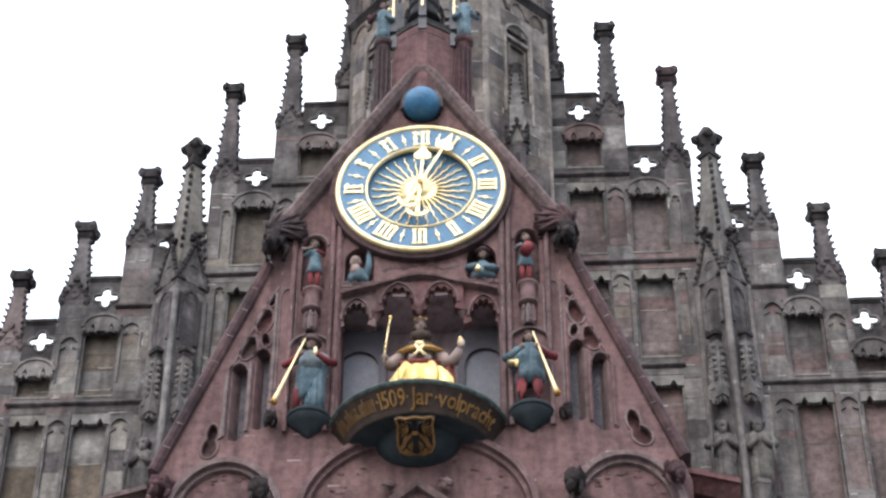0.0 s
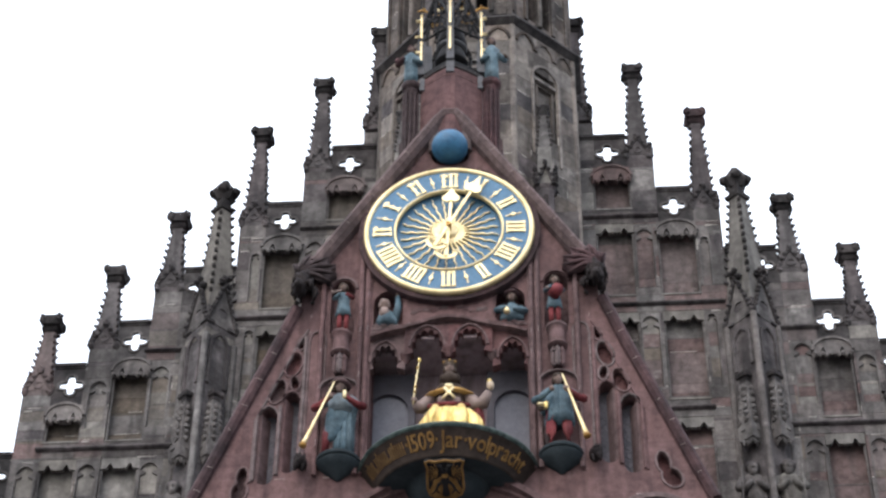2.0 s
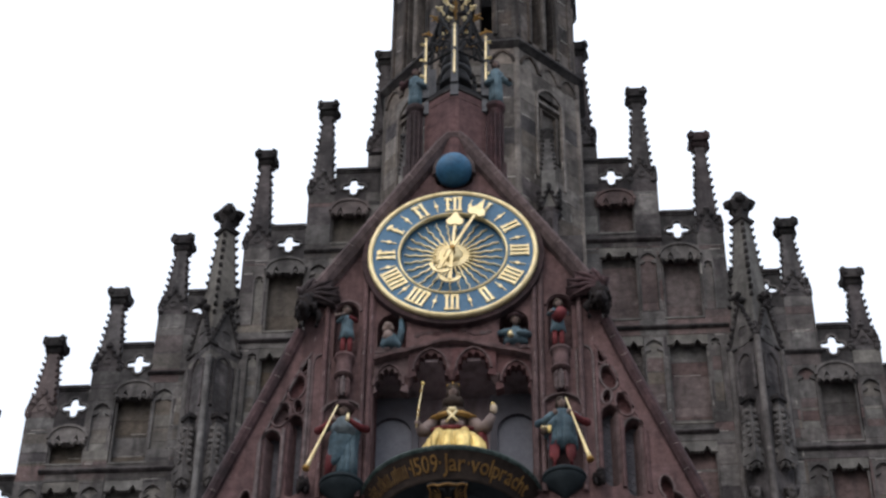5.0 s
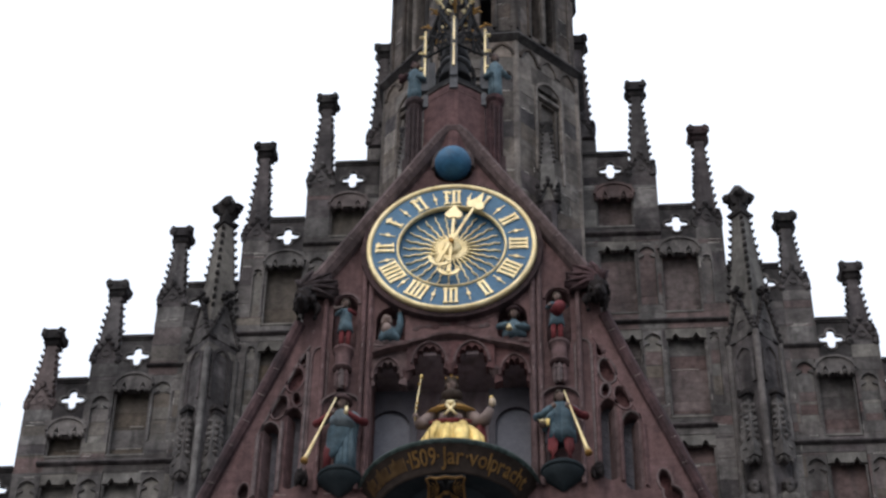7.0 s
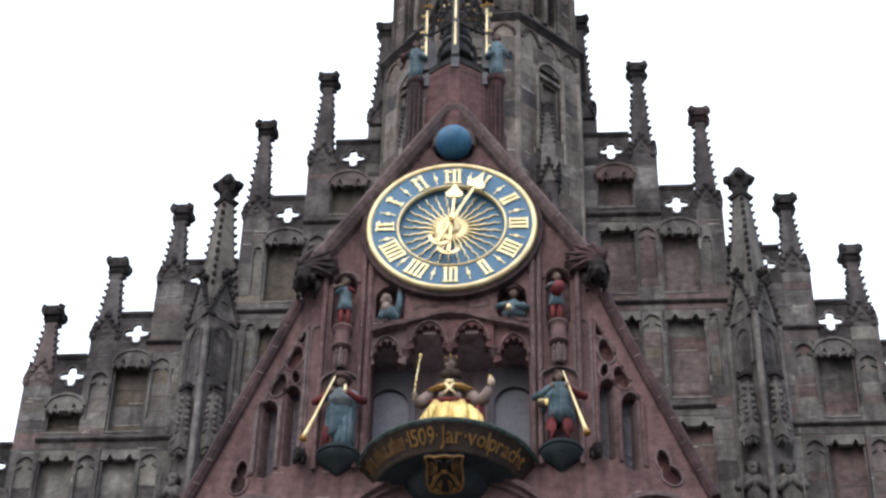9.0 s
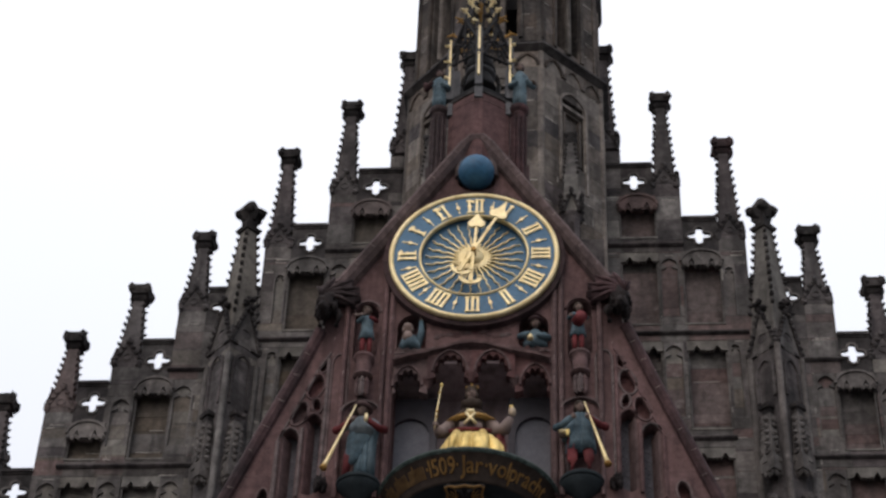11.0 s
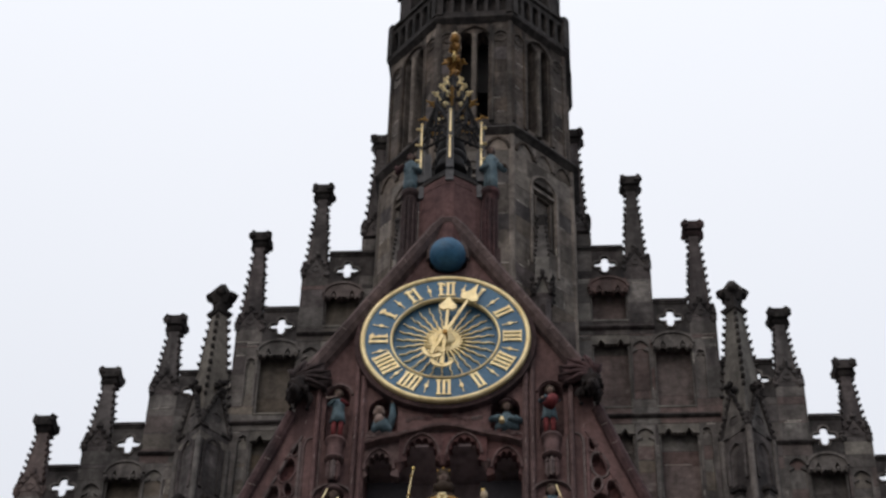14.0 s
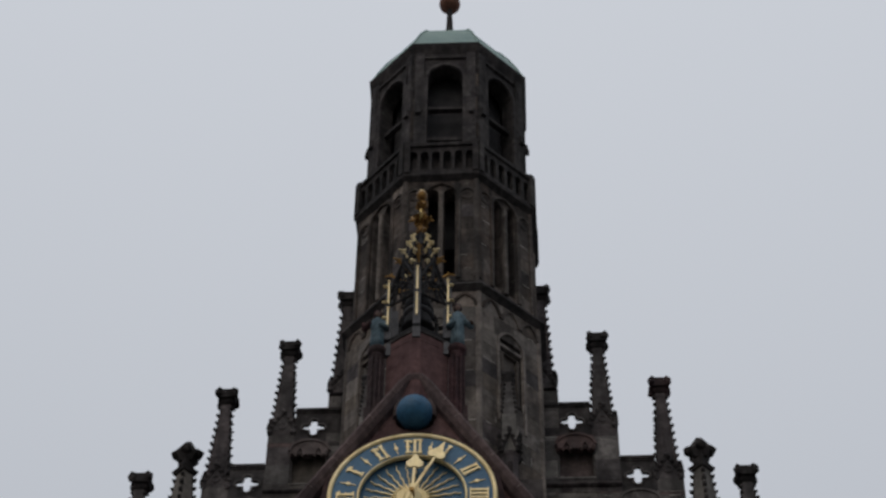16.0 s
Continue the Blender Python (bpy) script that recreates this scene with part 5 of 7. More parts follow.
REDCLOTH = material("faded_red_paint", (0.10, 0.022, 0.026), (0.16, 0.04, 0.042), rough=0.6, scale=5, stain=(0.05, 0.018, 0.02), soot=0.6, mottle=0.35)
PALECLOTH = material("grey_pink_sleeve_paint", (0.16, 0.125, 0.115), (0.22, 0.17, 0.155), rough=0.6, scale=5)
CROWN = material("tarnished_crown_gilding", (0.024, 0.018, 0.014), (0.055, 0.038, 0.022), rough=0.5, metal=0.3, scale=16, bump=0.2)
CREAM = material("pale_flesh_paint", (0.36, 0.29, 0.22), (0.46, 0.38, 0.29), rough=0.55, scale=6)
HAIR = material("dark_brown_paint", (0.03, 0.022, 0.018), (0.05, 0.037, 0.03), rough=0.7, scale=8)


class Carving:
    """Gathers pieces of several paints into one mesh."""
    def __init__(self):
        self.bm, self.mats = bmesh.new(), []

    def paint(self, mat, build):
        before = len(self.bm.faces)
        build(self.bm)
        if mat not in self.mats:
            self.mats.append(mat)
        self.bm.faces.ensure_lookup_table()
        for f in self.bm.faces[before:]:
            f.material_index = self.mats.index(mat)
            f.smooth = True

    def done(self, name, label, m=None, category="statue", group=""):
        bmesh.ops.recalc_face_normals(self.bm, faces=self.bm.faces)
        me = bpy.data.meshes.new(name)
        self.bm.to_mesh(me)
        self.bm.free()
        for mat in self.mats:
            me.materials.append(mat)
        ob = new(name, me)
        if m:
            ob.matrix_basis = m
        return tagged(ob, label, category, group)


def robe(bm, c, rows, folds=9, depth=0.10, n=120, lean=(0, 0), sharp=0.75):
    """Draped cloth: rows of (height, half width, half depth), with folds that deepen towards the hem."""
    rings = []
    top, low = rows[-1][0], rows[0][0]
    for z, rx, ry in rows:
        u = (top - z) / max(1e-6, top - low)
        ring = []
        for k in range(n):
            a = 2 * math.pi * k / n
            w = folds * a + 1.3 * math.sin(3 * a) + 0.8 * u * math.sin(2 * a)
            f = 1 + depth * (0.35 + 0.65 * u) * ((1 - sharp) * math.cos(w) * 0.5 - sharp * 2.2 * (1 - abs(math.sin(w / 2)) ** 0.55)) + 0.03 * math.sin(2 * a + 5 * u)
            ring.append(bm.verts.new((c[0] + lean[0] * (1 - u) + rx * f * math.cos(a), c[1] + lean[1] * (1 - u) + ry * f * math.sin(a), c[2] + z)))
        rings.append(ring)
    for r, s in zip(rings, rings[1:]):
        for k in range(n):
            bm.faces.new((r[k], r[(k + 1) % n], s[(k + 1) % n], s[k]))
    bm.faces.new(rings[0])
    bm.faces.new(rings[-1])


def head(cv, c, r, hat=None, hair=HAIR):
    cv.paint(SKIN, lambda bm: blob(bm, c, (r * 0.82, r * 0.9, r * 1.1), seed=2, rough=0.06, seg=14, rings=10))
    cv.paint(SKIN, lambda bm: blob(bm, (c[0], c[1] - r * 0.9, c[2] - r * 0.1), (r * 0.16, r * 0.2, r * 0.25), rough=0.05))
    cv.paint(hair, lambda bm: blob(bm, (c[0], c[1] + r * 0.2, c[2] + r * 0.34), (r * 1.02, r * 1.02, r * 0.98), seed=3, rough=0.35, seg=16, rings=10))
    for k in (-1, 1):
        cv.paint(hair, lambda bm: blob(bm, (c[0] + k * r * 0.72, c[1] + r * 0.05, c[2] - r * 0.25), (r * 0.35, r * 0.6, r * 0.7), seed=k + 5, rough=0.4))
    if hat:
        cv.paint(hat, lambda bm: lathe(bm, (c[0], c[1], c[2] + r * 0.55), [(r * 1.15, 0), (r * 1.2, r * 0.15), (r * 0.9, r * 0.35), (r * 0.8, r * 0.7), (r * 0.3, r * 0.85)], 14))


def herald(side):
    """A standing trumpeter on a console; the two differ in dress."""
    cv = Carving()
    x, y, z = (-1.41, -0.19, 18.66) if side < 0 else (1.45, -0.19, 18.66)
    if side < 0:   # long blue gown, its flap drawn across the front, over a grey-blue chest
        cv.paint(REDCLOTH, lambda bm: tube(bm, [(x - 0.15, y - 0.06, z), (x - 0.14, y - 0.06, z + 0.25), (x - 0.1, y, z + 0.5)], [0.05, 0.06, 0.07], 10))
        cv.paint(BLUECLOTH, lambda bm: robe(bm, (x + 0.075, y + 0.02, z - 0.02), [(0, 0.155, 0.13), (0.25, 0.15, 0.13), (0.5, 0.14, 0.12), (0.66, 0.15, 0.12), (0.84, 0.18, 0.115), (0.93, 0.11, 0.09)], 11, 0.34))
        cv.paint(BLUECLOTH, lambda bm: robe(bm, (x - 0.11, y - 0.075, z + 0.16), [(0, 0.05, 0.03), (0.10, 0.10, 0.05), (0.26, 0.13, 0.075), (0.44, 0.16, 0.09), (0.56, 0.13, 0.08)], 4, 0.2, 120, (0.12, 0.03)))
        cv.paint(PALEBLUE, lambda bm: robe(bm, (x + 0.02, y - 0.03, z + 0.62), [(0, 0.155, 0.12), (0.12, 0.175, 0.125), (0.24, 0.16, 0.11), (0.31, 0.08, 0.07)], 6, 0.06))
    else:          # short blue tunic with a full shoulder cape, red hose
        for k in (-1, 1):
            cv.paint(REDCLOTH, lambda bm: tube(bm, [(x + k * 0.105 - 0.01, y - 0.03, z), (x + k * 0.11 - 0.01, y - 0.05, z + 0.2), (x + k * 0.09 - 0.02, y - 0.01, z + 0.55)], [0.066, 0.064, 0.072], 12))
        cv.paint(BLUECLOTH, lambda bm: robe(bm, (x - 0.005, y, z + 0.42), [(-0.06, 0.215, 0.145), (0.1, 0.195, 0.135), (0.24, 0.165, 0.12), (0.42, 0.19, 0.125), (0.50, 0.16, 0.11), (0.56, 0.08, 0.07)], 9, 0.28))
        cv.paint(BLUECLOTH, lambda bm: robe(bm, (x - 0.185, y - 0.02, z + 0.56), [(0, 0.075, 0.09), (0.1, 0.10, 0.10), (0.2, 0.11, 0.10), (0.34, 0.09, 0.09)], 6, 0.22, 120, (0.12, 0.02)))
        cv.paint(REDDARK, lambda bm: robe(bm, (x - 0.16, y + 0.12, z + 0.02), [(0, 0.035, 0.04), (0.3, 0.05, 0.05), (0.6, 0.06, 0.05)], 5, 0.14))
    for k in (-1, 1):
        upper = PALEBLUE if side < 0 else BLUECLOTH
        sleeve = REDCLOTH if (side < 0 or k > 0) else BLUECLOTH
        cv.paint(upper, lambda bm: tube(bm, [(x + k * 0.13, y, z + 0.90), (x + k * 0.20, y - 0.01, z + 0.83), (x + k * 0.25, y - 0.03, z + 0.76)], [0.06, 0.06, 0.052], 10))
        cv.paint(sleeve, lambda bm: tube(bm, [(x + k * 0.235, y - 0.02, z + 0.79), (x + k * 0.315, y - 0.05, z + 0.73), (x + k * 0.24, y - 0.14, z + 0.70), (x + k * 0.11, y - 0.24, z + 0.75)], [0.05, 0.054, 0.046, 0.034], 10))
        cv.paint(SKIN, lambda bm: blob(bm, (x + k * 0.09, y - 0.25, z + 0.76), (0.036, 0.036, 0.042), rough=0.15))
    hz = z + 1.05
    head(cv, (x - 0.01 * side, y - 0.06, hz), 0.08)
    if side < 0:
        cv.paint(REDMID, lambda bm: lathe(bm, (x, y - 0.03, hz + 0.02), [(0.13, 0.0), (0.155, 0.02), (0.14, 0.045), (0.095, 0.065), (0.09, 0.10), (0.03, 0.13)], 18))
    # the trumpet, and a short gilt mouthpiece or purse at the belt
    a = Vector((x + 0.05 * side, y - 0.24, z + 1.0))
    b = Vector((x + (-0.40 if side < 0 else 0.33), y - 0.31, z - 0.06))
    cv.paint(GOLD, lambda bm: tube(bm, [a, a.lerp(b, 0.3), a.lerp(b, 0.6), a.lerp(b, 0.9), b], [0.010, 0.013, 0.018, 0.026, 0.037], 12))
    cv.paint(OLDGOLD, lambda bm: tube(bm, [b + (b - a).normalized() * -0.02, b + (b - a).normalized() * 0.025], [0.042, 0.05], 12))
    if side < 0:
        cv.paint(GOLD, lambda bm: tube(bm, [(x + 0.095, y - 0.28, z + 0.70), (x + 0.098, y - 0.28, z + 0.82)], [0.024, 0.022], 8))
        cv.paint(HAIR, lambda bm: tube(bm, [(x + 0.096, y - 0.282, z + 0.815), (x + 0.098, y - 0.282, z + 0.85)], [0.024, 0.020], 8))
    else:
        cv.paint(GOLD, lambda bm: blob(bm, (x - 0.235, y - 0.17, z + 0.57), (0.055, 0.035, 0.022), seed=2, rough=0.5))
        cv.paint(GILT, lambda bm: tube(bm, [(x - 0.17, y - 0.19, z + 0.58), (x - 0.172, y - 0.19, z + 0.48)], [0.026, 0.022], 8))
        cv.paint(HAIR, lambda bm: blob(bm, (x - 0.24, y - 0.14, z + 0.52), (0.05, 0.03, 0.035), rough=0.3))
    cv.done("herald_statue", "painted trumpeter statue in a long blue gown with a gilt trumpet" if side < 0 else "painted trumpeter statue in a blue tunic and red hose", group="trumpeter statues")
    con = thing("console", "dark pointed console under a trumpeter statue", "console", (x, 0, 18.3), "statue consoles")
    bm = bmesh.new()
    lathe(bm, (x, -0.02, 0), [(0.01, 18.36), (0.035, 18.375), (0.085, 18.42), (0.20, 18.505), (0.275, 18.58), (0.28, 18.61)], 24)
    part("bowl", bm, GREENBLACK, con, smooth=True)
    bm = bmesh.new()
    lathe(bm, (x, -0.04, 0), [(0.27, 18.605), (0.29, 18.62), (0.29, 18.655), (0.275, 18.67), (0.02, 18.70)], 28)
    part("slab", bm, GREENBLACK, con)


def small_musician(side):
    cv = Carving()
    x, y, z = 1.43 * side, -0.12, 20.81
    for k in (-1, 1):
        cv.paint(REDCLOTH, lambda bm: tube(bm, [(x + k * 0.045, y - 0.02, z), (x + k * 0.045, y, z + 0.3)], [0.032, 0.042], 8))
    cv.paint(BLUECLOTH, lambda bm: robe(bm, (x, y, z + 0.24), [(0, 0.118, 0.085), (0.12, 0.095, 0.075), (0.22, 0.078, 0.065), (0.35, 0.09, 0.065), (0.40, 0.045, 0.04)], 7, 0.18))
    for k in (-1, 1):
        cv.paint(REDCLOTH if side < 0 and k > 0 else BLUECLOTH, lambda bm: tube(bm, [(x + k * 0.08, y, z + 0.60), (x + k * 0.125, y - 0.04, z + 0.53), (x + k * 0.04, y - 0.12, z + 0.545)], [0.032, 0.03, 0.024], 8))
    if side > 0:
        cv.paint(REDCLOTH, lambda bm: tube(bm, [(x - 0.01, y - 0.15, z + 0.36), (x + 0.06, y - 0.13, z + 0.50)], [0.082, 0.082], 16))
        cv.paint(PALECLOTH, lambda bm: blob(bm, (x - 0.09, y - 0.14, z + 0.50), (0.028, 0.022, 0.022), rough=0.2))
    else:
        cv.paint(PALECLOTH, lambda bm: tube(bm, [(x - 0.15, y - 0.11, z + 0.58), (x - 0.02, y - 0.12, z + 0.61)], 0.014, 8))
        cv.paint(PALECLOTH, lambda bm: blob(bm, (x - 0.14, y - 0.11, z + 0.59), (0.032, 0.022, 0.022), rough=0.3))
    head(cv, (x + 0.01 * side, y - 0.02, z + 0.735), 0.064)
    cv.done("musician_statue", "small painted piper statue in blue coat and red hose" if side < 0 else "small painted drummer statue with a red drum", group="small musician statues")


def bust(side):
    cv = Carving()
    x, y, z = 0.84 * side, 0.03, 20.96
    if side < 0:
        cv.paint(BLUECLOTH, lambda bm: robe(bm, (x - 0.01, y, z), [(0, 0.165, 0.12), (0.10, 0.15, 0.12), (0.22, 0.11, 0.09), (0.28, 0.05, 0.05)], 6, 0.12))
        cv.paint(PALECLOTH, lambda bm: robe(bm, (x - 0.04, y - 0.06, z + 0.13), [(0, 0.06, 0.05), (0.08, 0.075, 0.06), (0.15, 0.05, 0.04)], 5, 0.1))
        cv.paint(BLUECLOTH, lambda bm: tube(bm, [(x + 0.10, y, z + 0.12), (x + 0.145, y - 0.05, z + 0.30), (x + 0.14, y - 0.06, z + 0.48)], [0.06, 0.048, 0.034], 8))
        cv.paint(SKIN, lambda bm: blob(bm, (x + 0.14, y - 0.06, z + 0.53), (0.032, 0.028, 0.04), rough=0.2))
        head(cv, (x - 0.045, y - 0.03, z + 0.37), 0.075, None, PALECLOTH)
    else:
        cv.paint(BLUECLOTH, lambda bm: robe(bm, (x + 0.01, y, z + 0.02), [(0, 0.18, 0.12), (0.09, 0.175, 0.12), (0.22, 0.12, 0.095), (0.30, 0.05, 0.05)], 6, 0.10))
        cv.paint(BLUECLOTH, lambda bm: tube(bm, [(x - 0.11, y, z + 0.26), (x - 0.19, y - 0.08, z + 0.16), (x - 0.06, y - 0.18, z + 0.12)], [0.05, 0.048, 0.036], 8))
        cv.paint(BLUECLOTH, lambda bm: tube(bm, [(x + 0.13, y, z + 0.24), (x + 0.19, y - 0.08, z + 0.13), (x + 0.04, y - 0.18, z + 0.10)], [0.05, 0.048, 0.036], 8))
        cv.paint(GOLD, lambda bm: lathe(bm, (x - 0.05, y - 0.19, z + 0.02), [(0.042, 0), (0.036, 0.04), (0.018, 0.08), (0.008, 0.10)], 12))
        head(cv, (x + 0.01, y - 0.03, z + 0.43), 0.068, None, HAIR)
        cv.paint(REDDARK, lambda bm: lathe(bm, (x + 0.01, y - 0.01, z + 0.47), [(0.11, 0), (0.115, 0.02), (0.075, 0.05), (0.06, 0.09), (0.02, 0.10)], 14))
    cv.done("bust_statue", "painted half-figure raising an arm in an arched opening" if side < 0 else "painted half-figure with a small gilt bell", group="half-figures")


def emperor():
    cv = Carving()
    x, y, z = 0.02, -0.05, 18.84
    cv.paint(REDDARK, lambda bm: box(bm, x - 0.36, x + 0.36, y + 0.05, y + 0.4, z - 0.06, z + 0.42))
    cv.paint(REDCLOTH, lambda bm: robe(bm, (x + 0.37, y + 0.05, z + 0.05), [(0, 0.09, 0.18), (0.35, 0.09, 0.16), (0.66, 0.06, 0.1)], 6, 0.16))
    cv.paint(GILT, lambda bm: robe(bm, (x + 0.03, y - 0.20, z - 0.06), [(0, 0.48, 0.31), (0.15, 0.46, 0.30), (0.28, 0.42, 0.28), (0.40, 0.34, 0.22), (0.47, 0.21, 0.12)], 13, 0.46))
    for k in (-1, 1):
        cv.paint(GILT, lambda bm: tube(bm, [(x + k * 0.09, y, z + 0.42), (x + k * 0.17, y - 0.31, z + 0.37), (x + k * 0.20, y - 0.40, z + 0.22), (x + k * 0.22, y - 0.42, z - 0.02)], [0.06, 0.065, 0.06, 0.03], 14))
    cv.paint(GILT, lambda bm: robe(bm, (x, y - 0.27, z + 0.02), [(0, 0.10, 0.10), (0.2, 0.09, 0.09), (0.36, 0.06, 0.08)], 4, 0.2))
    cv.paint(HAIR, lambda bm: robe(bm, (x, y, z + 0.42), [(0, 0.20, 0.16), (0.2, 0.19, 0.16), (0.44, 0.24, 0.16), (0.56, 0.14, 0.12), (0.68, 0.08, 0.08)], 8, 0.06))
    cv.paint(REDCLOTH, lambda bm: tube(bm, [(x - 0.27, y - 0.16, z + 0.53), (x - 0.1, y - 0.24, z + 0.505), (x + 0.1, y - 0.24, z + 0.505), (x + 0.27, y - 0.16, z + 0.53)], [0.028, 0.03, 0.03, 0.028], 8))
    cv.paint(OLDGOLD, lambda bm: robe(bm, (x, y + 0.01, z + 0.77), [(0, 0.37, 0.22), (0.025, 0.355, 0.215), (0.09, 0.25, 0.17), (0.15, 0.14, 0.12), (0.18, 0.08, 0.08)], 14, 0.05))
    cv.paint(GOLD, lambda bm: blob(bm, (x, y - 0.20, z + 0.82), (0.065, 0.045, 0.045), seed=2, rough=0.5))
    for k in (-1, 1):
        cv.paint(GOLD, lambda bm: tube(bm, [(x + k * 0.06, y - 0.21, z + 0.80), (x - k * 0.075, y - 0.23, z + 0.61)], [0.022, 0.018], 8))
    for k in (-1, 1):      # pale fur at the breast
        cv.paint(PALECLOTH, lambda bm: blob(bm, (x + k * 0.10, y - 0.14, z + 0.62), (0.06, 0.06, 0.07), seed=k + 4, rough=0.5, seg=12))
    cv.paint(PALECLOTH, lambda bm: tube(bm, [(x - 0.24, y, z + 0.78), (x - 0.37, y - 0.06, z + 0.60), (x - 0.40, y - 0.12, z + 0.55), (x - 0.44, y - 0.20, z + 0.58)], [0.085, 0.09, 0.08, 0.045], 12))
    cv.paint(PALECLOTH, lambda bm: tube(bm, [(x + 0.24, y, z + 0.78), (x + 0.36, y - 0.04, z + 0.62), (x + 0.44, y - 0.08, z + 0.62), (x + 0.52, y - 0.14, z + 0.76)], [0.09, 0.095, 0.085, 0.05], 12))
    cv.paint(CREAM, lambda bm: blob(bm, (x + 0.54, y - 0.16, z + 0.85), (0.05, 0.05, 0.075), rough=0.15, seg=12))
    cv.paint(GILT, lambda bm: blob(bm, (x + 0.53, y - 0.18, z + 0.91), (0.03, 0.03, 0.03), rough=0.15))
    cv.paint(SKIN, lambda bm: blob(bm, (x - 0.45, y - 0.22, z + 0.60), (0.042, 0.042, 0.05), rough=0.15))
    sx, sy = x - 0.46, y - 0.24
    cv.paint(GOLD, lambda bm: tube(bm, [(sx, sy, z + 0.52), (sx + 0.02, sy, z + 0.8), (sx + 0.07, sy, z + 1.22)], [0.009, 0.011, 0.008], 10))
    cv.paint(GILT, lambda bm: blob(bm, (sx + 0.073, sy, z + 1.25), (0.024, 0.024, 0.032), rough=0.2))
    for u in (0.72, 0.80, 1.12):
        cv.paint(OLDGOLD, lambda bm: blob(bm, (sx + 0.005 + 0.07 * (u - 0.5), sy, z + u), (0.024, 0.024, 0.016), rough=0.1))
    head(cv, (x, y - 0.08, z + 1.20), 0.088)
    cv.paint(HAIR, lambda bm: blob(bm, (x, y - 0.10, z + 1.03), (0.125, 0.085, 0.10), seed=6, rough=0.4, seg=14))
    for k in (-1, 1):
        cv.paint(HAIR, lambda bm: blob(bm, (x + k * 0.095, y - 0.01, z + 1.07), (0.05, 0.07, 0.11), seed=k, rough=0.4))
    cv.paint(CROWN, lambda bm: lathe(bm, (x, y - 0.02, z + 1.27), [(0.085, 0), (0.09, 0.04), (0.092, 0.075), (0.07, 0.10), (0.02, 0.14)], 16))
    for k in range(6):
        t = math.pi * k / 3 + 0.5
        cv.paint(OLDGOLD, lambda bm: blob(bm, (x + 0.088 * math.cos(t), y - 0.02 + 0.088 * math.sin(t), z + 1.35), (0.013, 0.013, 0.024), rough=0.3))
    cv.done("emperor_statue", "enthroned emperor statue in gilded robes holding sceptre and orb")


def stone_saint(x, y, z, seed, h=1.42):
    cv = Carving()
    k = h / 1.42
    mat = LIGHT if seed == 1 else GREY
    cv.paint(mat, lambda bm: robe(bm, (x, y, z), [(0, 0.21, 0.15), (0.25, 0.20, 0.145), (0.5, 0.19, 0.14), (0.72 * k, 0.205, 0.14), (0.90 * k, 0.225, 0.13), (1.02 * k, 0.15, 0.10), (1.07 * k, 0.07, 0.07)], 7, 0.22))
    cv.paint(mat, lambda bm: robe(bm, (x + 0.05, y - 0.05, z + 0.2), [(0, 0.05, 0.05), (0.15, 0.13, 0.09), (0.35, 0.19, 0.12), (0.58, 0.17, 0.11)], 6, 0.22, 120, (-0.04, 0.0)))
    for s in (-1, 1):
        cv.paint(mat, lambda bm: tube(bm, [(x + s * 0.18, y, z + 0.96 * k), (x + s * 0.26, y - 0.04, z + 0.76 * k), (x + s * 0.18, y - 0.15, z + 0.66 * k), (x + s * 0.04, y - 0.20, z + 0.80 * k)], [0.08, 0.075, 0.065, 0.045], 9))
    cv.paint(GREY, lambda bm: blob(bm, (x, y - 0.05, z + 1.15 * k), (0.095, 0.10, 0.125), seed=seed, rough=0.3, seg=14, rings=9))
    cv.paint(GREY, lambda bm: blob(bm, (x, y - 0.15, z + 1.14 * k), (0.022, 0.03, 0.03), rough=0.1))
    cv.paint(GREY, lambda bm: blob(bm, (x, y - 0.10, z + 1.05 * k), (0.07, 0.06, 0.09), seed=seed + 1, rough=0.5, seg=10))
    cv.paint(SPIRE, lambda bm: blob(bm, (x, y, z + 1.22 * k), (0.13, 0.12, 0.10), seed=seed + 5, rough=0.5, seg=14, rings=8))
    cv.paint(mat, lambda bm: tube(bm, [(x + (0.23 if seed % 2 else -0.23), y - 0.17, z + 0.05), (x + (0.20 if seed % 2 else -0.20), y - 0.19, z + 1.1 * k)], 0.02, 6))
    cv.done("stone_statue", "weathered sandstone pilgrim saint in a canopied niche", group="stone saints")


clock_details()
for side in (-1, 1):
    herald(side)
    small_musician(side)
    bust(side)
    for k, s in enumerate((-1, 1)):
        stone_saint(4.95 * side + s * 0.30, G - 0.33, 22.94, k + (2 if side < 0 else 0))
emperor()


# ---------------------------------------------------------------- balcony with the inscription
LETTERGOLD = material("worn_letter_gilding", (0.17, 0.098, 0.036), (0.29, 0.175, 0.065), rough=0.5, metal=0.35, scale=12, bump=0.2, stain=(0.06, 0.03, 0.012), soot=0.5)


def text_mesh(text, size):
    cu = bpy.data.curves.new("lettering", 'FONT')
    cu.body, cu.size, cu.extrude = text, size, 0.008
    cu.resolution_u, cu.offset = 3, 0.001
    ob = new("lettering", cu)
    me = bpy.data.meshes.new_from_object(ob.evaluated_get(bpy.context.evaluated_depsgraph_get()))
    bpy.data.objects.remove(ob)
    bpy.data.curves.remove(cu)
    return me


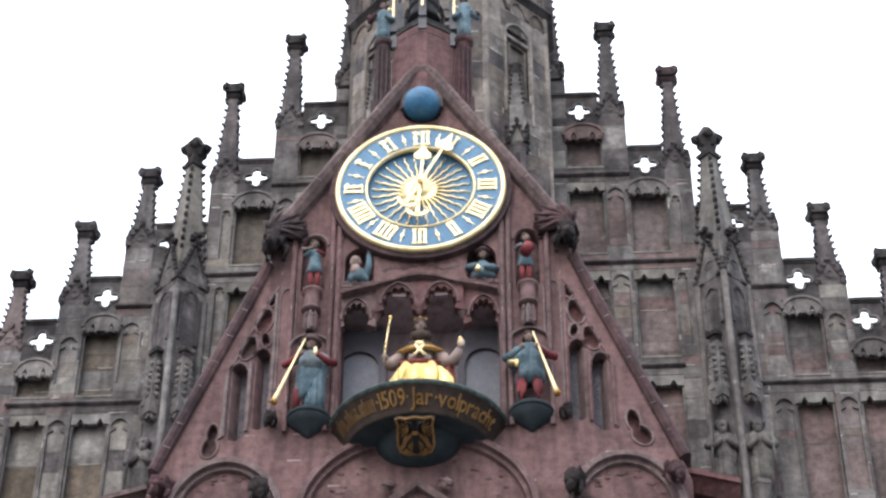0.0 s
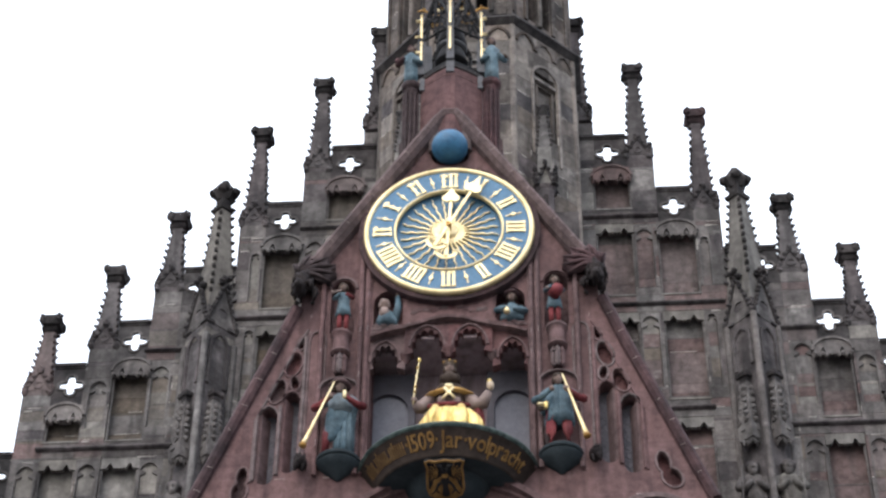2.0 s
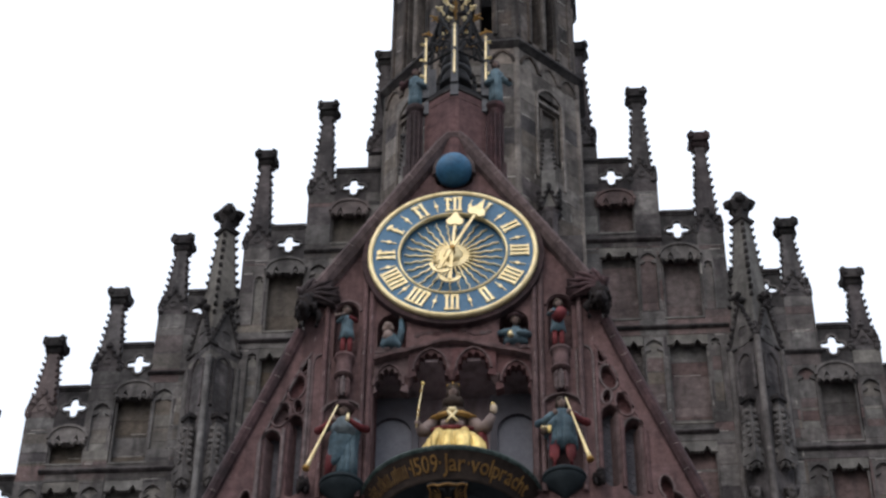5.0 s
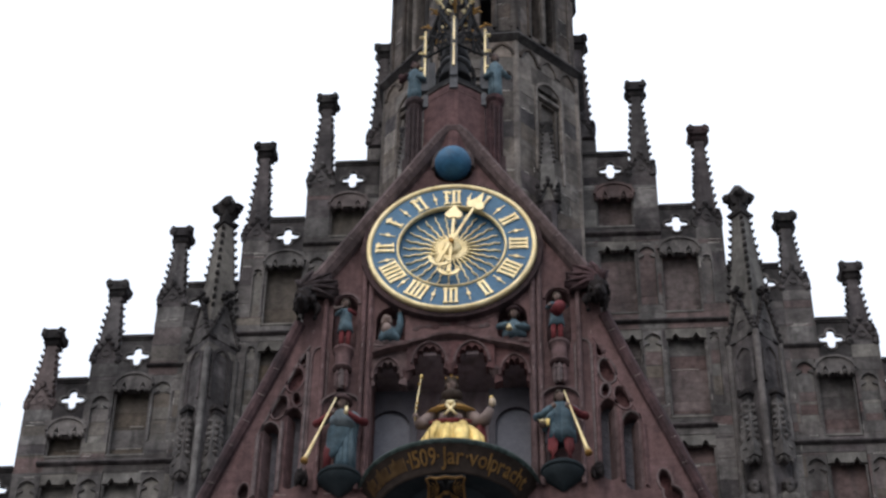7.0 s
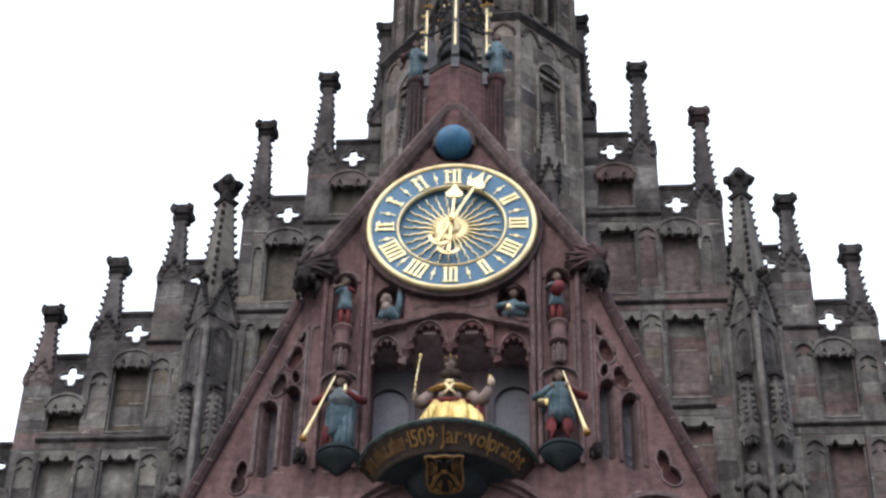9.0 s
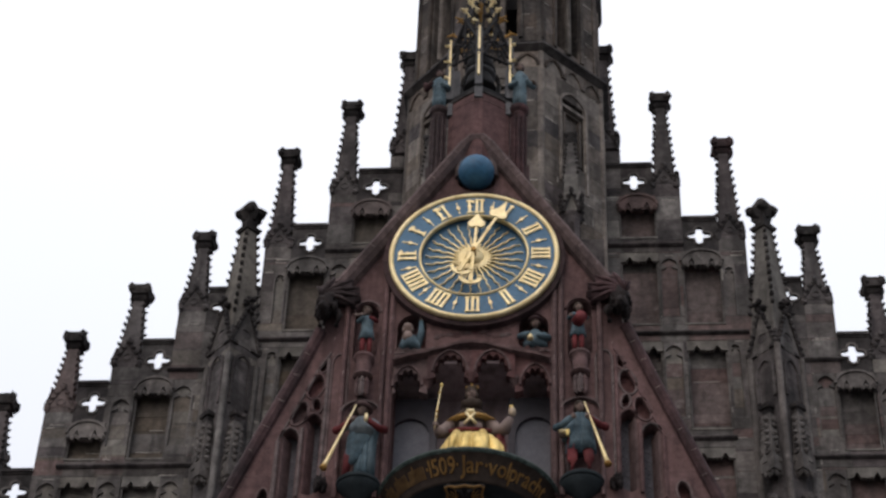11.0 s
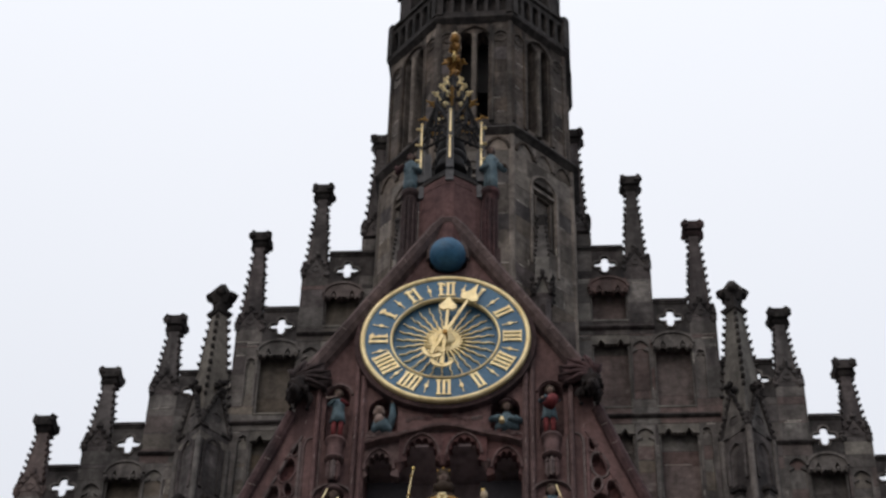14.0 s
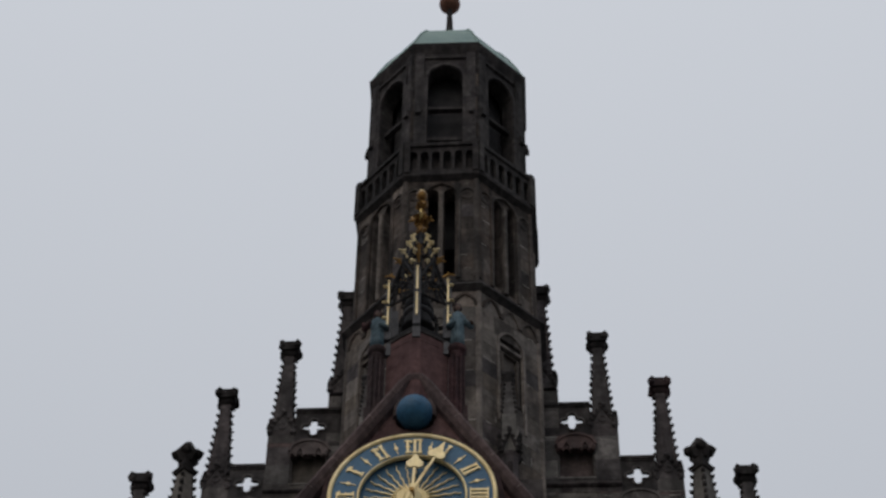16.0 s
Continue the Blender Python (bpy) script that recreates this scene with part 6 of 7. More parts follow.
def balcony():
    R, cy = 1.139, 0.209                   # arc of the drum: it stands 0.93 m out from the wall
    SLOPE = 0.19                           # the inscribed band leans in by this much
    a0, a1 = 180 + 10.6, 360 - 10.6
    bal = thing("balcony", "dark green curved balcony with gilded inscription below the emperor", "balcony", (0, 0, 18.2))
    def bow(bm, prof, n=48):
        lathe(bm, (0, cy, 0), prof, n, a0, a1)
    bm = bmesh.new()
    bow(bm, [(R - 0.35, 18.50), (R + 0.0, 18.545), (R + 0.04, 18.53), (R + 0.05, 18.495), (R + 0.015, 18.47)])
    part("top_rail", bm, GREENRIM, bal, "green-grey moulded rail", smooth=True)
    bm = bmesh.new()
    bow(bm, [(R + 0.015, 18.475), (R, 18.455), (R - SLOPE, 18.205), (R - SLOPE + 0.008, 18.185), (R - SLOPE - 0.02, 18.165)])
    part("inscribed_band", bm, BAND, bal, "black-brown band with gilded letters", smooth=True)
    bm = bmesh.new()
    lathe(bm, (0, 0.05, 0), [(0.03, 17.86), (0.16, 17.875), (0.30, 17.92), (0.42, 17.99), (0.50, 18.08), (0.54, 18.17)], 40, 180, 360)
    part("bowl", bm, GREENBLACK, bal, "dark painted bowl below the balcony", smooth=True)
    bm = bmesh.new()
    bow(bm, [(R - SLOPE - 0.01, 18.17), (0.3, 18.16)])
    part("soffit", bm, GREENBLACK, bal)
    # lettering bent round the drum; the first words are too worn to read
    def bend(me, start, width, z0):
        xs = [v.co.x for v in me.vertices]
        lo, hi = min(xs), max(xs)
        for v in me.vertices:
            u = start + (v.co.x - lo) / (hi - lo) * width
            t = radians(u)
            z = z0 + v.co.y
            r = R - SLOPE * (18.455 - z) / 0.25 + 0.008 + v.co.z
            v.co = (r * math.cos(t), cy + r * math.sin(t), z)
    for text, start, width in (("\u00b71509\u00b7", 243, 23), ("Jar", 267, 15.5), ("\u00b7volpracht", 284, 52)):
        glyphs = [text_mesh(ch, 0.245) for ch in text]
        gap = 0.018
        wide = [max(v.co.x for v in me.vertices) - min(v.co.x for v in me.vertices) for me in glyphs]
        k = width / (sum(wide) + gap * (len(wide) - 1))
        u = start
        for me, w in zip(glyphs, wide):
            bend(me, u, w * k, 18.258)
            u += (w + gap) * k
            me.materials.append(LETTERGOLD)
            ob = new("letter", me)
            ob.parent = bal
            ob.matrix_parent_inverse = bal.matrix_basis.inverted()
            tagged(ob, "gilded letter")
    for i in range(22):
        bm = bmesh.new()
        u = 200.0 + i * 1.92
        z0, h = 18.262, 0.04 if i in (6, 14) else 0.165 if i in (2, 9, 17) else 0.13
        r0 = R - SLOPE * (18.455 - z0) / 0.25
        r1 = R - SLOPE * (18.455 - z0 - h) / 0.25
        lathe(bm, (0, cy, 0), [(r0 - 0.02, z0), (r0 + 0.010, z0), (r1 + 0.010, z0 + h), (r1 - 0.02, z0 + h)], 2, u, u + 0.75)
        part("worn_letter", bm, LETTERGOLD, bal)
    return bal


def coat_of_arms():
    s = thing("coat_of_arms", "worn gold shield with a dark heraldic bird under the balcony", "shield", (0, -0.49, 18.0))
    tilt = Matrix.Translation((0, -0.50, 18.0)) @ Matrix.Rotation(radians(66), 4, 'X')
    def add(name, bm, mat, label=""):
        bm.transform(tilt)
        return part(name, bm, mat, s, label)
    shape = [(-0.25, 0.25), (-0.2, 0.27), (-0.12, 0.255), (0, 0.275), (0.12, 0.255), (0.2, 0.27), (0.25, 0.25), (0.225, 0.17), (0.232, 0.02), (0.235, -0.14), (0.2, -0.23), (0.1, -0.275), (0, -0.265), (-0.1, -0.275), (-0.2, -0.23), (-0.235, -0.14), (-0.232, 0.02), (-0.225, 0.17)]
    bm = bmesh.new()
    prism(bm, shape, -0.02, 0.03)
    add("plate", bm, IRON)
    bm = bmesh.new()
    sweep(bm, [(x * 0.96, z * 0.96) for x, z in shape], [(-0.012, -0.035), (0.012, -0.035), (0.014, -0.018), (-0.014, -0.018)], closed=True)
    add("rim", bm, LETTERGOLD)
    # the lower field is gilded, with dark legs and tail across it
    bm = bmesh.new()
    prism(bm, [(-0.20, -0.15), (-0.13, -0.02), (-0.05, 0.04), (0.05, 0.04), (0.13, -0.02), (0.20, -0.15), (0.17, -0.21), (0.09, -0.245), (-0.09, -0.245), (-0.17, -0.21)], -0.03, -0.018)
    add("gilded_field", bm, LETTERGOLD)
    def bird(build):
        bm = bmesh.new()
        build(bm)
        add("charge", bm, IRON, "dark limb of the heraldic bird")
    bird(lambda bm: prism(bm, [(0, 0.16), (0.035, 0.1), (0.05, 0.0), (0.03, -0.1), (0.05, -0.22), (0, -0.24), (-0.05, -0.22), (-0.03, -0.1), (-0.05, 0.0), (-0.035, 0.1)], -0.05, -0.028))
    for k in (-1, 1):
        bird(lambda bm: tube(bm, [(k * 0.04, -0.04, -0.02), (k * 0.10, -0.045, -0.09), (k * 0.12, -0.045, -0.14), (k * 0.17, -0.04, -0.2)], [0.018, 0.018, 0.014, 0.006], 6))
        bird(lambda bm: tube(bm, [(k * 0.12, -0.045, -0.14), (k * 0.07, -0.04, -0.2)], [0.014, 0.006], 6))
        bird(lambda bm: tube(bm, [(k * 0.02, -0.045, 0.12), (k * 0.05, -0.05, 0.20), (k * 0.11, -0.045, 0.215)], [0.026, 0.024, 0.008], 6))
        for i in range(7):
            a = radians(66 - 20 * i)
            bm = bmesh.new()
            tube(bm, [(k * (0.075 + 0.02 * math.cos(a)), -0.035, 0.10 + 0.02 * math.sin(a)), (k * (0.06 + 0.16 * math.cos(a)), -0.03, 0.08 + 0.155 * math.sin(a))], [0.005, 0.006], 5)
            add("feather_line", bm, LETTERGOLD)
    bm = bmesh.new()
    prism(bm, [(-0.035, 0.035), (0.035, 0.035), (0.04, 0.085), (-0.04, 0.085)], -0.06, -0.048)
    add("breast_plate", bm, LETTERGOLD)


DOORFRAME = material("dark_slate_paint", (0.062, 0.060, 0.072), (0.08, 0.078, 0.092), rough=0.6, scale=3)


def niche_canopy():
    c = thing("niche_canopy", "carved red sandstone canopy with cusped arches over the throne", "canopy", (0, -0.1, 20.7))
    bays = ((-1.05, -0.585, -1.03, -0.67, 20.20, 20.58), (-0.585, 0.0, -0.50, -0.07, 20.40, 20.78), (0.0, 0.585, 0.07, 0.50, 20.40, 20.78), (0.585, 1.05, 0.67, 1.03, 20.20, 20.58))
    for i, (e0, e1, a, b, spring, crown) in enumerate(bays):
        front = -0.09 if i in (1, 2) else -0.03
        m, r, n = (a + b) / 2, (b - a) / 2, 48
        low = []
        for k in range(n + 1):
            t = math.pi * (1 - k / n)
            f = 0.86 + 0.16 * abs(math.sin(6 * t)) ** 0.7
            low.append((m + r * f * math.cos(t), spring + (crown - spring) * f * math.sin(t) ** 0.8))
        hang = spring - 0.04
        bm = bmesh.new()
        prism(bm, [(e0, 20.86), (e0, hang)] + low + [(e1, hang), (e1, 20.86)], front, front + 0.14)
        part("cusped_arch", bm, REDMID, c)
        bm = bmesh.new()
        sweep(bm, [(x, z + 0.025) for x, z in arch_line(a - 0.02, b + 0.02, spring + 0.06, crown - spring - 0.02, 18, 0.1)], [(-0.012, front - 0.03), (0.016, front - 0.03), (0.022, front + 0.02), (-0.018, front + 0.02)])
        part("arch_rib", bm, REDMID, c)
        # soffit in the same raised colour, in place of bounced light
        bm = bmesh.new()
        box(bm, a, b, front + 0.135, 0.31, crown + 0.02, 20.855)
        part("arch_soffit", bm, NICHE_ROSE_LIFTED, c)
    for x, z, front in ((-0.585, 20.30, -0.06), (0.0, 20.36, -0.12), (0.585, 20.30, -0.06)):
        bm = bmesh.new()
        frustum(bm, (x, front + 0.06), 0.02, 0.075, z - 0.04, z + 0.07, 0, 8)
        frustum(bm, (x, front + 0.06), 0.08, 0.085, z + 0.07, z + 0.11, 0, 8)
        part("pendant", bm, REDMID, c)
    bm = bmesh.new()
    line = [(-1.05, 20.66), (-0.85, 20.74), (-0.62, 20.79), (-0.4, 20.86), (-0.2, 20.93), (0, 20.96), (0.2, 20.93), (0.4, 20.86), (0.62, 20.79), (0.85, 20.74), (1.05, 20.66)]
    sweep(bm, line, [(-0.016, -0.16), (0.016, -0.17), (0.025, -0.12), (0.02, 0.02), (-0.02, 0.02)])
    part("bowed_moulding", bm, RED, c)
    bm = bmesh.new()
    prism(bm, [(-1.05, 20.855), (1.05, 20.855), (1.05, 20.9), (0.5, 20.95), (0, 21.02), (-0.5, 20.95), (-1.05, 20.9)], -0.045, 0.05)
    part("frieze", bm, REDMID, c)
    rng = random.Random(8)
    def leaf(x, y, z, s, seed):
        bm = bmesh.new()
        for q in range(4):
            t = 1.6 * q + seed
            blob(bm, (x + s * 0.55 * math.cos(t), y, z + s * 0.4 * math.sin(t)), (s * 0.55, 0.012, s * 0.4), seed=seed + q, rough=0.8, seg=7, rings=5)
        part("leaf_carving", bm, RED if seed % 3 else REDMID, c)
    for i in range(18):
        x = -0.98 + 1.96 * i / 17 + rng.uniform(-0.02, 0.02)
        leaf(x, -0.048, 20.90 + 0.05 * (1 - abs(x)) + rng.uniform(-0.02, 0.02), 0.045, i)
    for i in range(12):
        x = -0.5 + 1.0 * i / 11 + rng.uniform(-0.02, 0.02)
        leaf(x, -0.004, 21.17 + 0.07 * (1 - 2 * abs(x)) + rng.uniform(-0.03, 0.03), 0.05, i + 30)
    # painted doors of the procession
    for s in (-1, 1):
        d = thing("procession_door", "slate-grey arched door inside the imperial niche", "door", (s * 0.8, 0.86, 18.75), "procession doors")
        bm = bmesh.new()
        prism(bm, lancet(s * 0.84 - 0.29, s * 0.84 + 0.29, 18.74, 20.20, 0.0), 0.56, 0.62)
        part("leaf", bm, SLATE, d)
        bm = bmesh.new()
        plate(bm, [(s * 0.84 - 0.36, 18.74), (s * 0.84 + 0.36, 18.74), (s * 0.84 + 0.36, 20.5), (s * 0.84 - 0.36, 20.5)], [lancet(s * 0.84 - 0.265, s * 0.84 + 0.265, 18.80, 20.17, 0.0)], 0.50, 0.56)
        part("frame", bm, DOORFRAME, d)


def pier_details(side):
    x = 1.45 * side
    p = thing("figure_canopy", "slender red sandstone canopy and pedestal between two figures", "canopy", (x, -0.1, 20.2), "figure canopies")
    bm = bmesh.new()
    lathe(bm, (x, -0.06, 0), [(0.125, 20.72), (0.145, 20.745), (0.14, 20.78), (0.02, 20.80)], 20)
    part("slab", bm, RED, p)
    bm = bmesh.new()
    lathe(bm, (x, -0.06, 0), [(0.10, 20.46), (0.105, 20.6), (0.105, 20.68), (0.125, 20.725)], 20)
    part("pedestal", bm, RED, p)
    bm = bmesh.new()
    lathe(bm, (x, -0.07, 0), [(0.10, 20.41), (0.135, 20.43), (0.13, 20.455), (0.1, 20.465)], 20)
    part("ring", bm, RED, p)
    for k in range(3):
        bm = bmesh.new()
        t = radians(-90 + 50 * (k - 1))
        cx, cy = x + 0.075 * math.cos(t), -0.06 + 0.075 * math.sin(t)
        frustum(bm, (cx, cy), 0.026, 0.026, 20.12, 20.30, 45)
        frustum(bm, (cx, cy), 0.034, 0.004, 20.30, 20.42, 45)
        blob(bm, (cx, cy, 20.11), (0.03, 0.03, 0.045), seed=k, rough=0.4)
        part("baldachin_shaft", bm, RED, p)
    bm = bmesh.new()
    lathe(bm, (x, -0.05, 0), [(0.06, 20.08), (0.085, 20.14), (0.07, 20.42)], 8)
    part("baldachin", bm, REDDARK, p)
    bm = bmesh.new()
    sweep(bm, arch_line(x - 0.25, x + 0.25, 19.86, 0.18, 20, 0.05), [(-0.012, -0.07), (0.014, -0.07), (0.02, 0.02), (-0.015, 0.02)])
    part("hood", bm, RED, p)
    bm = bmesh.new()
    sweep(bm, arch_line(x - 0.18, x + 0.18, 21.64, 0.19, 16, 0.05), [(-0.012, -0.03), (0.02, -0.03), (0.025, 0.02), (-0.016, 0.02)])
    part("niche_frame", bm, RED, p)


def beast(name, label, x, y, z, s, face, mat=SOOT_AND_SHADE, tall=1.0):
    """A crouching carved beast that leans out from the wall, ragged with weather."""
    cv = Carving()
    def lump(c, r, k):
        cv.paint(mat, lambda bm: blob(bm, (x + face * c[0] * s, y + c[1] * s, z + c[2] * s * tall), (r[0] * s, r[1] * s, r[2] * s * tall), seed=k + face * 2.3 + s, rough=0.75, seg=16, rings=11))
    lump((-0.04, 0.14, 0.06), (0.15, 0.26, 0.15), 1)
    lump((0.02, -0.06, 0.02), (0.13, 0.18, 0.16), 2)
    lump((0.05, -0.18, -0.08), (0.10, 0.12, 0.12), 3)
    lump((0.07, -0.24, -0.20), (0.075, 0.09, 0.10), 4)
    rng = random.Random(int(abs(x) * 100 + z * 10))
    for q in range(9):      # broken wing and mane edges
        t = rng.uniform(0, 6.28)
        lump((0.02 + 0.09 * math.cos(t), rng.uniform(-0.08, 0.06), 0.02 + 0.10 * math.sin(t)), (0.06, 0.08, 0.075), q + 5)
    for k in (-1, 1):
        cv.paint(mat, lambda bm: tube(bm, [(x + face * 0.06 * s + k * 0.05 * s, y - 0.16 * s, z), (x + face * 0.06 * s + k * 0.09 * s, y - 0.13 * s, z + 0.09 * s * tall)], [0.035 * s, 0.008 * s], 6))
        cv.paint(mat, lambda bm: tube(bm, [(x + k * 0.09 * s, y, z - 0.02 * s), (x + k * 0.12 * s, y - 0.1 * s, z - 0.16 * s * tall), (x + k * 0.09 * s, y - 0.16 * s, z - 0.29 * s * tall)], [0.06 * s, 0.045 * s, 0.03 * s], 8))
    cv.done(name, label, category="statue", group="gargoyles")


def dragon(side):
    """A hanging dragon with a ribbed wing spread up along the coping, its shaggy neck bent down and out."""
    cv = Carving()
    x, z = 1.97 * side, 21.62
    def at(dx, y, dz):
        return (x + side * dx, y, z + dz)
    # wing: ribs that fan in towards the dial, with a scalloped skin between them
    root = Vector(at(0.10, -0.16, 0.20))
    tips = [Vector(at(*p)) for p in ((0.19, -0.12, 0.40), (-0.04, -0.13, 0.57), (-0.30, -0.13, 0.52), (-0.40, -0.14, 0.36), (-0.42, -0.14, 0.20), (-0.36, -0.14, 0.05))]
    for tip in tips:
        cv.paint(REDDARK, lambda bm: tube(bm, [root, root.lerp(tip, 0.5) + Vector((0, -0.04, 0.03)), tip], [0.05, 0.032, 0.012], 7))
    for p, q in zip(tips, tips[1:]):
        dip = (p + q) / 2 * 0.82 + root * 0.18
        def skin(bm):
            loop = [root, p, dip, q]
            lo = [bm.verts.new(v + Vector((0, 0.0, 0))) for v in loop]
            hi = [bm.verts.new(v + Vector((0, 0.12, 0))) for v in loop]
            bm.faces.new(lo)
            bm.faces.new(hi)
            for i in range(4):
                bm.faces.new((lo[i], lo[(i + 1) % 4], hi[(i + 1) % 4], hi[i]))
        cv.paint(REDDARK, skin)
    # body and neck
    def lump(c, r, k, mat=SOOT_AND_SHADE):
        cv.paint(mat, lambda bm: blob(bm, at(*c), r, seed=k + side * 2.3, rough=0.6, seg=18, rings=12))
    lump((0.03, 0.0, 0.10), (0.15, 0.24, 0.17), 1)
    lump((0.05, -0.20, -0.02), (0.11, 0.15, 0.18), 2)
    lump((0.06, -0.32, -0.20), (0.085, 0.11, 0.13), 3)
    lump((0.04, -0.42, -0.29), (0.055, 0.13, 0.06), 4)
    for k in (-1, 1):
        cv.paint(SOOT_AND_SHADE, lambda bm: tube(bm, [at(0.02 + k * 0.07, -0.30, -0.10), at(0.02 + k * 0.10, -0.26, 0.0)], [0.035, 0.008], 6))
        cv.paint(SOOT_AND_SHADE, lambda bm: tube(bm, [at(k * 0.10, -0.05, 0.0), at(k * 0.15, -0.16, -0.16), at(k * 0.11, -0.10, -0.30)], [0.06, 0.05, 0.03], 8))
        cv.paint(SOOT_AND_SHADE, lambda bm: tube(bm, [at(k * 0.11, -0.10, -0.29), at(k * 0.12, -0.17, -0.33)], [0.035, 0.012], 6))
    rng = random.Random(5 + side)
    for q in range(12):      # locks of the mane
        t, r = rng.uniform(-2.8, 2.8), rng.uniform(0.10, 0.14)
        c = (0.03 + r * math.sin(t), rng.uniform(-0.3, -0.12), -0.02 + r * math.cos(t))
        cv.paint(SOOT_AND_SHADE, lambda bm: tube(bm, [at(*c), at(c[0] * 1.15, c[1] - 0.02, c[2] - 0.06), at(c[0] * 1.2, c[1], c[2] - 0.13)], [0.028, 0.02, 0.004], 6))
    cv.done("gargoyle_statue", "soot-black hanging dragon with a ribbed wing spread along the coping", category="statue", group="gargoyles")


balcony()
coat_of_arms()
niche_canopy()
for side in (-1, 1):
    pier_details(side)
    dragon(side)
    beast("gargoyle_statue", "small dark beast between the round arches", 1.95 * side, -0.30, 17.38, 0.72, -side, SOOT_AND_SHADE, 1.2)
    beast("gargoyle_statue", "weathered carved beast at the foot of the gable", 3.2 * side, -0.15, 17.55, 0.8, side, REDDARK)
    beast("gargoyle_statue", "tiny carved beast below a trumpet", 1.90 * side, -0.12, 18.60, 0.45, side, SOOT_AND_SHADE, 1.3)

# carving inside the foot arches
wall = bpy.data.objects["wall_chapel"]
rng = random.Random(11)
for cx, w, z, rise, n in ((0.0, 1.48, 17.15, 1.22, 13), (-2.42, 0.72, 17.06, 0.92, 9), (2.58, 0.72, 17.0, 0.92, 9)):
    for i in range(n):
        a = math.pi * (i + 0.5) / n
        for q in range(2):
            f = rng.uniform(0.70, 0.84)
            t = a + rng.uniform(-0.08, 0.08)
            bm = bmesh.new()
            blob(bm, (cx - w * f * math.cos(t), -0.004, z + rise * f * math.sin(t)), (rng.uniform(0.03, 0.06), 0.012, rng.uniform(0.015, 0.03)), seed=i + 3 * q, rough=0.9)
            part("leaf_carving", bm, REDMID, wall)
bm = bmesh.new()
sweep(bm, [(-0.62, 17.0), (-0.3, 17.32), (0, 17.56), (0.3, 17.32), (0.62, 17.0)], [(-0.05, -0.12), (0.03, -0.16), (0.05, -0.1), (0.05, 0.03), (-0.05, 0.03)])
part("ogee_hood", bm, RED, wall)
for s in (-1, 1):
    bm = bmesh.new()
    blob(bm, (s * 0.36, -0.12, 17.52), (0.09, 0.07, 0.08), seed=s, rough=0.6)
    part("hood_leaf", bm, RED, wall)


# ---------------------------------------------------------------- lantern on the chapel gable
REDBLOCK = add_joints(material("lantern_red_sandstone", (0.082, 0.049, 0.050), (0.120, 0.072, 0.072), stain=(0.055, 0.034, 0.036), soot=0.6, scale=2.0, bump=0.4, grain=40, mottle=0.3), 0.8, 0.46, (0.7, 0.7, 0.72))


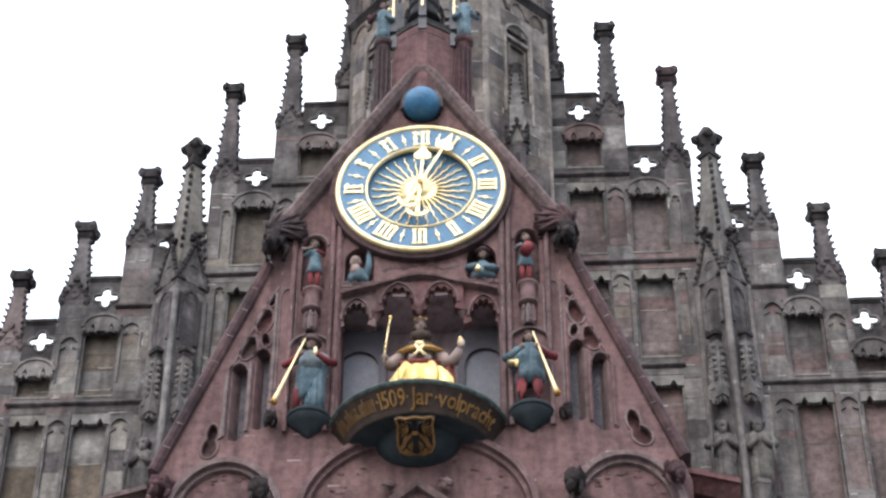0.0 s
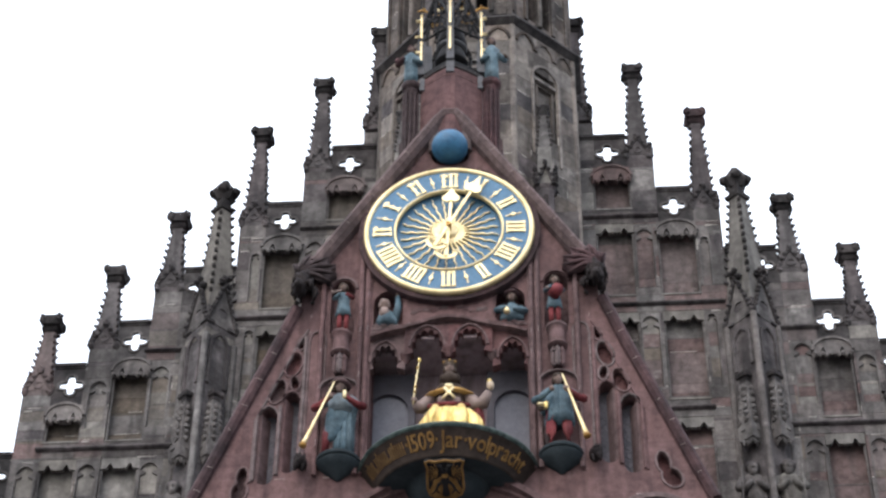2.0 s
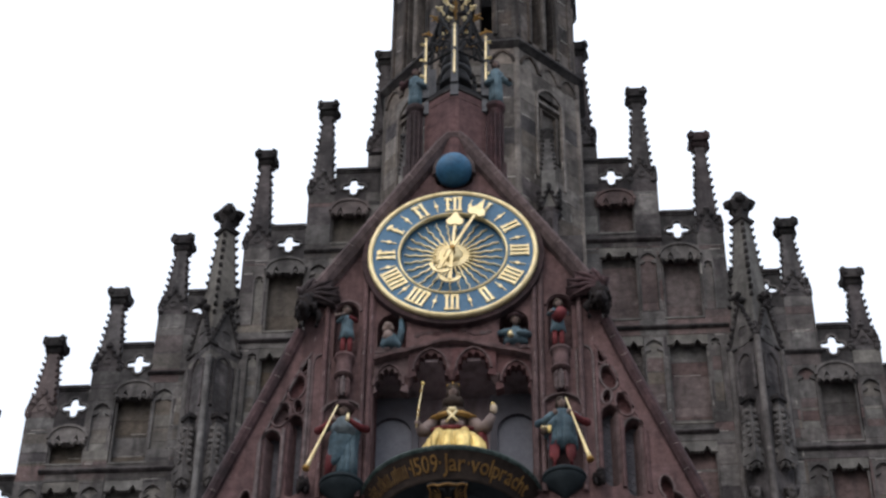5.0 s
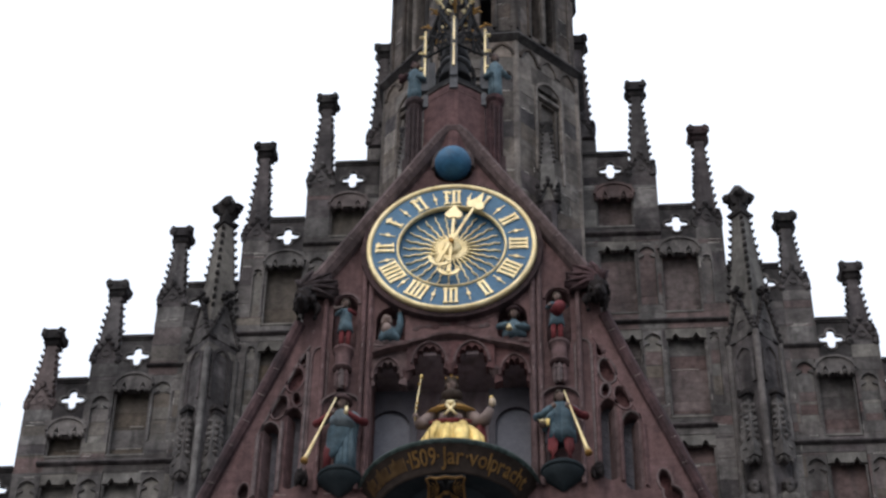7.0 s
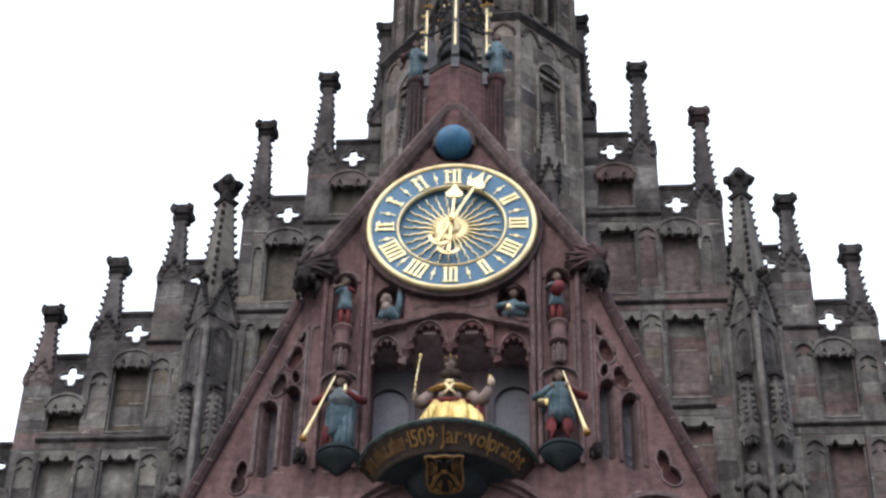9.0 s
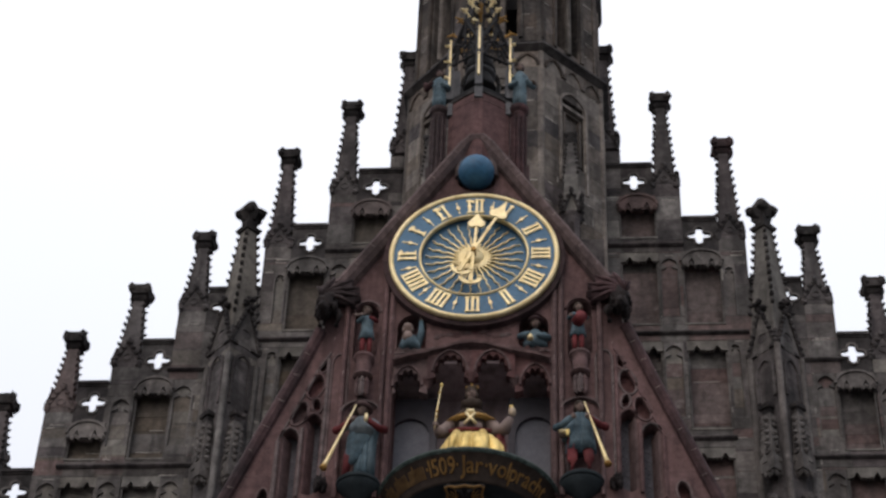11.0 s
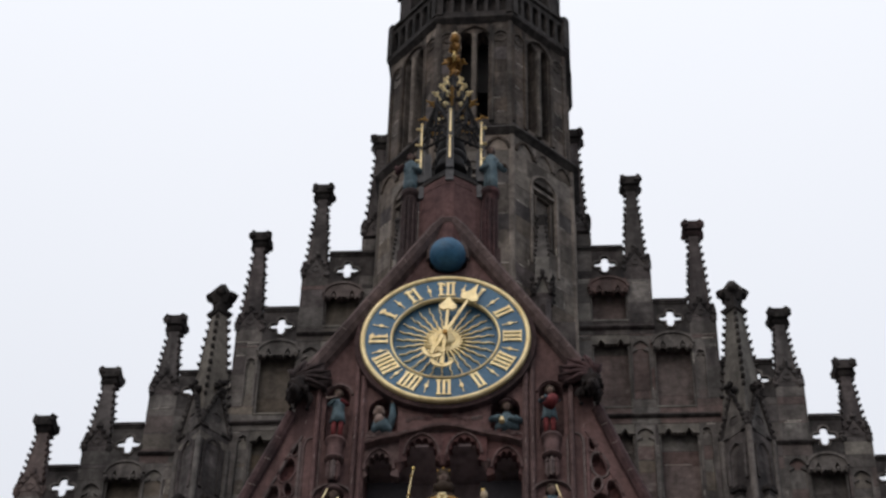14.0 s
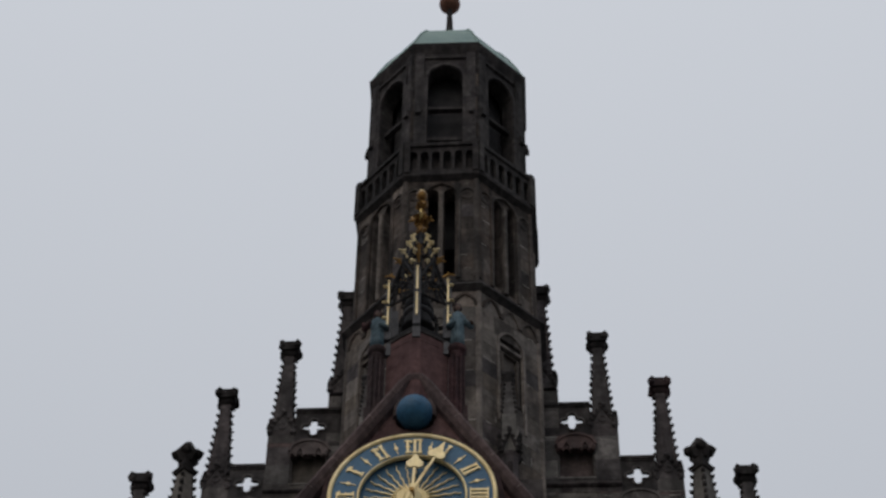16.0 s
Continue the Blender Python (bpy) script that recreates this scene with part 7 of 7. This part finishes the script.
def lantern():
    ln = thing("bell_lantern", "black and gold openwork bell lantern on a red stone block", "lantern", (0, 0.2, 25.0))
    plan = [(-0.46, 0.12), (-0.25, -0.04), (-0.07, -0.155), (0.07, -0.155), (0.25, -0.04), (0.46, 0.12), (0.46, 0.75), (-0.46, 0.75)]
    def slab(bm, z0, z1, grow=1.0):
        lo = [bm.verts.new((x * grow, 0.3 + (y - 0.3) * grow, z0)) for x, y in plan]
        hi = [bm.verts.new((x * grow, 0.3 + (y - 0.3) * grow, z1)) for x, y in plan]
        bm.faces.new(lo)
        bm.faces.new(hi)
        for i in range(8):
            bm.faces.new((lo[i], lo[(i + 1) % 8], hi[(i + 1) % 8], hi[i]))
    bm = bmesh.new()
    slab(bm, 24.4, 25.86)
    part("block", bm, REDBLOCK, ln)
    bm = bmesh.new()
    slab(bm, 25.87, 25.90, 1.04)
    slab(bm, 25.90, 25.94, 1.02)
    part("block_cornice", bm, DARK, ln)
    bm = bmesh.new()
    slab(bm, 25.70, 25.73, 1.012)
    part("block_bead", bm, REDMID, ln)
    bm = bmesh.new()
    slab(bm, 25.94, 26.06, 0.9)
    part("bell_floor", bm, IRON, ln)
    for s in (-1, 1):
        bm = bmesh.new()
        lathe(bm, (s * 0.60, 0.12, 0), [(0.095, 24.2), (0.095, 25.55), (0.12, 25.62), (0.10, 25.65), (0.145, 25.70), (0.15, 25.76), (0.14, 25.78)], 18)
        for k in range(5):
            t = radians(200 + 35 * k)
            tube(bm, [(s * 0.60 + 0.11 * math.cos(t), 0.12 + 0.11 * math.sin(t), 24.25), (s * 0.60 + 0.11 * math.cos(t), 0.12 + 0.11 * math.sin(t), 25.55)], 0.022, 6)
        part("side_column", bm, REDDARK, ln)
        bm = bmesh.new()
        x0, x1 = s * 0.44, s * 0.76
        hexa(bm, [(x0, 0.06, 24.0), (x1, 0.06, 23.9), (x1, 0.75, 23.9), (x0, 0.75, 24.0), (x0, 0.06, 24.74), (x1, 0.06, 24.5), (x1, 0.75, 24.62), (x0, 0.75, 24.9)])
        part("shoulder", bm, REDDARK, ln, "dark sloping stone under the side column")
        bm = bmesh.new()
        box(bm, *sorted((s * 0.40, s * 0.475)), 0.06, 0.14, 25.62, 25.88)
        part("lead_clip", bm, LEAD, ln)
    bm = bmesh.new()
    box(bm, -0.06, 0.06, -0.185, -0.14, 25.76, 26.0)
    part("lead_clip", bm, LEAD, ln, "small lead plate on the block's edge")
    posts = [(-0.46, 0.10), (0.0, -0.21), (0.46, 0.10), (-0.4, 0.7), (0.4, 0.7)]
    for i, (x, y) in enumerate(posts):
        bm = bmesh.new()
        frustum(bm, (x, y + 0.04), 0.055, 0.045, 26.0, 27.3)
        part("post", bm, LEAD, ln, "lead-grey lantern post")
        if i < 3:
            bm = bmesh.new()
            zb = 26.18 if i == 1 else 26.2
            for z0, z1 in ((zb, zb + 0.47), (zb + 0.58, zb + 1.08)):
                frustum(bm, (x, y - 0.035), 0.014, 0.009, z0, z1)
                blob(bm, (x, y - 0.035, z1 + 0.01), (0.024, 0.024, 0.02), rough=0.3)
            if i != 1:
                for q in range(3):
                    blob(bm, (x + (0.045 if x > 0 else -0.045), y - 0.03, zb + 0.26 + 0.36 * q), (0.045, 0.025, 0.02), seed=q, rough=0.8)
            part("gilt_pinnacle", bm, GOLD, ln, "gilded pinnacle strip")
    bm = bmesh.new()
    lathe(bm, (0, 0.15, 0), [(0.245, 26.22), (0.255, 26.25), (0.225, 26.36), (0.205, 26.46), (0.18, 26.52), (0.02, 26.54)], 28)
    part("bell", bm, IRON, ln, "black iron bell", smooth=True)
    bm = bmesh.new()
    lathe(bm, (0, 0.15, 0), [(0.18, 26.545), (0.235, 26.56), (0.238, 26.585), (0.2, 26.60), (0.18, 26.58)], 28)
    part("bell_rim", bm, LEAD, ln, "grey moulded rim between the bells", smooth=True)
    bm = bmesh.new()
    lathe(bm, (0, 0.15, 0), [(0.235, 26.62), (0.24, 26.66), (0.21, 26.78), (0.19, 26.90), (0.13, 27.0), (0.03, 27.06)], 28)
    part("upper_bell", bm, IRON, ln, "smaller black bell above", smooth=True)
    bm = bmesh.new()
    sweep(bm, arch_line(-0.28, 0.28, 26.45, 0.34, 14), [(-0.03, 0.22), (0.03, 0.22), (0.03, 0.3), (-0.03, 0.3)])
    tube(bm, [(-0.28, 0.26, 26.0), (-0.28, 0.26, 26.45)], 0.03, 6)
    tube(bm, [(0.28, 0.26, 26.0), (0.28, 0.26, 26.45)], 0.03, 6)
    part("bell_frame", bm, IRON, ln)
    # openwork gables between the posts
    for (xa, ya), (xb, yb) in ((posts[0], posts[1]), (posts[1], posts[2])):
        bm = bmesh.new()
        a, b = Vector((xa, ya, 0)), Vector((xb, yb, 0))
        def on(u, z):
            p = a.lerp(b, u)
            return (p.x, p.y + 0.02, z)
        for path in ([(0, 27.0), (0.5, 27.65), (1, 27.0)], [(0, 26.85), (0.25, 27.05), (0.5, 27.15), (0.75, 27.05), (1, 26.85)], [(0.5, 27.15), (0.5, 27.8)], [(0, 26.75), (1, 26.75)],
                     [(0.2, 27.2), (0.5, 27.0), (0.8, 27.2)], [(0.15, 26.75), (0.3, 27.0)], [(0.85, 26.75), (0.7, 27.0)]):
            tube(bm, [on(u, z) for u, z in path], 0.034 if path[0] == (0, 27.0) else 0.022, 6)
        for i in range(9):
            u = 0.1 + 0.1 * i
            top = 27.0 + 0.65 * (1 - abs(2 * u - 1))
            blob(bm, on(u, top + 0.02), (0.03, 0.025, 0.04), seed=i, rough=0.7)
            tube(bm, [on(u, 26.78), on(u + (0.06 if i % 2 else -0.06), (26.8 + top) / 2), on(u, top)], 0.010, 5)
        part("tracery_gable", bm, IRON, ln, "black openwork gable")
    for k in range(8):
        t = math.pi * k / 4
        bm = bmesh.new()
        tube(bm, [(0.38 * math.cos(t), 0.32 + 0.38 * math.sin(t), 27.35), (0.25 * math.cos(t), 0.32 + 0.25 * math.sin(t), 27.95), (0.03 * math.cos(t), 0.32 + 0.03 * math.sin(t), 28.75)], [0.028, 0.026, 0.02], 6)
        part("spire_rib", bm, IRON, ln, "black rib of the open spirelet")
    for z, r in ((27.45, 0.37), (27.9, 0.26), (28.3, 0.15)):
        bm = bmesh.new()
        ring = [(r * math.cos(math.pi * i / 8), 0.32 + r * math.sin(math.pi * i / 8), z) for i in range(17)]
        tube(bm, ring, 0.018, 6)
        part("spire_ring", bm, IRON, ln)
    rng = random.Random(3)
    for z, r, s, turns, paint in ((27.66, 0.37, 0.060, range(8), OLDGOLD), (27.95, 0.30, 0.070, (1, 3, 5, 7), GOLD), (27.99, 0.27, 0.056, (0, 2, 4, 6), OLDGOLD), (28.25, 0.20, 0.088, (1, 3, 5, 7), GOLD), (28.48, 0.14, 0.076, (1, 3, 5, 7), GOLD)):
        for k in turns:
            t = math.pi * k / 4
            bm = bmesh.new()
            def out(f, up):
                return (r * f * math.cos(t), 0.32 + r * f * math.sin(t), z + up)
            tube(bm, [out(0.55, -0.10), out(0.9, -0.03), out(1.25, 0.055), out(1.5, 0.03)], [0.014, s * 0.34, s * 0.38, s * 0.18], 7)
            for q in (-1, 1):      # two curling lobes
                c = out(1.2, 0.05)
                blob(bm, (c[0] + q * s * 0.45 * math.sin(t), c[1] - q * s * 0.45 * math.cos(t), c[2] + s * 0.1), (s * 0.32, s * 0.32, s * 0.26), seed=k + q, rough=0.8, seg=7, rings=5)
            part("gilt_crocket", bm, paint, ln, "curling gilded leaf")
    bm = bmesh.new()
    lathe(bm, (0, 0.32, 0), [(0.03, 28.6), (0.025, 29.75)], 8)
    part("finial_stem", bm, BRONZE, ln)
    for z, r in ((28.78, 0.08), (29.05, 0.12), (29.42, 0.085)):
        bm = bmesh.new()
        blob(bm, (0, 0.32, z), (r, r, 0.095), seed=int(z * 10), rough=0.9, seg=16, rings=10)
        part("finial_knob", bm, BRONZE, ln)
    for k in range(4):
        t = math.pi * k / 2
        bm = bmesh.new()
        tube(bm, [(0.05 * math.cos(t), 0.32 + 0.05 * math.sin(t), 29.02), (0.13 * math.cos(t), 0.32 + 0.13 * math.sin(t), 29.08), (0.20 * math.cos(t), 0.32 + 0.20 * math.sin(t), 29.04)], [0.03, 0.035, 0.012], 7)
        tube(bm, [(0.13 * math.cos(t), 0.32 + 0.13 * math.sin(t), 29.07), (0.16 * math.cos(t), 0.32 + 0.16 * math.sin(t), 29.16)], [0.03, 0.01], 6)
        part("finial_leaf", bm, GILT if k % 2 else OLDGOLD, ln, "curling leaf of the gilded finial")
    bm = bmesh.new()
    lathe(bm, (0, 0.32, 29.68), [(0.09 * math.sin(math.pi * i / 10) + 0.001, -0.11 * math.cos(math.pi * i / 10)) for i in range(11)], 12)
    part("finial_tip", bm, BRONZE, ln, smooth=True)
    bm = bmesh.new()
    lathe(bm, (0, 0.32, 0), [(0.062, 29.73), (0.068, 29.76), (0.045, 29.80), (0.012, 29.83)], 12)
    part("finial_cap", bm, GOLD, ln, "pale gilded cap", smooth=True)
    bm = bmesh.new()
    frustum(bm, (0, 0.32), 0.05, 0.03, 28.45, 28.80, 0, 6)
    part("spire_point", bm, LEAD, ln, "grey lead point of the spirelet")
    for s in (-1, 1):
        cv = Carving()
        x, y, z = s * 0.61, 0.10, 25.78
        tall = 1.0 if s < 0 else 1.14
        cv.paint(BLUECLOTH, lambda bm: robe(bm, (x, y, z), [(0, 0.115, 0.10), (0.2 * tall, 0.11, 0.09), (0.42 * tall, 0.10, 0.085), (0.6 * tall, 0.12, 0.085), (0.68 * tall, 0.05, 0.05)], 7, 0.22))
        cv.paint(BLUECLOTH if s > 0 else REDDARK, lambda bm: tube(bm, [(x + s * 0.1, y, z + 0.58), (x + s * 0.2, y - 0.02, z + 0.44), (x + s * 0.1, y - 0.12, z + 0.5)], [0.05, 0.045, 0.03], 8))
        cv.paint(HAIR if s > 0 else REDDARK, lambda bm: blob(bm, (x + s * 0.2, y - 0.03, z + 0.5), (0.05, 0.06, 0.05), rough=0.3))
        cv.paint(BLUECLOTH, lambda bm: tube(bm, [(x - s * 0.1, y, z + 0.58), (x - s * 0.14, y - 0.06, z + 0.42), (x - s * 0.03, y - 0.13, z + 0.45)], [0.05, 0.045, 0.03], 8))
        head(cv, (x, y - 0.02, z + 0.765 * tall), 0.062, None, REDDARK)
        cv.done("lantern_statue", "blue-robed painted figure beside the bell lantern", group="lantern figures")


lantern()

# slender pinnacles that stand on the chapel roof before the tower
for s in (-1, 1):
    tp = thing("roof_pinnacle", "pale weathered sandstone pinnacle before the tower", "pinnacle", (s * 1.32, 6.3, 29.54), "roof pinnacles")
    c = (s * 1.32, 6.3)
    bm = bmesh.new()
    plain = lambda h: [(x, z) for x, z in lancet(-0.05, 0.05, h, h + 0.42)]
    frustum(bm, c, 0.15, 0.15, 28.0, 29.45, 0, 8)
    frustum(bm, c, 0.15, 0.19, 29.38, 29.47, 0, 8)
    part("turret", bm, SPIRE, tp)
    for k in range(4):
        rot = Matrix.Translation((*c, 0)) @ Matrix.Rotation(math.pi / 2 * k, 4, 'Z')
        bm = bmesh.new()
        sweep(bm, [(-0.15, 29.46), (0, 29.95), (0.15, 29.46)], [(-0.02, -0.2), (0.025, -0.2), (0.03, -0.1), (-0.02, -0.1)])
        for q in range(3):
            for v in (-1, 1):
                blob(bm, (v * (0.155 - 0.045 * q), -0.2, 29.54 + 0.14 * q), (0.035, 0.035, 0.04), seed=q + k, rough=0.7)
        blob(bm, (0, -0.19, 30.0), (0.045, 0.045, 0.07), seed=k, rough=0.6)
        bm.transform(rot)
        part("gablet", bm, DARK, tp, "small crocketed gablet")
        # black lancet plate on the face, painted shade of an opening not cut
        bm = bmesh.new()
        prism(bm, plain(28.8), -0.162, -0.14)
        bm.transform(rot)
        part("blind_light", bm, SOOT_AND_SHADE, tp, "black plate standing in for a shaded opening of the turret")
    bm = bmesh.new()
    frustum(bm, c, 0.14, 0.125, 29.47, 30.45)
    part("shaft", bm, LIGHT, tp)
    bm = bmesh.new()
    frustum(bm, c, 0.125, 0.06, 30.45, 31.38)
    part("spire", bm, GREY, tp)
    crockets(tp, c, 0.125, 0.06, 30.45, 31.36, 7, 0, 0.042, GREY)
    bm = bmesh.new()
    frustum(bm, c, 0.07, 0.11, 31.36, 31.60)
    for k in range(4):
        t = math.pi / 4 + k * math.pi / 2
        blob(bm, (c[0] + 0.12 * math.cos(t), c[1] + 0.12 * math.sin(t), 31.54), (0.05, 0.05, 0.07), seed=k, rough=0.5)
    part("finial", bm, DARK, tp)
    bm = bmesh.new()
    box(bm, *sorted((s * 1.1, s * 1.9)), 6.4, G + 0.2, 24.0, 29.0)
    hexa(bm, [(s * 1.1, 6.2, 24), (s * 1.9, 6.2, 24), (s * 1.9, 6.4, 24), (s * 1.1, 6.4, 24), (s * 1.2, 6.3, 29.2), (s * 1.8, 6.3, 28.6), (s * 1.8, 6.4, 28.6), (s * 1.2, 6.4, 29.2)])
    part("flank", bm, DARK, tp, "sooty roof-foot masonry")
